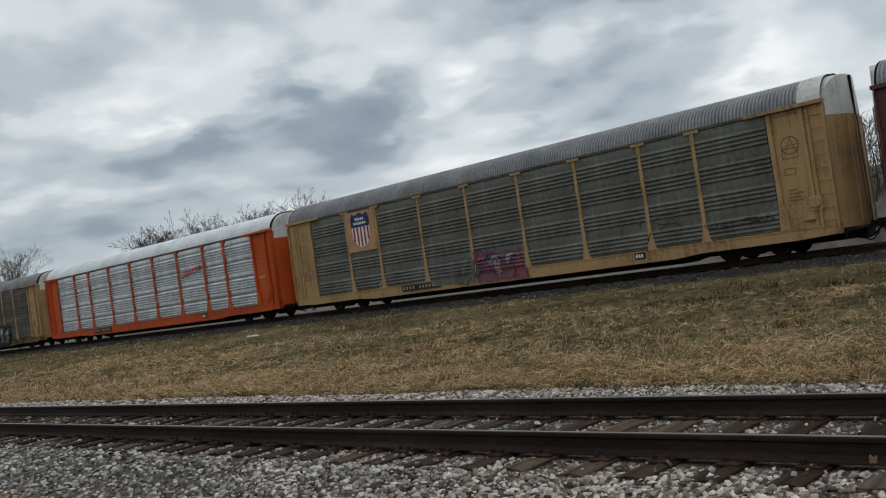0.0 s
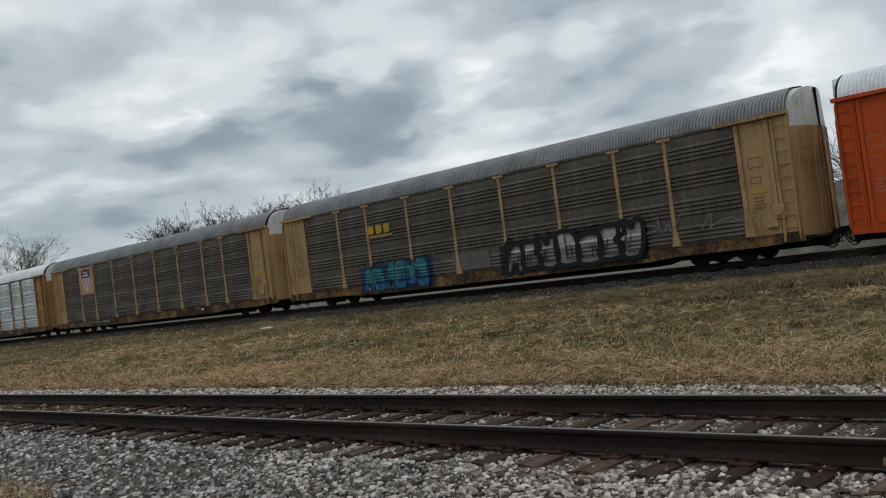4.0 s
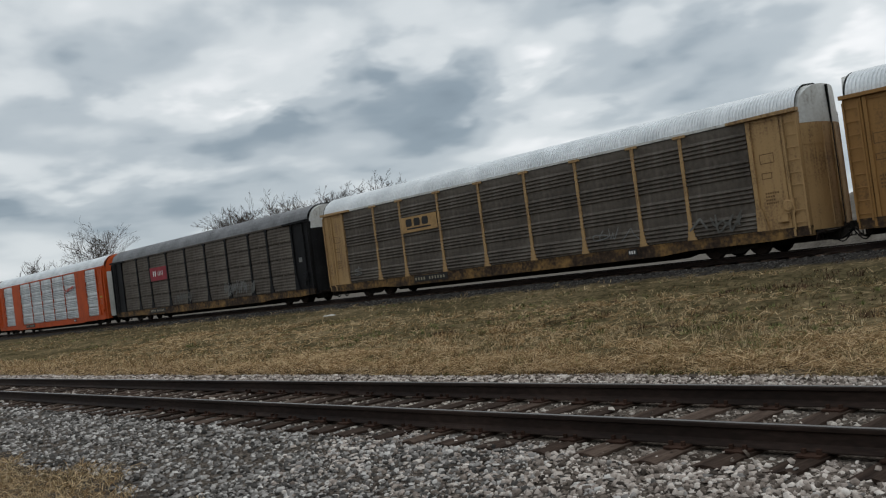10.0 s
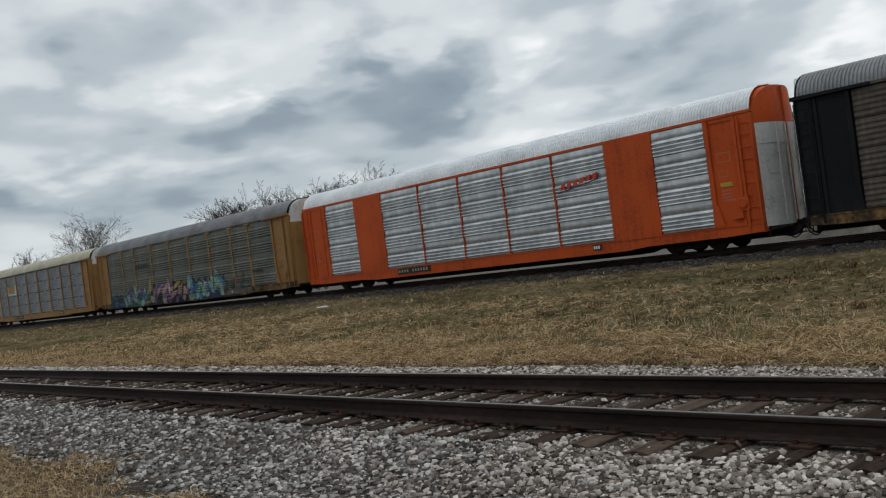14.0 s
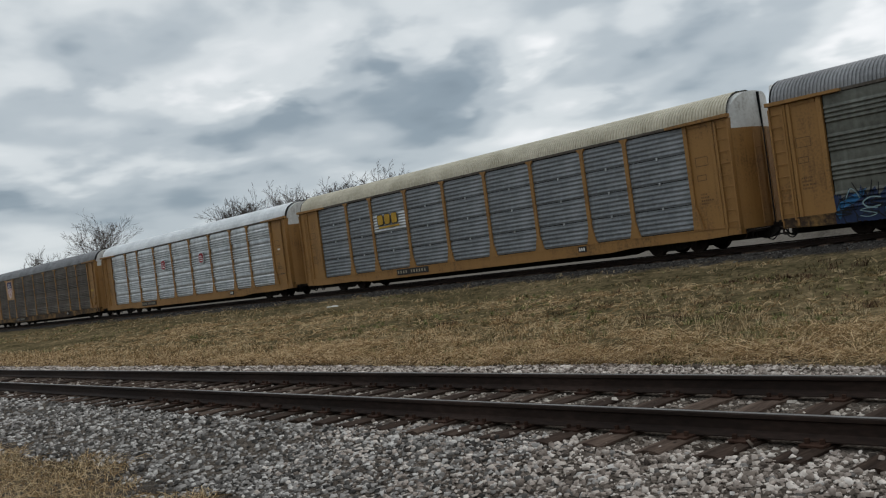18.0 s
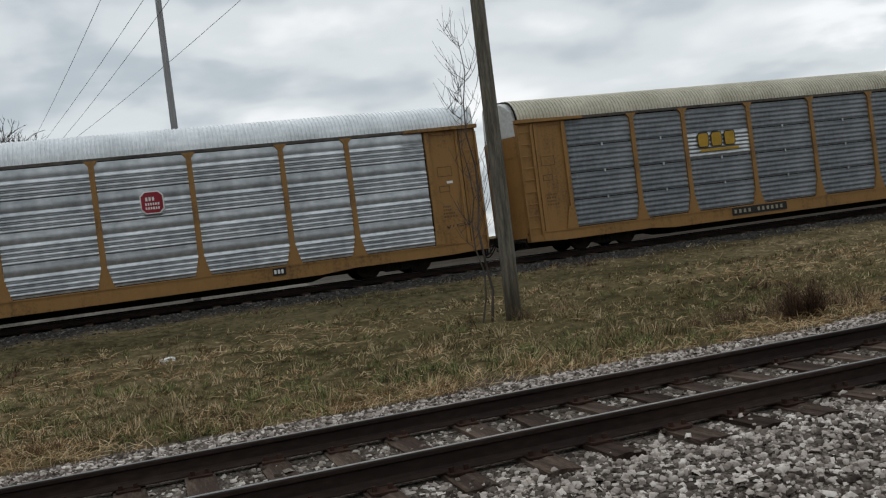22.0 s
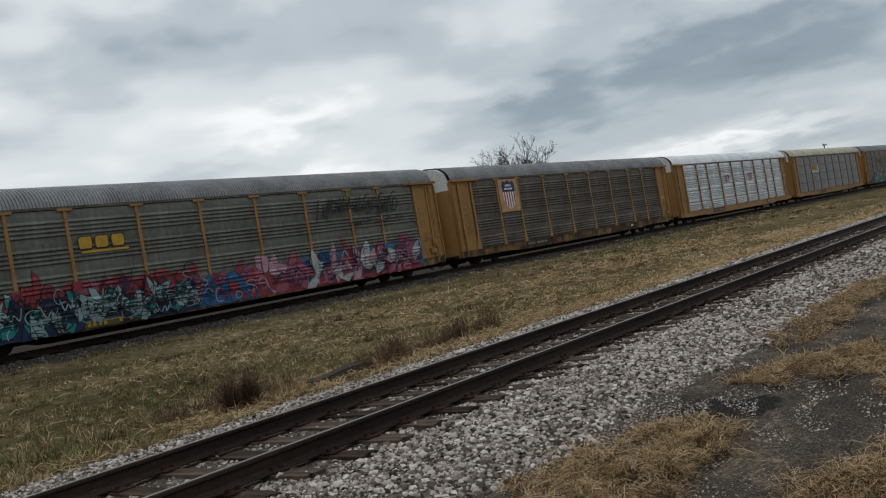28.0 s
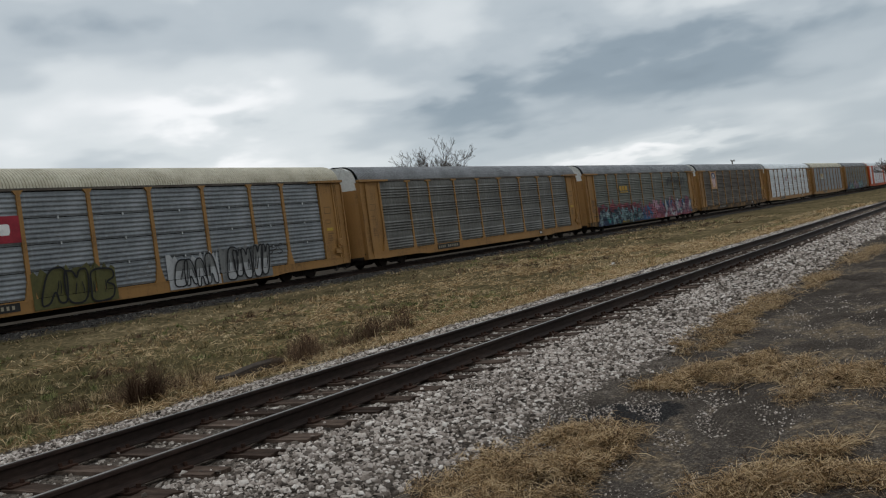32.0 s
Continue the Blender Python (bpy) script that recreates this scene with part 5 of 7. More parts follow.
c = car(3, Y9 + "dark grey panels, turquoise and white graffiti", "tan", "grime_dark", "roof_grey")
block_word(c, -6.7, -5.1, 2.9, 3.45, GOLD, None), stencils(c, 3)
bubble_piece(c, "turquoise graffiti with dark blue edges", -7.4, -3.1, 0.50, 1.80, 6, [S["blue"], S["teal"], S["teal"]], S["navy"], 11, back=S["navy"], shine=S["ice"])
bubble_piece(c, "white graffiti with heavy black outlines", 1.2, 7.5, 0.55, 1.95, 7, [S["grey"], S["white"]], S["black"], 12, halo=S["black"], back=S["black"], w=0.04)
number_plate(c, -7.1, False), tag(c, -11.2, -10.2, 0.9, 1.5, 2, S["grey"], 13), tag(c, 7.4, 8.8, 1.0, 2.0, 2, S["grey"], 14), tag(c, 9.6, 11.0, 0.9, 1.8, 2, S["grey"], 15)
slab(c, "faded_patch", -1.6, 0.4, 0.9, 1.6, 0.056, S["dust"], "rubbed pale patch")

c = car(4, Y9 + "dark weathered panels and a striped shield", "tan", "grime_dark", "roof_grey")
shield(c), number_plate(c, -7.2), stencils(c, 4)
tag(c, -6.0, 1.0, 0.85, 1.6, 8, S["dust"], 16, 0.035), tag(c, -5.4, 0.6, 0.8, 1.5, 6, M["grime"], 17, 0.03)

c = car(5, Y9 + "silver panels with blue and purple graffiti", "yellow", "silver", "roof_white", sill_mat="sill", cap=False, brake=False)
stencils(c, 5)
for k in range(4):
    decal(c, "emblem_stripe", [(-7.05 + 0.06 * k, 2.92 + 0.11 * k), (-6.35 + 0.12 * k, 3.02 + 0.11 * k), (-6.3 + 0.12 * k, 3.09 + 0.11 * k), (-7.0 + 0.06 * k, 2.99 + 0.11 * k)], 0.08, INK)
block_word(c, -6.15, -4.95, 2.98, 3.45, INK, None, 2, False)
glyph_bars(c, -7.05, -4.95, 2.80, 2.88, 16, INK, 0.08)
wild_piece(c, "grey and black outlined graffiti", -11.8, -6.9, 0.45, 1.7, [S["grey"], S["white"], S["dust"]], S["black"], S["black"], 17, S["grey"], 0.8)
wild_piece(c, "blue and purple graffiti", -5.3, 0.6, 0.45, 1.60, [S["lilac"], S["grey"], S["sky"], S["purple"], S["white"]], S["purple"], S["white"], 18, S["grey"], 1.0)
number_plate(c, -7.0, False)

c = car(6, Y9 + "dark brown-grey panels and a pale roof", "tan", "grime_dark", "roof_white", eave="cap")
slab(c, "emblem_board", -6.74, -4.2, 2.82, 3.55, 0.075, paint("faded_gold_board", (0.38, 0.23, 0.095)), "faded gold board with a dark emblem")
block_word(c, -6.4, -4.65, 2.95, 3.45, INK, None), number_plate(c, -6.2), stencils(c, 6)
tag(c, -11.0, -10.2, 1.0, 1.6, 2, S["grey"], 19), tag(c, 4.3, 6.5, 0.95, 1.7, 4, S["grey"], 20), tag(c, 8.9, 11.0, 0.9, 1.6, 4, M["grime"], 21, 0.04)

c = car(7, "black railway car carrier, grey panels and red sign", "black", "grime_dark", "roof_grey", style="wave", sill_mat="sill", cap=False)
slab(c, "sign_board", -6.75, -4.15, 2.66, 3.58, 0.06, RED, "red sign board with white marks")
block_word(c, -6.25, -5.65, 2.95, 3.35, CREAM, None, 2, False, 0.068), block_word(c, -5.5, -4.6, 2.95, 3.32, CREAM, None, 4, False, 0.068)
number_plate(c, -7.2), tag(c, -3.5, -0.9, 0.9, 1.6, 16, S["dust"], 22, 0.025), tag(c, 3.3, 6.4, 0.9, 1.8, 34, S["grey"], 23, 0.018), tag(c, 6.5, 7.0, 0.9, 1.7, 5, S["dust"], 24, 0.04)
slab(c, "corner_label", 11.9, 12.2, 2.3, 2.55, 0.021, S["grey"], "small grey data label")

c = car(8, "orange railway car carrier, wide orange bays, silver panels", "orange", "silver", "roof_white", bays=[(-11.1, -8.55), (-6.45, -3.65), (-3.65, -0.95), (-0.95, 1.75), (1.75, 4.5), (4.5, 7.15), (9.2, 11.4)])
number_plate(c, -5.6), stencils(c, 8, paint("pale_stencil_paint", (0.40, 0.15, 0.085)))
slanted_emblem(c, 4.75)

c = car(9, Y9 + "grey panels and many-coloured graffiti", "yellow", "grime_green", "roof_grey", sill_mat="sill")
stencils(c, 9), glyph_bars(c, -6.75, -4.6, 3.0, 3.3, 8, INK, 0.06, "name_marks")
wild_piece(c, "dark blue graffiti", -11.3, -9.4, 0.45, 1.5, [S["blue"], S["navy"]], S["black"], S["ice"], 31, S["navy"], 1.0)
wild_piece(c, "mint and teal graffiti with dark edges", -9.0, -5.2, 0.42, 1.75, [S["mint"], S["teal"], S["mint"], S["purple"]], S["navy"], S["ice"], 32, S["green"], 0.8, 1.4)
wild_piece(c, "gold and pink graffiti with black edges", -4.9, 0.5, 0.40, 1.95, [S["gold"], S["lilac"], S["gold"], S["purple"], S["rose"]], S["black"], S["white"], 33, S["black"], 0.75, 1.5)
wild_piece(c, "mint and blue graffiti with dark blue edges", 0.9, 5.4, 0.42, 2.0, [S["mint"], S["blue"], S["mint"], S["sky"]], S["navy"], S["white"], 34, S["navy"], 0.8, 1.5)
wild_piece(c, "faded red and green graffiti", 5.6, 8.6, 0.5, 1.75, [S["red"], S["green"], S["dust"]], S["green"], S["grey"], 35, S["dust"])
tag(c, 9.0, 10.1, 1.55, 1.75, 5, INK, 36), number_plate(c, -6.8, False)

c = car(10, Y9 + "blue-grey panels and a dusty tan roof", "yellow", "bluegrey", "roof_tan", style="wave", cap=False, brake=False)
part("emblem_panel", sheet("wave", 2.6, 0.88), M["silver"], c, "bright ribbed panel behind a gold emblem", pose(-6.74, NEAR - 0.008, 2.66))
block_word(c, -6.3, -4.65, 2.85, 3.5, GOLD, INK, 3, True, 0.06), number_plate(c, -5.2), stencils(c, 10)

c = car(11, Y9 + "bright silver panels and two red badges", "yellow", "silver", "roof_white", cap=False, brake=False)
for x in (-2.62, 2.90):
    s = 0.30
    oct_ = [(x - s, 3.1 - s * 0.6), (x - s * 0.6, 3.1 - s), (x + s * 0.6, 3.1 - s), (x + s, 3.1 - s * 0.6), (x + s, 3.1 + s * 0.6), (x + s * 0.6, 3.1 + s), (x - s * 0.6, 3.1 + s), (x - s, 3.1 + s * 0.6)]
    decal(c, "badge_rim", [(x + (a - x) * 1.12, 3.1 + (b - 3.1) * 1.12) for a, b in oct_], 0.08, CREAM)
    decal(c, "badge", oct_, 0.084, RED, "red badge with white marks")
    glyph_bars(c, x - 0.18, x + 0.10, 3.15, 3.26, 3, CREAM, 0.088), glyph_bars(c, x - 0.2, x + 0.22, 3.02, 3.09, 6, CREAM, 0.088), glyph_bars(c, x - 0.2, x + 0.22, 2.90, 2.97, 6, CREAM, 0.088)
number_plate(c, -6.7), stencils(c, 11), tag(c, 11.75, 12.45, 1.2, 1.45, 4, INK, 37, 0.012)
slab(c, "corner_label", 12.0, 12.2, 2.72, 2.8, 0.021, CREAM, "small white label")

c = car(12, Y9 + "dark weathered panels and striped shield", "yellow", "grime_dark", "roof_grey", sill_mat="sill", wide=1.022)
shield(c, -0.16), number_plate(c, -6.9), stencils(c, 12)

c = car(13, Y9 + "grey panels covered in blue and pink graffiti", "yellow", "grime_green", "roof_grey", sill_mat="sill")
block_word(c, -6.5, -4.65, 2.9, 3.45, GOLD, INK), stencils(c, 13)
wild_piece(c, "red flame edge of a sprayed piece", -11.2, -2.0, 1.0, 2.15, [S["red"], S["red"], S["pink"]], S["black"], S["navy"], 41, S["red"], 0.6)
wild_piece(c, "pale blue graffiti with black detail", -11.5, -2.2, 0.42, 1.85, [S["ice"], S["teal"], S["ice"], S["ice"], S["navy"]], S["black"], S["ice"], 42, S["navy"], 1.5)
wild_piece(c, "dark red graffiti on blue", -2.1, 0.7, 0.45, 1.75, [S["pink"], S["red"], S["blue"]], S["navy"], S["rose"], 43, S["blue"], 1.1)
wild_piece(c, "blue edge of a pink sprayed piece", 3.6, 11.3, 0.6, 2.0, [S["blue"], S["navy"], S["pink"]], S["navy"], S["ice"], 40, S["blue"], 0.5)
wild_piece(c, "pink and white graffiti with dark red edges", 0.9, 11.0, 0.44, 1.98, [S["pink"], S["rose"], S["red"], S["pink"], S["white"]], S["navy"], S["rose"], 44, S["red"], 0.75, 1.75)
slab(c, "number_board", -6.8, -4.4, 0.40, 0.66, 0.11, S["olive"], "olive board with pale marks"), glyph_bars(c, -6.7, -4.5, 0.46, 0.60, 11, GOLD, 0.118, "number_marks", skip=(4, 5))
tag(c, 4.6, 9.8, 3.1, 4.2, 22, INK, 45, 0.035), tag(c, 6.4, 10.8, 2.75, 3.05, 7, INK, 46, 0.02), tag(c, -12.45, -11.6, 1.9, 2.5, 4, INK, 47), tag(c, -12.3, -11.5, 1.4, 1.75, 3, INK, 48), tag(c, -12.3, -11.5, 1.0, 1.3, 3, INK, 49)

c = car(14, Y9 + "plain grey weathered panels", "yellow", "grime", "roof_grey")
number_plate(c, -6.6), stencils(c, 14)

c = car(15, Y9 + "blue-grey panels, red sign, black and white graffiti", "yellow", "bluegrey", "roof_tan", style="wave", cap=False)
slab(c, "sign_board", -6.74, -4.14, 2.72, 3.62, 0.055, RED, "red sign board with white marks"), block_word(c, -5.9, -4.4, 2.98, 3.35, CREAM, None, 2, False, 0.062)
bubble_piece(c, "olive graffiti with black outlines", -3.8, -0.9, 0.44, 1.75, 3, [S["olive"], S["olive"]], S["black"], 51, back=S["olive"], w=0.035)
bubble_piece(c, "white block graffiti with black outlines", 2.0, 4.2, 0.46, 1.72, 4, [S["white"], S["grey"]], S["black"], 52, back=S["white"], w=0.03)
bubble_piece(c, "white graffiti with black outlines", 4.8, 7.3, 0.46, 1.85, 5, [S["white"], S["grey"]], S["black"], 53, back=S["grey"], w=0.035)
tag(c, 7.2, 8.6, 1.2, 1.8, 3, INK, 54), tag(c, -0.2, 1.2, 1.0, 1.6, 3, S["grey"], 55), stencils(c, 15), number_plate(c, -6.8)


# ---- loose stone, grass and weeds ----
TIE_STEP, TIE_FIRST = 0.545, 0.2


def patch_noise(x, y, scale, seed):
    """Smooth noise about -1 to 1 on arrays."""
    rng = np.random.default_rng(seed)
    g = rng.uniform(-1, 1, (64, 64))
    u, v = x / scale, y / scale
    i, j = np.floor(u).astype(int), np.floor(v).astype(int)
    a, b = u - i, v - j
    a, b = a * a * (3 - 2 * a), b * b * (3 - 2 * b)
    return (g[i % 64, j % 64] * (1 - a) * (1 - b) + g[(i + 1) % 64, j % 64] * a * (1 - b) + g[i % 64, (j + 1) % 64] * (1 - a) * b + g[(i + 1) % 64, (j + 1) % 64] * a * b)


def stones(name, label, x, y, z, size, mt, seed, fine=False):
    """Many broken stones as one mesh, without undersides: jagged twelve-cornered lumps, or eight-cornered splinters far off."""
    rng = np.random.default_rng(seed)
    n = len(x)
    if fine:
        g = (1 + 5 ** 0.5) / 2
        base = np.array([(-1, g, 0), (1, g, 0), (-1, -g, 0), (1, -g, 0), (0, -1, g), (0, 1, g), (0, -1, -g), (0, 1, -g), (g, 0, -1), (g, 0, 1), (-g, 0, -1), (-g, 0, 1)]) / 1.65
        fc = np.array([(0, 11, 5), (0, 5, 1), (0, 10, 11), (1, 5, 9), (5, 11, 4), (11, 10, 2), (3, 9, 4), (3, 4, 2), (3, 8, 9), (4, 9, 5), (2, 4, 11), (9, 8, 1), (1, 8, 7), (2, 6, 3)])
        jit = rng.uniform(0.58, 1.15, (n, 12, 1)) * rng.uniform(0.8, 1.2, (n, 12, 3))
    else:
        ring = [(1.2 * math.cos(math.radians(a)), 1.2 * math.sin(math.radians(a)), -0.8) for a in range(0, 360, 72)]
        ring += [(0.95 * math.cos(math.radians(a)), 0.95 * math.sin(math.radians(a)), 0.8) for a in (36, 156, 276)]
        base = np.array(ring)
        fc = np.array([(5, 6, 7), (0, 1, 5), (1, 6, 5), (1, 2, 6), (2, 3, 6), (3, 7, 6), (3, 4, 7), (4, 0, 7), (0, 5, 7)])
        jit = rng.uniform((0.55, 0.55, 0.75), (1.25, 1.25, 1.08), (n, 8, 3))
    v = base[None] * jit * np.stack([rng.uniform(0.85, 1.55, n), rng.uniform(0.65, 1.05, n), rng.uniform(0.45, 0.8, n)], -1)[:, None, :]
    a, b = rng.uniform(0, 2 * np.pi, n), rng.normal(0, 0.45, n)
    ca, sa, cb, sb = np.cos(a), np.sin(a), np.cos(b), np.sin(b)
    xx, yy, zz = v[..., 0], v[..., 1], v[..., 2]
    yy, zz = yy * cb[:, None] - zz * sb[:, None], yy * sb[:, None] + zz * cb[:, None]
    xx, yy = xx * ca[:, None] - yy * sa[:, None], xx * sa[:, None] + yy * ca[:, None]
    v = np.stack([xx, yy, zz], -1) * size[:, None, None] + np.stack([x, y, z], -1)[:, None, :]
    f = fc[None] + (np.arange(n) * len(base))[:, None, None]
    ob = new(name, mesh_from_arrays(name, v.reshape(-1, 3), f.reshape(-1, fc.shape[1]), mt))
    return tagged(ob, label, "ballast", kind="stuff")


def near_edge(x):
    """Ragged border between the ballast and the verge on the camera's side."""
    return 3.62 + 0.2 * np.clip((x - 3.0) / 3.0, 0, 1) + 0.22 * patch_noise(x, x * 0 + 3.0, 1.7, 4) + 0.15 * patch_noise(x, x * 0, 0.5, 5)


def build_ballast():
    rng = np.random.default_rng(11)
    xs, ys, ss = [], [], []
    for x0, x1, y0, y1, per, lo, hi in ((-8, 13, 3.1, 5.9, 960, 0.011, 0.031), (-8, 13, 5.9, 8.1, 500, 0.012, 0.030), (-8, 13, 8.1, 10.1, 400, 0.013, 0.027), (-16, -8, 3.1, 10.1, 260, 0.018, 0.034), (13, 20, 3.1, 10.1, 300, 0.017, 0.033), (-32, -16, 3.1, 10.1, 95, 0.027, 0.048), (20, 42, 3.1, 10.1, 100, 0.026, 0.047), (-60, -32, 3.1, 10.1, 45, 0.035, 0.055), (42, 80, 3.1, 10.1, 45, 0.035, 0.055)):
        n = int((x1 - x0) * (y1 - y0) * per)
        xs.append(rng.uniform(x0, x1, n)), ys.append(rng.uniform(y0, y1, n)), ss.append(lo + (hi - lo) * rng.random(n) ** 1.8)
    x, y, s = np.concatenate(xs), np.concatenate(ys), np.concatenate(ss)
    far_edge = 9.85 + 0.25 * patch_noise(x, y * 0, 1.3, 6)
    tie = np.abs((x - TIE_FIRST + TIE_STEP / 2) % TIE_STEP - TIE_STEP / 2) < 0.10
    on_tie = tie & (np.abs(y - NEAR_Y) < 1.3)
    rail = np.minimum(np.abs(y - NEAR_Y - GAUGE / 2), np.abs(y - NEAR_Y + GAUGE / 2)) < 0.10
    keep = (y > near_edge(x)) & (y < far_edge) & ~rail & (~on_tie | (rng.random(len(x)) < 0.05))
    x, y, s, on_tie = x[keep], y[keep], s[keep], on_tie[keep]
    inside = np.abs(y - NEAR_Y) < 1.28
    z = ground_height(x, y) + s * 0.25 + rng.uniform(-0.012, 0.012, len(x)) + np.where(on_tie, 0.035, 0.0) + np.where(inside, -0.008, 0.0)
    bed = np.abs(y - NEAR_Y) < 0.95 + 0.25 * patch_noise(x, y, 0.4, 9)
    near = (np.hypot(x, y) < 5.4) & (y < 5.4)
    darker_part = ~bed & (x + 1.4 * patch_noise(x, y, 1.1, 19) + 1.6 * (y - 4.5) + rng.normal(0, 1.6, len(x)) < -5.0) & (y < 6.2)
    for nm, lab, q, mt, sd in (("pale_ballast", "pale grey broken limestone ballast of the near track", ~bed & ~darker_part, "ballast", 12), ("old_ballast", "darker grey ballast beside the verge", darker_part, "ballast_grey", 16), ("dirty_ballast", "brown-stained ballast between the rusted rails", bed, "ballast_brown", 15)):
        for fine in (True, False):
            w = q & (near == fine)
            stones(nm, lab, x[w], y[w], z[w], s[w], M[mt], sd, fine)
    # crumbs of stone scattered over the asphalt beside the ballast
    n = 17000
    x = np.where(rng.random(n) < 0.55, rng.uniform(3.5, 17.0, n), rng.normal(7.5, 0.9, n))
    y = near_edge(x) - np.abs(rng.normal(0, 1.3, n))
    s = 0.003 + 0.008 * rng.random(n) ** 2.8
    stones("gravel_crumbs", "loose pale gravel crumbs on worn asphalt", x, y, ground_height(x, y) + s * 0.3, s, M["ballast"], 14)
    # dark ballast shoulder of the main line, with its paler loose stones
    n = 10000
    x = rng.uniform(-60, 80, n)
    y = 26.2 + 1.9 * rng.random(n) ** 0.8 + 0.4 * patch_noise(x, x * 0, 3.0, 8)
    s = rng.uniform(0.016, 0.042, n)
    y = y - bow(x)
    stones("dark_ballast", "dark grey ballast shoulder of the main line", x, y, ground_height(x, y) + s * 0.3, s, M["ballast_dark"], 13)


def blades(name, label, x, y, z, h, w, lean, mt, seed, category="grass", wild=0.9, low=0.6):
    """Bent blades: each a quad and a tip, leaning its own way."""
    rng = np.random.default_rng(seed)
    n = len(x)
    a = rng.normal(0, wild, n) + 2.6 * patch_noise(x, y, 0.45, seed)
    le = np.abs(rng.normal(lean, 0.35, n))
    d = np.stack([np.cos(a), np.sin(a), np.zeros(n)], -1)
    q = np.stack([-np.sin(a + rng.normal(0, 0.6, n)), np.cos(a), np.zeros(n)], -1) * (w / 2)[:, None]
    base = np.stack([x, y, z], -1)
    up = np.array([0, 0, 1.0])
    mid = base + d * (h * 0.5 * np.sin(le * low))[:, None] + up * (h * 0.5 * np.cos(le * low))[:, None]
    tip = mid + d * (h * 0.5 * np.sin(le))[:, None] + up * (h * 0.5 * np.cos(le))[:, None]
    v = np.stack([base - q, base + q, mid + q * 0.8, mid - q * 0.8, tip], 1).reshape(-1, 3)
    k = np.arange(n)[:, None] * 5
    f = np.concatenate([k + np.array([[0, 1, 2]]), k + np.array([[0, 2, 3]]), k + np.array([[3, 2, 4]])])
    ob = new(name, mesh_from_arrays(name, v, f, mt))
    return tagged(ob, label, category, kind="stuff")


def lying(name, label, x, y, z, ln, w, rise, mt, seed, category="grass"):
    """Fallen strands: shallow arcs that cross one another every way."""
    rng = np.random.default_rng(seed)
    n = len(x)
    a = rng.uniform(0, 2 * np.pi, n)
    d = np.stack([np.cos(a), np.sin(a), rng.normal(0.06, 0.16, n)], -1)
    t = rng.uniform(-1.1, 1.1, n)
    q = np.stack([-np.sin(a) * np.cos(t), np.cos(a) * np.cos(t), np.sin(t)], -1) * (w / 2)[:, None]
    base, up = np.stack([x, y, z], -1), np.array([0, 0, 1.0])
    mid = base + d * (ln * 0.5)[:, None] + up * (rise * rng.random(n))[:, None]
    tip = base + d * ln[:, None] + np.stack([rng.normal(0, 0.2, n) * ln, rng.normal(0, 0.2, n) * ln, -0.2 * rise * rng.random(n)], -1)
    v = np.stack([base - q, base + q, mid + q * 0.9, mid - q * 0.9, tip], 1).reshape(-1, 3)
    k = np.arange(n)[:, None] * 5
    f = np.concatenate([k + np.array([[0, 1, 2]]), k + np.array([[0, 2, 3]]), k + np.array([[3, 2, 4]])])
    return tagged(new(name, mesh_from_arrays(name, v, f, mt)), label, category, kind="stuff")


def tufts(name, label, cx, cy, per, lo, hi, mt, seed):
    """Tufts of blades that spread from one root, each tuft with its own height."""
    rng = np.random.default_rng(seed)
    k = len(cx)
    n = k * per
    a = rng.uniform(0, 2 * np.pi, n)
    r = np.repeat(rng.uniform(0.02, 0.07, k), per) * np.sqrt(rng.random(n))
    x, y = np.repeat(cx, per) + r * np.cos(a), np.repeat(cy, per) + r * np.sin(a)
    h = np.repeat(rng.uniform(lo, hi, k), per) * rng.uniform(0.5, 1.1, n)
    le = np.abs(rng.normal(0.85, 0.35, n))
    w = 0.004 + 0.00035 * np.hypot(x, y)
    d = np.stack([np.cos(a), np.sin(a), np.zeros(n)], -1)
    q = np.stack([-np.sin(a), np.cos(a), np.zeros(n)], -1) * (w / 2)[:, None]
    up = np.array([0, 0, 1.0])
    base = np.stack([x, y, ground_height(x, y) - 0.01], -1)
    mid = base + d * (h * 0.55 * np.sin(le * 0.6))[:, None] + up * (h * 0.55 * np.cos(le * 0.6))[:, None]
    tip = mid + d * (h * 0.5 * np.sin(le * 1.5))[:, None] + up * (h * 0.5 * np.cos(le * 1.5))[:, None]
    v = np.stack([base - q, base + q, mid + q * 0.8, mid - q * 0.8, tip], 1).reshape(-1, 3)
    i = np.arange(n)[:, None] * 5
    f = np.concatenate([i + np.array([[0, 1, 2]]), i + np.array([[0, 2, 3]]), i + np.array([[3, 2, 4]])])
    return tagged(new(name, mesh_from_arrays(name, v, f, mt)), label, "grass", kind="stuff")


def spread(rng, n, x0, x1, y0, y1, per=12, size=0.09):
    """Places in tufts of about per blades."""
    k = n // per
    cx, cy, cs = rng.uniform(x0, x1, k), rng.uniform(y0, y1, k), size * rng.uniform(0.4, 1.7, k)
    return (np.repeat(cx, per) + rng.normal(0, 1, k * per) * np.repeat(cs, per)), np.clip(np.repeat(cy, per) + rng.normal(0, 1, k * per) * np.repeat(cs, per), y0, y1)


def heath(x, y):
    """Where low purple-brown weeds take over from the grass: above about 0.55."""
    a = np.exp(-((x + 7) / 6) ** 2 - ((y - 17.6) / 1.3) ** 2) + 0.5 * patch_noise(x, y * 2.0, 1.0, 56)
    b = np.exp(-((x + 4) / 11) ** 2 - ((y - 21.5) / 2.6) ** 2) + 0.7 * patch_noise(x, y * 2.2, 1.5, 59) - 0.15
    return np.maximum(a, b)


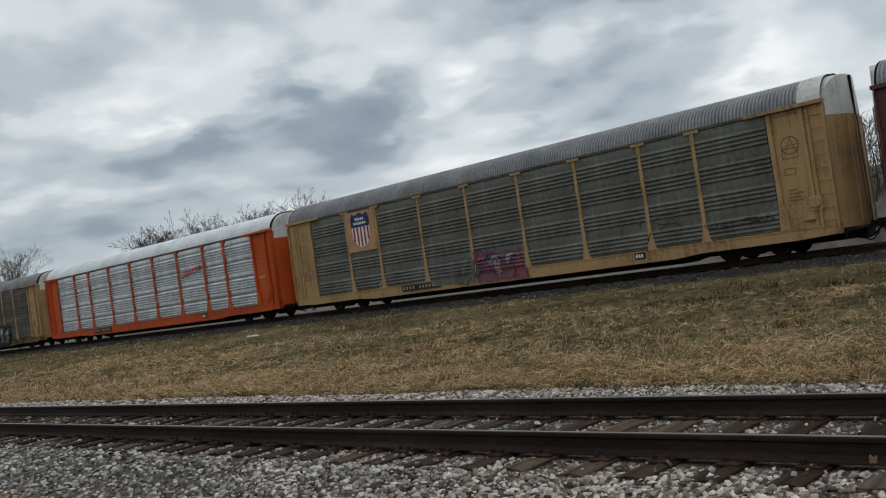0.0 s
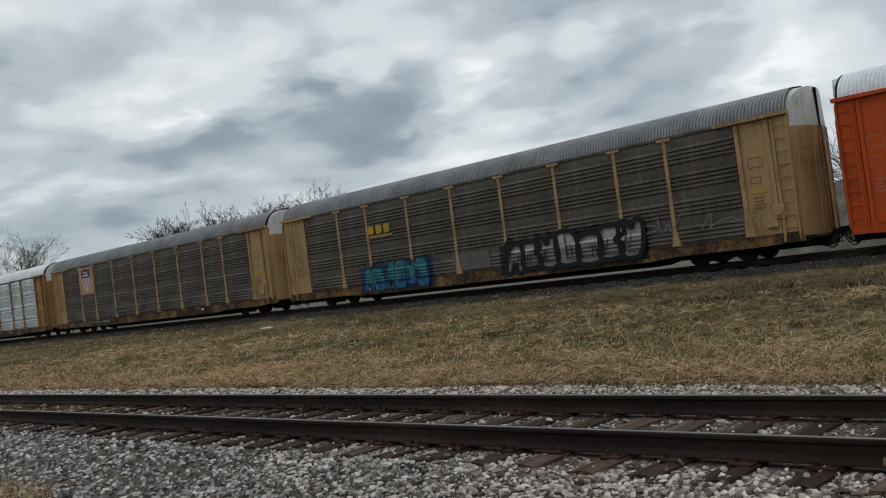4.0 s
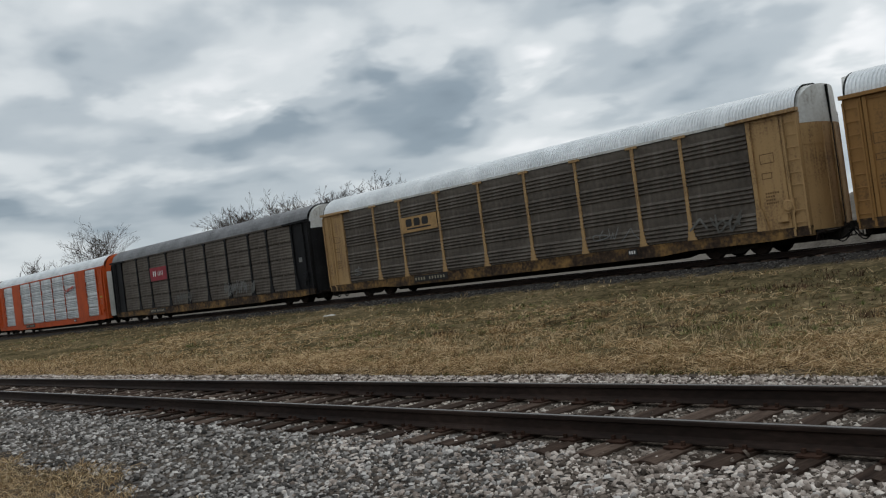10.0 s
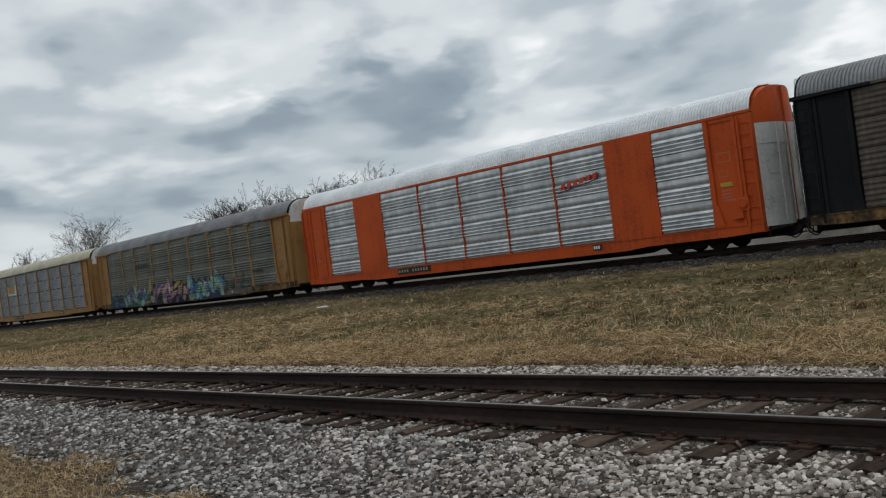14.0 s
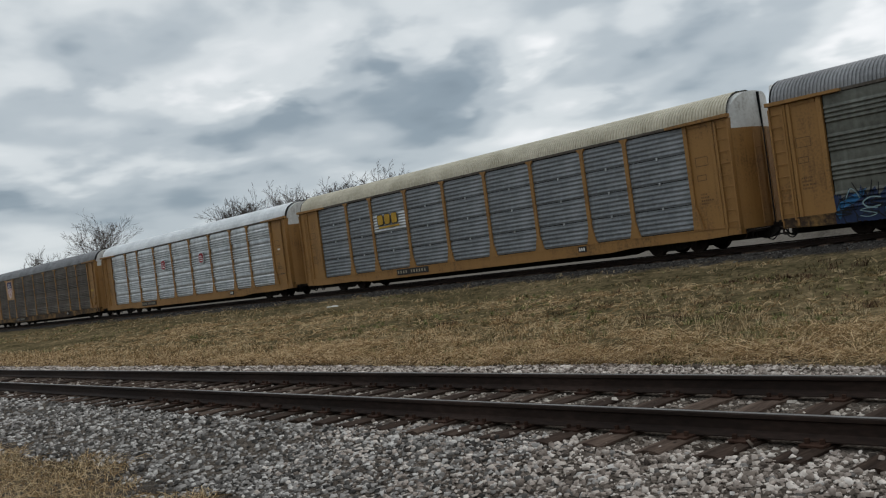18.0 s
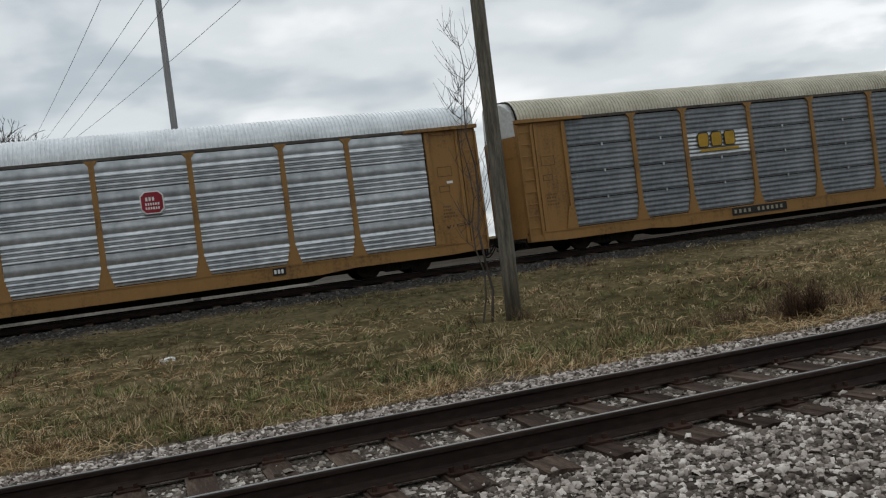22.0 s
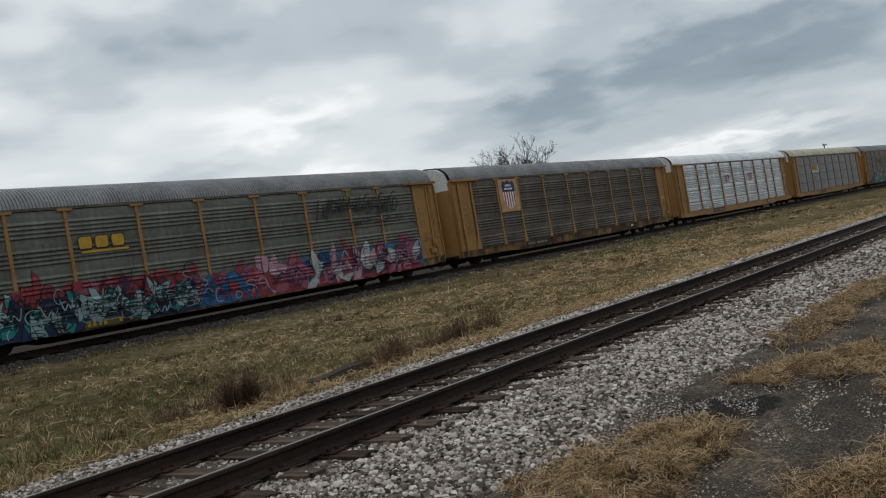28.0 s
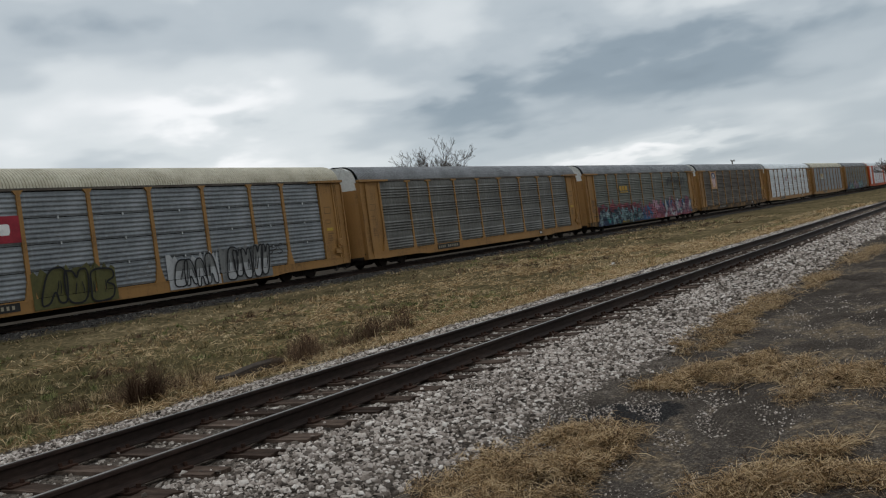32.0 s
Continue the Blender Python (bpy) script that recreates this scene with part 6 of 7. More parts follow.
def build_grass():
    rng = np.random.default_rng(21)
    # meadow between the tracks
    parts_ = [spread(rng, 120000, -24, 24, 10.0, 15.5, 20, 0.075), spread(rng, 95000, -45, 45, 13, 21, 20, 0.09), spread(rng, 80000, -75, 85, 17, 26.9, 16, 0.14), spread(rng, 30000, -75, -24, 10, 14), spread(rng, 36000, 24, 90, 10, 14)]
    x, y = np.concatenate([p[0] for p in parts_]), np.concatenate([p[1] for p in parts_])
    dist = np.hypot(x, y)
    lush = patch_noise(x, y * 1.6, 2.6, 31) + 0.6 * patch_noise(x, y, 0.9, 32)
    keep = rng.random(len(x)) < np.clip(0.62 + 0.45 * lush + 1.05 * patch_noise(x, y * 1.5, 0.42, 54), 0.06, 1.0)
    x, y, dist, lush = x[keep], y[keep], dist[keep], lush[keep]
    edge = np.clip(1 - (y - 10.0) / 2.2, 0, 1)
    h = (0.07 + 0.07 * rng.random(len(x)) + 0.05 * np.clip(lush, 0, 1)) * (1 + 0.8 * edge) * np.clip(0.98 + 1.3 * patch_noise(x, y * 1.3, 0.5, 55), 0.3, 2.1)
    w = 0.006 + 0.0006 * dist
    z = ground_height(x, y) - 0.01
    green = (patch_noise(x, y * 1.4, 3.2, 33) + 0.75 * patch_noise(x, y * 1.5, 0.8, 34) > 0.72 - 0.5 * np.exp(-((x + 1) / 7.5) ** 2)) & (rng.random(len(x)) < 0.85)
    dry = 0.52 + 0.16 * np.exp(-((x + 4) / 8) ** 2 - ((y - 12.5) / 2.5) ** 2) - 0.3 * np.exp(-((x - 9) / 8) ** 2) + 0.35 * np.clip((-x - 7) / 9, 0, 1)
    straw = ~green & ((edge > 0.25) & (rng.random(len(x)) < 0.75) | (0.5 + 0.95 * patch_noise(x, y * 1.5, 0.5, 57) + 0.14 * rng.normal(0, 1, len(x)) < dry + 0.35 * patch_noise(x, y * 1.5, 1.8, 47)))
    brown = ~green & ~straw & (y > 14) & (patch_noise(x, y * 2.0, 2.4, 50) > 0.02) & (x > -18)
    brown |= (heath(x, y) > 0.55) & (rng.random(len(x)) < 0.85)
    green, straw = green & ~brown, straw & ~brown
    olive_weight = np.exp(-((x - 8.5) / 7.5) ** 2 - ((y - 14.5) / 5.0) ** 2) + 0.25 * patch_noise(x, y, 1.2, 52)
    olive_weight = olive_weight + 0.8 * np.exp(-((x - 1.0) / 12) ** 2 - ((y - 22.5) / 3.2) ** 2)
    olive_zone = (y > 11.0) & (0.5 + 0.85 * patch_noise(x, y * 1.6, 0.55, 80) + 0.14 * rng.normal(0, 1, len(x)) < 1.1 * olive_weight)
    green, straw, brown = green & ~olive_zone, straw & ~olive_zone, brown & ~olive_zone
    rest = ~green & ~straw & ~brown & ~olive_zone
    for nm, lab, m_, mt, le, sd in (("meadow_grass", "short matted winter grass between the tracks", rest, "grass", 1.38, 41), ("green_grass", "patches of still green grass in the meadow", green, "green", 1.2, 42), ("straw_grass", "pale dry straw-coloured grass blades", straw, "straw", 1.35, 43), ("brown_weeds", "low brown dead weeds among the grass", brown, "weed", 1.0, 51), ("olive_grass", "short dark olive-brown grass round the pole", olive_zone, "olive", 1.3, 53)):
        blades(nm, lab, x[m_], y[m_], z[m_], h[m_] * 0.9, w[m_], le, M[mt], sd, wild=1.3, low=0.8)
    # long pale strands lying over the shorter grass
    x, y = spread(rng, 60000, -40, 45, 10.2, 20, 18, 0.15)
    ok = rng.random(len(x)) < (0.45 + 0.7 * patch_noise(x, y * 1.5, 1.4, 48)) * (1 - 0.75 * np.exp(-((x - 8.5) / 7) ** 2) * (y > 11)) * (heath(x, y) < 0.5)
    x, y = x[ok], y[ok]
    lying("straw_strands", "long pale dead strands lying over the meadow", x, y, ground_height(x, y) + 0.035, 0.12 + 0.26 * rng.random(len(x)), 0.005 + 0.0004 * np.hypot(x, y), 0.06, M["straw"], 49)
    # separate tufts that stand out of the mat
    k = 2300
    cx, cy = rng.uniform(-22, 24, k), 10.3 + 11.0 * rng.random(k) ** 1.4
    kind = patch_noise(cx, cy, 2.3, 61) + 0.5 * rng.normal(0, 1, k)
    for q, mt, lab, sd in ((kind < -0.25, "green", "coarse green tufts in the winter grass", 62), ((kind >= -0.25) & (kind < 0.3), "olive", "dull olive tufts in the winter grass", 63), (kind >= 0.3, "grass", "pale tufts in the winter grass", 64)):
        tufts("grass_tufts", lab, cx[q], cy[q], 32, 0.07, 0.17, M[mt], sd)
    k = 330
    cx, cy = rng.normal(-3.0, 6.0, k), 11.3 + 4.4 * rng.random(k) ** 1.2
    kind = patch_noise(cx, cy, 1.2, 66) + 0.4 * rng.normal(0, 1, k)
    for q, mt, lab, sd in ((kind < -0.3, "green", "tall green tufts beside the ballast", 67), (kind >= -0.3, "grass", "tall pale tufts beside the ballast", 68)):
        tufts("tall_tufts", lab, cx[q], cy[q], 30, 0.13, 0.31, M[mt], sd)
    # greener tufts where the straw thins out
    k = 260
    cx, cy = rng.uniform(-1.5, 7.0, k), 10.2 + 2.2 * rng.random(k)
    kind = patch_noise(cx, cy, 0.8, 77) + 0.3 * rng.normal(0, 1, k)
    for q, mt, sd in ((kind < 0.05, "green", 78), (kind >= 0.05, "olive", 79)):
        tufts("grass_tufts", "dull green tufts among thin straw beside the ballast", cx[q], cy[q], 36, 0.08, 0.22, M[mt], sd)
    # flattened straw in front of the meadow
    x, y = spread(rng, 21000, -20, -1.0, 10.1, 12.6, 18, 0.16)
    ok = rng.random(len(x)) < np.clip(0.75 + 0.9 * patch_noise(x, y * 1.6, 0.9, 75) - 0.3 * (y - 10.6) - 0.3 * np.clip(x + 5, 0, 4), 0, 1)
    x, y = x[ok], y[ok]
    lying("straw_strands", "flattened pale straw at the edge of the meadow", x, y, ground_height(x, y) + 0.04 + 0.10 * rng.random(len(x)), 0.12 + 0.24 * rng.random(len(x)), 0.005 + 0.0004 * np.hypot(x, y), 0.07, M["straw"], 76)
    # fringe of long dry grass along the far side of the near ballast
    x, y = spread(rng, 52000, -50, 60, 9.75, 11.3)
    y = 9.75 + (y - 9.75) * (0.75 + 0.35 * patch_noise(x, x * 0, 2.2, 35)) + 0.25 * patch_noise(x, y * 0, 1.3, 6)
    keep = rng.random(len(x)) < np.clip(0.65 + 0.6 * patch_noise(x, y, 0.7, 36) - 0.42 * np.exp(-((x - 3.0) / 4.0) ** 4), 0.08, 1)
    x, y = x[keep], y[keep]
    low = rng.random(len(x)) < 0.62
    rust = low & (x < -2.0) & (rng.random(len(x)) < 0.6)
    lying("straw_fringe", "brown dead stalks matted along the edge of the ballast", x[rust], y[rust], ground_height(x[rust], y[rust]) + 0.03 + 0.05 * rng.random(rust.sum()), 0.12 + 0.22 * rng.random(rust.sum()), 0.005 + 0.0004 * np.hypot(x[rust], y[rust]), 0.08, M["dead"], 65)
    lying("straw_fringe", "long dry straw matted along the edge of the ballast", x[low], y[low], ground_height(x[low], y[low]) + 0.02 + 0.05 * rng.random(low.sum()), 0.12 + 0.24 * rng.random(low.sum()), 0.004 + 0.0004 * np.hypot(x[low], y[low]), 0.07, M["straw"], 44)
    x, y = x[~low], y[~low]
    blades("straw_fringe", "long dry grass along the edge of the ballast", x, y, ground_height(x, y) - 0.01, 0.10 + 0.13 * rng.random(len(x)), 0.005 + 0.0004 * np.hypot(x, y), 1.15, M["grass"], 44)
    x, y = spread(rng, 26000, -46, -4.5, 10.1, 13.0, 16, 0.12)
    ok = rng.random(len(x)) < np.clip(0.7 + 0.6 * patch_noise(x, y, 1.1, 73) - 0.25 * (y - 11.0), 0.05, 1)
    x, y = x[ok], y[ok]
    brown = rng.random(len(x)) < 0.15
    for q, mt in ((brown, "dead"), (~brown, "straw")):
        blades("straw_stand", "standing brown and straw-coloured grass beside the ballast", x[q], y[q], ground_height(x[q], y[q]) - 0.01, 0.13 + 0.15 * rng.random(q.sum()), 0.005 + 0.0004 * np.hypot(x[q], y[q]), 1.0, M[mt], 74, wild=1.8)
    # dry clumps on the camera's side: centre, half size, blades
    for cx, cy, rx, ry, n in ((6.35, 3.2, 1.0, 0.72, 21000), (4.85, 3.25, 0.8, 0.42, 9000), (5.6, 3.45, 0.7, 0.45, 8000), (5.3, 2.8, 0.5, 0.25, 3500), (9.4, 3.2, 0.75, 0.42, 6000), (9.9, 2.45, 1.1, 0.6, 14000), (9.3, 1.6, 1.1, 0.6, 12000), (6.35, 1.2, 0.85, 0.5, 11000), (5.7, 1.75, 0.5, 0.3, 3500), (12.7, 3.65, 1.7, 0.42, 10000), (15.6, 3.7, 2.0, 0.38, 9000), (19.5, 3.45, 2.2, 0.4, 5000), (26, 3.4, 4.0, 0.5, 5000)):
        r, a = np.sqrt(rng.random(n)) * rng.uniform(0.75, 1.1, n), rng.uniform(0, 2 * np.pi, n)
        x, y = cx + rx * r * np.cos(a), cy + ry * r * np.sin(a)
        ok = patch_noise(x, y, 0.26, 37) + 0.7 * patch_noise(x, y, 0.11, 39) + 0.5 * rng.random(n) > 0.3 + 0.9 * (r - 0.6)
        x, y = x[ok], y[ok]
        pale = rng.random(len(x)) < 0.42
        heap = 0.13 * np.clip(patch_noise(x, y, 0.13, 40) + 0.45, 0, 1)
        for q, mt, hh in ((pale, "straw", 0.24), (~pale, "dead", 0.18)):
            m_ = q.sum()
            lying("straw_clump", "matted clump of dead brown grass on the verge", x[q], y[q], ground_height(x[q], y[q]) + heap[q] * np.sqrt(rng.random(m_)), 0.05 + hh * rng.random(m_) ** 1.5, 0.0035 + 0.003 * rng.random(m_), 0.05, M[mt], 45)
        q = rng.random(len(x)) < 0.09
        blades("straw_stalks", "loose straw stalks that stand out of the dead grass", x[q], y[q], ground_height(x[q], y[q]) + 0.02, 0.07 + 0.13 * rng.random(q.sum()), 0.003 + 0.002 * rng.random(q.sum()), 1.15, M["straw"], 58, wild=2.6)
    x, y = spread(rng, 30000, -22, -7.0, 1.2, 4.0)
    ok = (y < near_edge(x) + 0.12 - 0.25 * np.clip((x + 10) / 3.5, 0, 3)) & (rng.random(len(x)) < 0.8 + 0.4 * patch_noise(x, y, 0.5, 38))
    x, y = x[ok], y[ok]
    up = rng.random(len(x)) < 0.4
    lying("verge_straw", "long dry straw matted on the verge beside the ballast", x[~up], y[~up], ground_height(x[~up], y[~up]) + 0.06 * rng.random((~up).sum()), 0.08 + 0.22 * rng.random((~up).sum()), 0.005 + 0.003 * rng.random((~up).sum()), 0.07, M["straw"], 46)
    blades("verge_grass", "dull winter grass on the verge beside the ballast", x[up], y[up], ground_height(x[up], y[up]) - 0.01, 0.08 + 0.12 * rng.random(up.sum()), 0.005 + 0.003 * rng.random(up.sum()), 0.9, M["grass"], 47, wild=1.8)


def weed_clump(x, y, r, h, n, mt, label, seed):
    """Stiff stems in a few bunches, each fanning its own way, with short side shoots."""
    rng = np.random.default_rng(seed)
    k = 8
    bx, by, bh = x + r * rng.normal(0, 0.8, k), y + 0.5 * r * rng.normal(0, 0.6, k), h * rng.uniform(0.4, 1.0, k)
    w = rng.integers(0, k, n)
    px, py = bx[w] + 0.22 * r * rng.normal(0, 0.5, n), by[w] + 0.2 * r * rng.normal(0, 0.5, n)
    hh = bh[w] * rng.uniform(0.4, 1.2, n)
    shoot = rng.random(n) < 0.5
    z = ground_height(px, py) - 0.02 + np.where(shoot, hh * rng.uniform(0.2, 0.7, n), 0.0)
    return blades("weed_clump", label, px, py, z, np.where(shoot, hh * 0.35, hh), 0.003 + 0.0025 * rng.random(n), 0.8, M[mt], seed, "weeds", 2.6)


def build_weeds():
    for k, (x, y, r, h, n, mt) in enumerate(((8.68, 10.74, 0.2, 0.98, 2600, "weed"), (9.3, 11.0, 0.5, 0.5, 900, "weed"), (10.4, 11.2, 0.6, 0.42, 900, "dead"), (15.4, 11.2, 0.5, 0.75, 1000, "weed"), (8.2, 11.5, 0.7, 0.45, 900, "weed"), (7.4, 11.7, 0.8, 0.4, 700, "dead"), (9.7, 11.6, 0.8, 0.45, 900, "dead"), (11.5, 10.75, 0.55, 0.65, 1000, "weed"), (12.3, 11.0, 0.6, 0.76, 1500, "weed"), (13.9, 10.8, 0.6, 0.7, 1400, "weed"), (13.1, 11.3, 0.6, 0.6, 1000, "dead"), (14.9, 11.5, 0.6, 0.42, 350, "weed"),
                                             (19.4, 13.2, 0.6, 0.45, 500, "weed"), (32, 12.5, 0.8, 0.4, 500, "weed"), (69, 17.0, 1.6, 0.5, 600, "weed"), (6.3, 16.0, 0.7, 0.42, 500, "weed"), (7.0, 15.9, 0.5, 0.4, 400, "dead"), (-4.85, 11.0, 0.4, 0.42, 900, "olive"), (-6.4, 11.9, 0.5, 0.3, 500, "green"), (-1.6, 10.7, 0.4, 0.38, 420, "weed"), (0.8, 10.7, 0.5, 0.34, 500, "weed"), (-0.4, 10.9, 0.4, 0.36, 360, "green"), (2.2, 10.9, 0.5, 0.32, 360, "dead"))):
        weed_clump(x, y, r, h, n, mt, "loose tuft of dry brown weeds in the grass" if mt in ("weed", "dead") else "tuft of coarse grass beside the ballast", 60 + k)


build_ballast()
build_grass()
build_weeds()


# ---- litter ----
def rough_slab(name, label, category, x, y, z, lx, ly, lz, rz, mt, seed):
    rng = random.Random(seed)
    s = Shape()
    rings = []
    for k in range(6):
        u = -lx + 2 * lx * k / 5
        w = ly * (0.6 + 0.5 * rng.random()) * (0.5 if k in (0, 5) else 1)
        hgt = lz * (0.7 + 0.6 * rng.random())
        rings.append([(u, -w, 0), (u, w, 0), (u + 0.05 * lx, w * 0.8, hgt), (u, 0, hgt * 1.25), (u - 0.03 * lx, -w * 0.8, hgt)])
    s.loft([list(reversed(r)) for r in rings])
    ob = new(name, s.mesh(name, M[mt]))
    ob.matrix_basis = pose(x, y, z, 0, 0, rz)
    return tagged(ob, label, category)


def gz(x, y):
    return float(ground_height(np.array([x]), np.array([y]))[0])


for nm, lab, cat, x, y, lx, ly, lz, rz, mt in (
        ("litter_sheet", "crumpled white plastic litter lying in the grass", "litter", -33.2, 22.9, 0.30, 0.10, 0.06, 20, "plastic"),
        ("litter_sheet", "crumpled white plastic litter lying in the grass", "litter", 0.1, 17.9, 0.16, 0.10, 0.07, 30, "plastic"),
        ("litter_sheet", "small white litter beside brown weeds", "litter", 11.9, 11.3, 0.22, 0.10, 0.07, 10, "plastic"),
        ("litter_sheet", "white scrap of litter in straw", "litter", 31.8, 12.6, 0.14, 0.10, 0.10, 0, "plastic"),
        ("rotten_log", "dark rotten log lying beside the ballast", "log", 10.8, 10.7, 0.85, 0.13, 0.17, 4, "log"),
        ("wood_splinter", "pale splintered piece of wood on the asphalt", "wood piece", 6.25, 2.35, 0.11, 0.028, 0.022, -35, "wood"),
        ("wood_splinter", "pale splintered piece of wood on the asphalt", "wood piece", 4.9, 2.65, 0.09, 0.03, 0.02, 15, "wood")):
    rough_slab(nm, lab, cat, x, y, gz(x, y) - 0.012, lx, ly, lz, rz, mt, 7)

rough_slab("dry_leaf", "curled dry leaf lodged on the foot of the near rail", "leaf", -2.14, 5.99, -0.166, 0.024, 0.015, 0.040, 15, "dead", 9)


# ---- bare trees ----
def bare_tree(label, x, y, height, spread_, seed, trunk_r=0.22, depth=5, fork=0.25, upright=0.35, n_main=6, twig=0.012):
    """Trunk, limbs and a crown of twigs, grown by forking."""
    rng = random.Random(seed)
    t = thing("bare_tree", label, "tree", group="bare trees behind the line", at=pose(x, y, gz(x, y) - 0.05))
    trunk, limbs, crown = Shape(), Shape(), Shape()

    def bend(d, k):
        return (d + Vector((rng.uniform(-k, k), rng.uniform(-k, k), rng.uniform(-k, k) * 0.6))).normalized()

    def grow(p, d, length, r, lev):
        pts, q, dd = [p], p.copy(), d.copy()
        n = 3 if lev < 3 else 2 if lev < 4 else 1
        for i in range(n):
            dd = bend(dd, 0.14)
            dd.z += 0.03 * upright
            dd.normalize()
            q = q + dd * (length / n)
            pts.append(q.copy())
        radii = [r * (1 - 0.45 * i / n) for i in range(n + 1)]
        if lev <= 1:
            limbs.tube(pts, radii, 5)
        else:
            crown.tube(pts, radii, 3, lev < 4)
        if lev >= depth:
            return
        kids = 3 if lev < 2 else rng.choice((2, 3, 3)) if lev < 4 else 2
        for _ in range(kids):
            k = rng.uniform(0.45, 1.0)
            at = pts[0].lerp(pts[-1], k) if rng.random() < 0.35 else pts[rng.randrange(1, len(pts))]
            nd = bend(dd, 0.45 + 0.5 * (1 - upright))
            nd.z = nd.z * (1 - upright) + upright * abs(nd.z) + 0.05
            grow(at.copy(), nd.normalized(), length * rng.uniform(0.55, 0.82), max(r * rng.uniform(0.42, 0.6), twig), lev + 1)

    h0 = height * fork
    pts = [Vector((0.05 * math.sin(k), 0.04 * math.cos(2 * k), h0 * k / 3)) for k in range(4)]
    trunk.tube(pts, [trunk_r * (1.25, 1.0, 0.93, 0.88)[k] for k in range(4)], 8)
    for k in range(n_main):
        a = 2 * math.pi * (k + rng.uniform(-0.3, 0.3)) / n_main
        tilt = rng.uniform(0.25, 1.0) * spread_
        d = Vector((math.cos(a) * tilt, math.sin(a) * tilt, 1.0)).normalized()
        grow(pts[-1] - Vector((0, 0, rng.uniform(0, 0.25) * h0)), d, height * (1 - fork) * rng.uniform(0.35, 0.42), trunk_r * rng.uniform(0.4, 0.62), 0)
    part("trunk", trunk.mesh("trunk"), M["bark"], t)
    tagged(part("limb_structure", limbs.mesh("limb_structure"), M["bark"], t), kind="stuff")
    tagged(part("crown", crown.mesh("crown"), M["bark"], t, "crown of fine bare twigs"), kind="stuff")
    return t


def build_trees():
    lab = "leafless winter tree with a wide crown of fine twigs"
    for k, (az, dist, top, sp, r, dep, fork, nm, tw) in enumerate((
            (-68.4, 118, 5.5, 0.6, 0.18, 6, 0.36, 7, 0.013), (-60.4, 112, 5.8, 1.0, 0.2, 6, 0.42, 10, 0.018), (-58.5, 114, 6.0, 0.9, 0.18, 6, 0.42, 10, 0.018), (-56.4, 120, 5.9, 0.7, 0.16, 6, 0.45, 8, 0.016),
            (-53.4, 122, 6.3, 0.9, 0.22, 6, 0.45, 10, 0.02), (-51.3, 124, 6.6, 0.9, 0.22, 6, 0.45, 10, 0.02),
            (-72.0, 140, 4.0, 0.8, 0.2, 4, 0.3, 6, 0.02), (-9.9, 74, 10.3, 0.6, 0.18, 6, 0.42, 11, 0.018), (-7.6, 76, 10.2, 0.6, 0.16, 6, 0.42, 11, 0.018), (58.2, 118, 6.7, 0.75, 0.26, 6, 0.5, 10, 0.02), (63.0, 150, 4.7, 0.8, 0.2, 5, 0.35, 6, 0.02), (84.6, 170, 1.7, 0.8, 0.2, 5, 0.35, 6, 0.02),
            (-17.6, 48, 6.6, 0.8, 0.14, 5, 0.12, 8, 0.014), (-14.0, 50, 5.2, 0.8, 0.12, 4, 0.1, 7, 0.014), (-4.0, 62, 4.4, 0.9, 0.1, 5, 0.3, 12, 0.02), (-5.6, 60, 3.9, 0.9, 0.1, 5, 0.3, 12, 0.02), (-1.5, 61, 4.6, 0.8, 0.12, 4, 0.3, 8, 0.014), (3.5, 61, 4.8, 0.8, 0.12, 4, 0.3, 7, 0.014))):
        a = radians(az)
        h = 1.4 + dist * math.tan(radians(top))
        bare_tree(lab, dist * math.sin(a), dist * math.cos(a), h, sp, 100 + k, r, dep, fork, 0.85 if top > 9 else 0.4, nm, tw)


build_trees()


def earth_bank():
    """A bare bank of earth behind the main line, seen between the wagons."""
    xs, ys = np.linspace(-26, 8, 70), np.linspace(43, 57, 30)
    X, Y = np.meshgrid(xs, ys)
    body = np.clip(1 - ((X + 9) / 17.0) ** 4, 0, 1) * np.clip(1 - np.abs((Y - 50) / 7.0) ** 1.6, 0, 1)
    Z = -0.15 + 4.1 * body * (1 + 0.10 * patch_noise(X, Y, 2.4, 71)) + 0.12 * body * patch_noise(X, Y, 0.7, 72)
    idx = np.arange(X.size).reshape(X.shape)
    f = np.stack([idx[:-1, :-1], idx[:-1, 1:], idx[1:, 1:], idx[1:, :-1]], -1).reshape(-1, 4)
    ob = new("earth_bank", mesh_from_arrays("earth_bank", np.stack([X, Y, Z], -1).reshape(-1, 3), f, M["bank"], True))
    return tagged(ob, "grey-brown bank of bare earth behind the main line", "earth bank", kind="structure")


earth_bank()


def backdrop():
    """Unseen dark strip on the side away from the tracks, added to darken reflections."""
    rng = np.random.default_rng(81)
    xs = np.linspace(-260, 260, 261)
    top = 8.5 + 1.2 * patch_noise(xs, xs * 0, 9.0, 82) + rng.uniform(-0.5, 0.5, len(xs))
    v = np.concatenate([np.stack([xs, np.full_like(xs, y) - 0.0006 * xs ** 2, z], -1) for y, z in ((-34.0, np.full_like(xs, -0.6)), (-35.0, top), (-37.0, np.full_like(xs, -0.6)))])
    n = len(xs)
    i = np.arange(n - 1)
    f = np.concatenate([np.stack([i + 1, i, i + n, i + n + 1], -1), np.stack([i + n + 1, i + n, i + 2 * n, i + 2 * n + 1], -1)])
    ob = new("backdrop", mesh_from_arrays("backdrop", v, f, M["bark"]))
    return tagged(ob, "plain dark unseen strip added behind the camera to darken reflections", "woods", kind="structure")


backdrop()


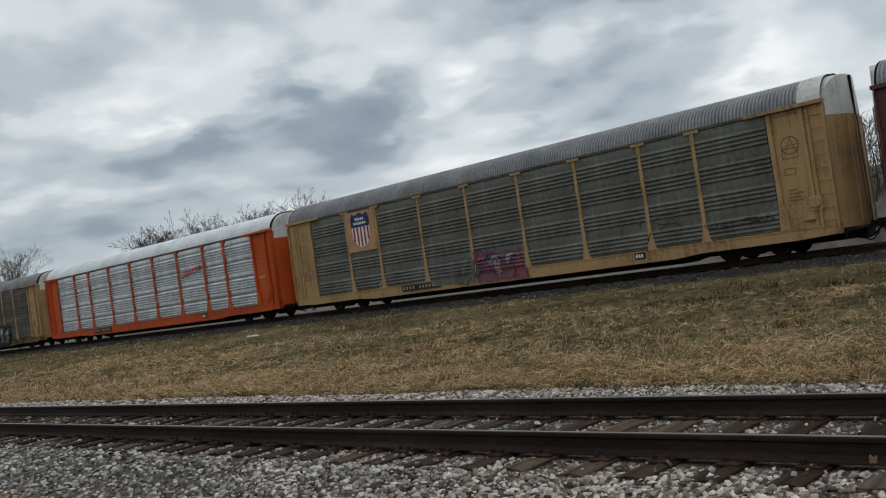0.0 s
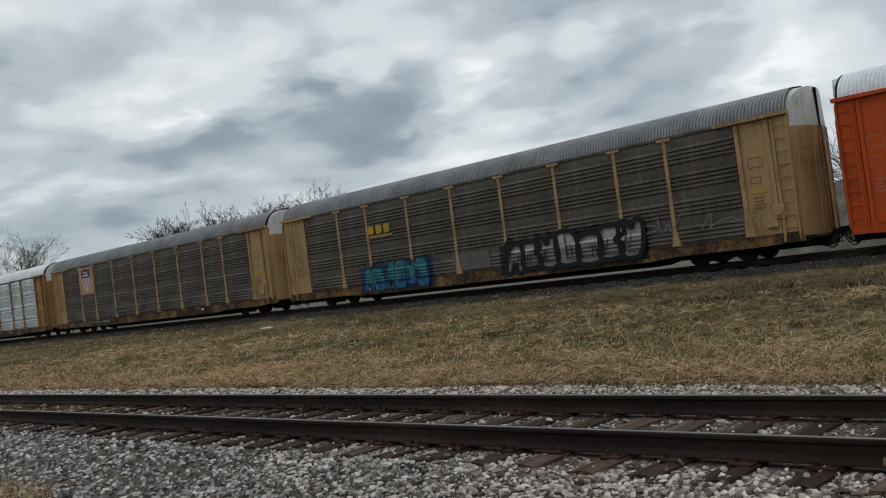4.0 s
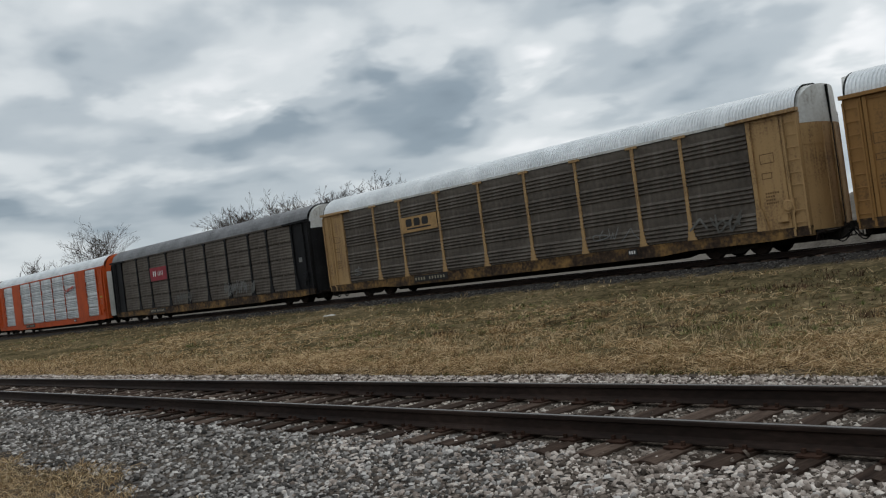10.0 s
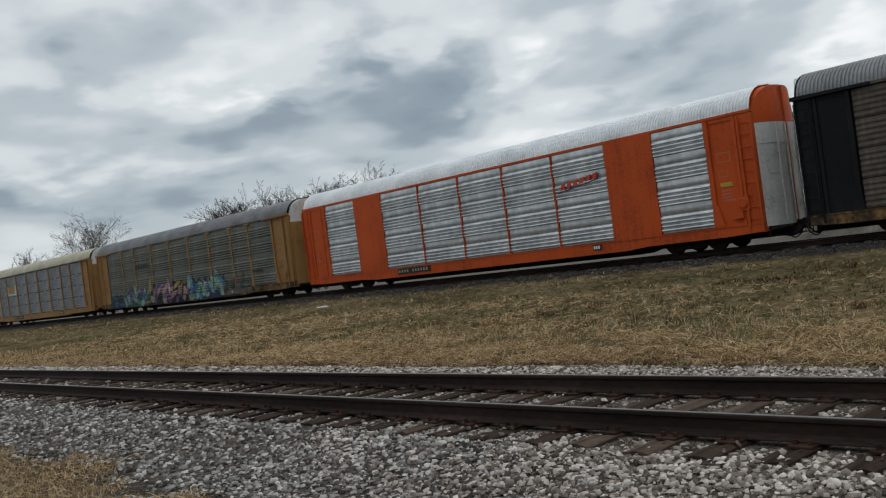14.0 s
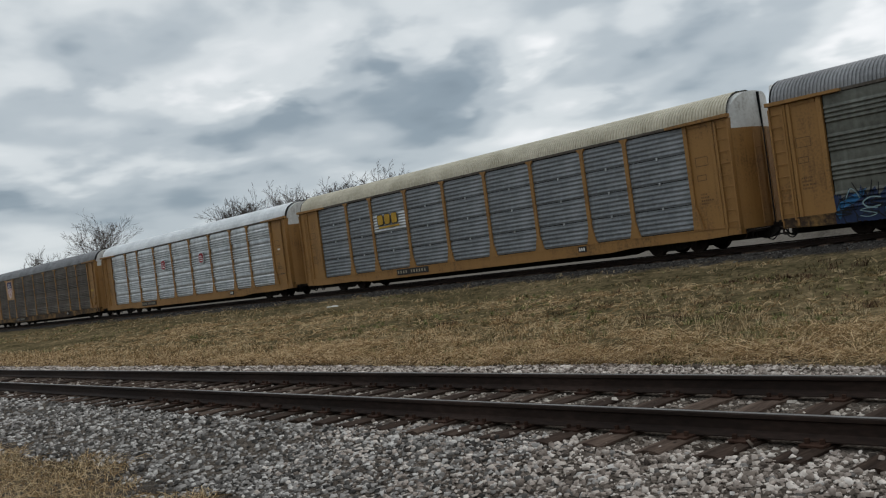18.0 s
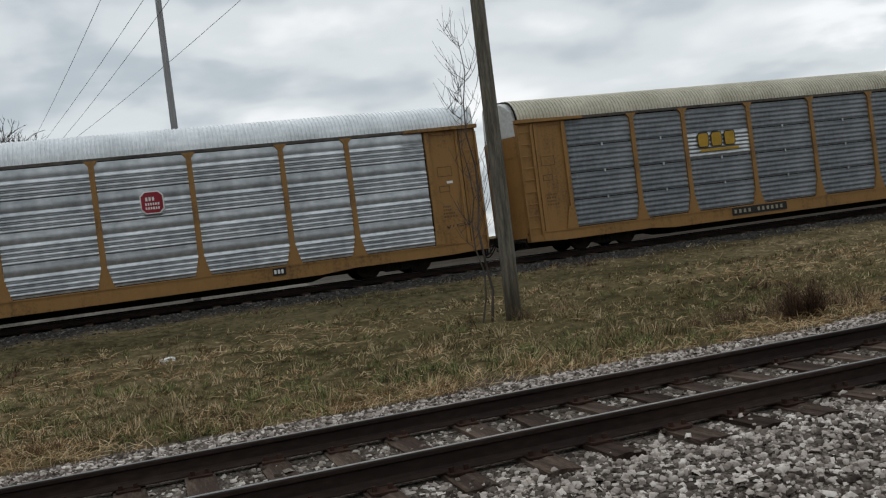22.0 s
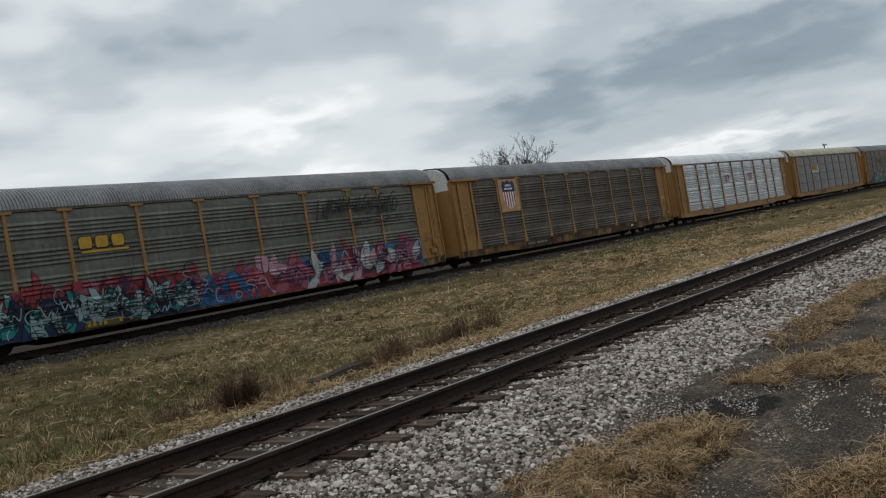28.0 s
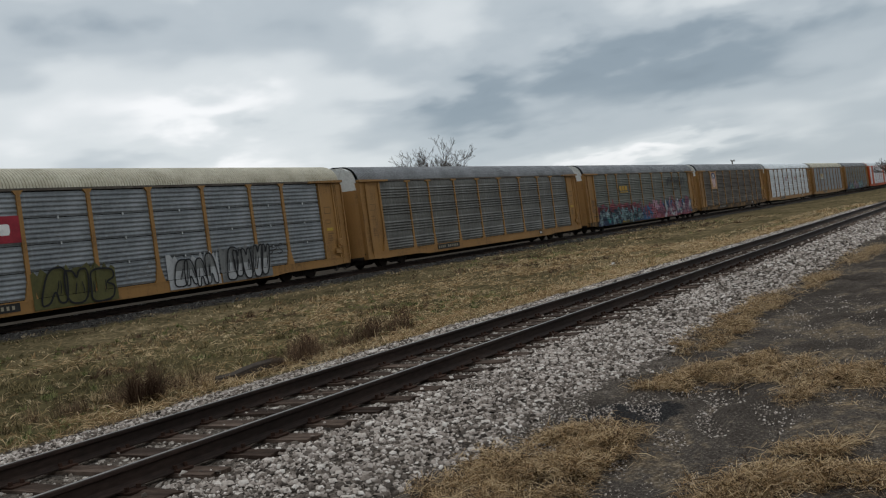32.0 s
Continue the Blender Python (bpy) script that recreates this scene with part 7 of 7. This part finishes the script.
# ---- poles and wires ----
def wood_pole(label, x, y, h, r0, r1, lean, mt):
    t = thing("utility_pole", label, "utility pole", at=pose(x, y, gz(x, y) - 0.06, 0, lean, 0))
    s = Shape()
    s.tube([(0.012 * math.sin(k), 0, h * k / 8) for k in range(9)], [r0 + (r1 - r0) * k / 8 for k in range(9)], 14)
    part("shaft", s.mesh("shaft", smooth=True), M[mt], t)
    return t


wood_pole("weathered grey-brown wooden utility pole standing in the grass", 6.40, 16.05, 10.5, 0.155, 0.125, 0.9, "pole")
wood_pole("tall pale grey pole behind the train", 1.75, 40.0, 15.5, 0.17, 0.12, 0.0, "greypole")


def cross_pole(x, y, h):
    t = wood_pole("weathered utility pole with two cross-arms and insulators", x, y, h, 0.13, 0.09, 0.0, "pole")
    for z, w in ((h - 0.15, 1.2), (h - 1.3, 0.42), (h - 2.6, 0.36)):
        arm = part("cross_arm", Shape().box(-w, w, -0.16, -0.06, z - 0.06, z + 0.06, 0.02).mesh("cross_arm"), M["pole"], t)
        for k in (-0.9, -0.45, 0.45, 0.9):
            part("insulator", Shape().tube([(k * w, -0.11, z + 0.06), (k * w, -0.11, z + 0.2)], [0.035, 0.05], 6).mesh("insulator"), M["greypole"], arm)
    return t


CROSS = (-5.05, 62.0, 10.6)
cross_pole(*CROSS)
cross_pole(146.0, 36.0, 8.0)


def wire(a, b, sag):
    s = Shape()
    a, b = Vector(a), Vector(b)
    s.tube([a.lerp(b, k / 16) - Vector((0, 0, 4 * sag * (k / 16) * (1 - k / 16))) for k in range(17)], 0.009, 4)
    ob = new("overhead_wire", s.mesh("overhead_wire", M["wire"]))
    return tagged(ob, "thin dark overhead wire running to a cross-armed pole", "wire", "overhead wires")


for k, (dx, nx) in enumerate(((-1.1, 3.2), (-0.5, 5.05), (0.5, 5.8), (1.1, 9.5))):
    wire((CROSS[0] + dx, CROSS[1] - 0.1, gz(CROSS[0], CROSS[1]) + CROSS[2] + 0.0), (nx, 12.0, 11.2), 0.35)


def sapling(x, y, h):
    """A thin self-sown tree beside the pole: a wavering stem with long upswept side shoots."""
    rng = random.Random(77)
    t = thing("sapling", "thin leafless sapling beside the wooden pole", "tree", at=pose(x, y, gz(x, y) - 0.03))
    for base, hh, r in ((0.0, h, 0.028), (-0.12, h * 0.8, 0.019)):
        stem, shoots = Shape(), Shape()
        pts = [Vector((base + 0.08 * math.sin(1.7 * k + base * 9), 0.05 * math.cos(1.3 * k), hh * k / 9)) for k in range(10)]
        stem.tube(pts, [r * (1 - 0.085 * k) for k in range(10)], 6)
        for k in range(18):
            p = pts[rng.randrange(3, 10)] + Vector((0, 0, rng.uniform(-0.2, 0.2)))
            a = rng.uniform(0, 2 * math.pi)
            ln = rng.uniform(0.3, 1.0) * (1.2 - 0.06 * p.z)
            d = Vector((math.cos(a), math.sin(a), 0))
            q = [p + d * (ln * 0.55 * u) + Vector((0, 0, ln * (0.25 * u + 0.6 * u * u))) for u in (0, 0.35, 0.7, 1.0)]
            shoots.tube(q, [0.007, 0.005, 0.004, 0.003], 4)
            for _ in range(3):
                b = q[rng.randrange(1, 3)]
                e = Vector((rng.uniform(-0.3, 0.3), rng.uniform(-0.3, 0.3), rng.uniform(0.15, 0.45)))
                shoots.tube([b, b + e * 0.6, b + e + Vector((0, 0, 0.08))], [0.005, 0.004, 0.003], 3)
        part("stem", stem.mesh("stem"), M["bark"], t)
        tagged(part("twig_growth", shoots.mesh("twig_growth"), M["bark"], t, "long thin upswept shoots"), kind="stuff")
    return t


sapling(6.05, 16.25, 5.4)


def marker_post(x, y):
    """A short white trackside post with a cap."""
    t = thing("marker_post", "short white marker post beside the main line", "post", at=pose(x, y, gz(x, y) - 0.05))
    part("shaft", Shape().box(-0.09, 0.09, -0.09, 0.09, 0.0, 1.75, 0.02).mesh("shaft"), M["cap"], t)
    part("cap", Shape().box(-0.12, 0.12, -0.12, 0.12, 1.75, 1.85, 0.03).mesh("cap"), M["cap"], t)
    return t


marker_post(-90.2, 23.6)


# ---- what moves ----
RUN = ((0.0, 0.0), (2.5, -0.42), (6.0, -0.3), (13.0, -0.38), (20.5, -0.2), (23.0, -0.08), (24.5, -0.26), (25.3, -0.2), (28.0, 0.05), (32.0, 0.5))   # seconds, metres ahead of an even run


def car_x(k, t):
    """Middle of wagon k at t seconds."""
    return -23.0 + SPEED * t - (k - 1) * PITCH + float(np.interp(t, [r[0] for r in RUN], [r[1] for r in RUN]))


def on_line(x):
    """The pose of a wagon on the main line, with both trucks on the rails."""
    ya, yb = FAR_Y - bow(x - 10.1), FAR_Y - bow(x + 10.1)
    return pose(x, (ya + yb) / 2, FAR_Z, 0, 0, math.degrees(math.atan2(yb - ya, 20.2)))


def motions():
    times = sorted({r[0] for r in RUN} | set(range(0, 33, 2)))
    for k, c in CARS:
        walk(c, [(t, on_line(car_x(k, t))) for t in times])
    # the wheels roll: one row for every 1.3 radians
    turn = SPEED * 32.0 / 0.405
    n = int(turn / 1.3) + 1
    rolls = [(32.0 * i / n, Matrix.Rotation(turn * i / n, 4, "Y")) for i in range(n + 1)]
    for w in WHEELS:
        at = Matrix.Translation(w.matrix_basis.translation)
        walk(w, [(t, at @ r) for t, r in rolls])


motions()
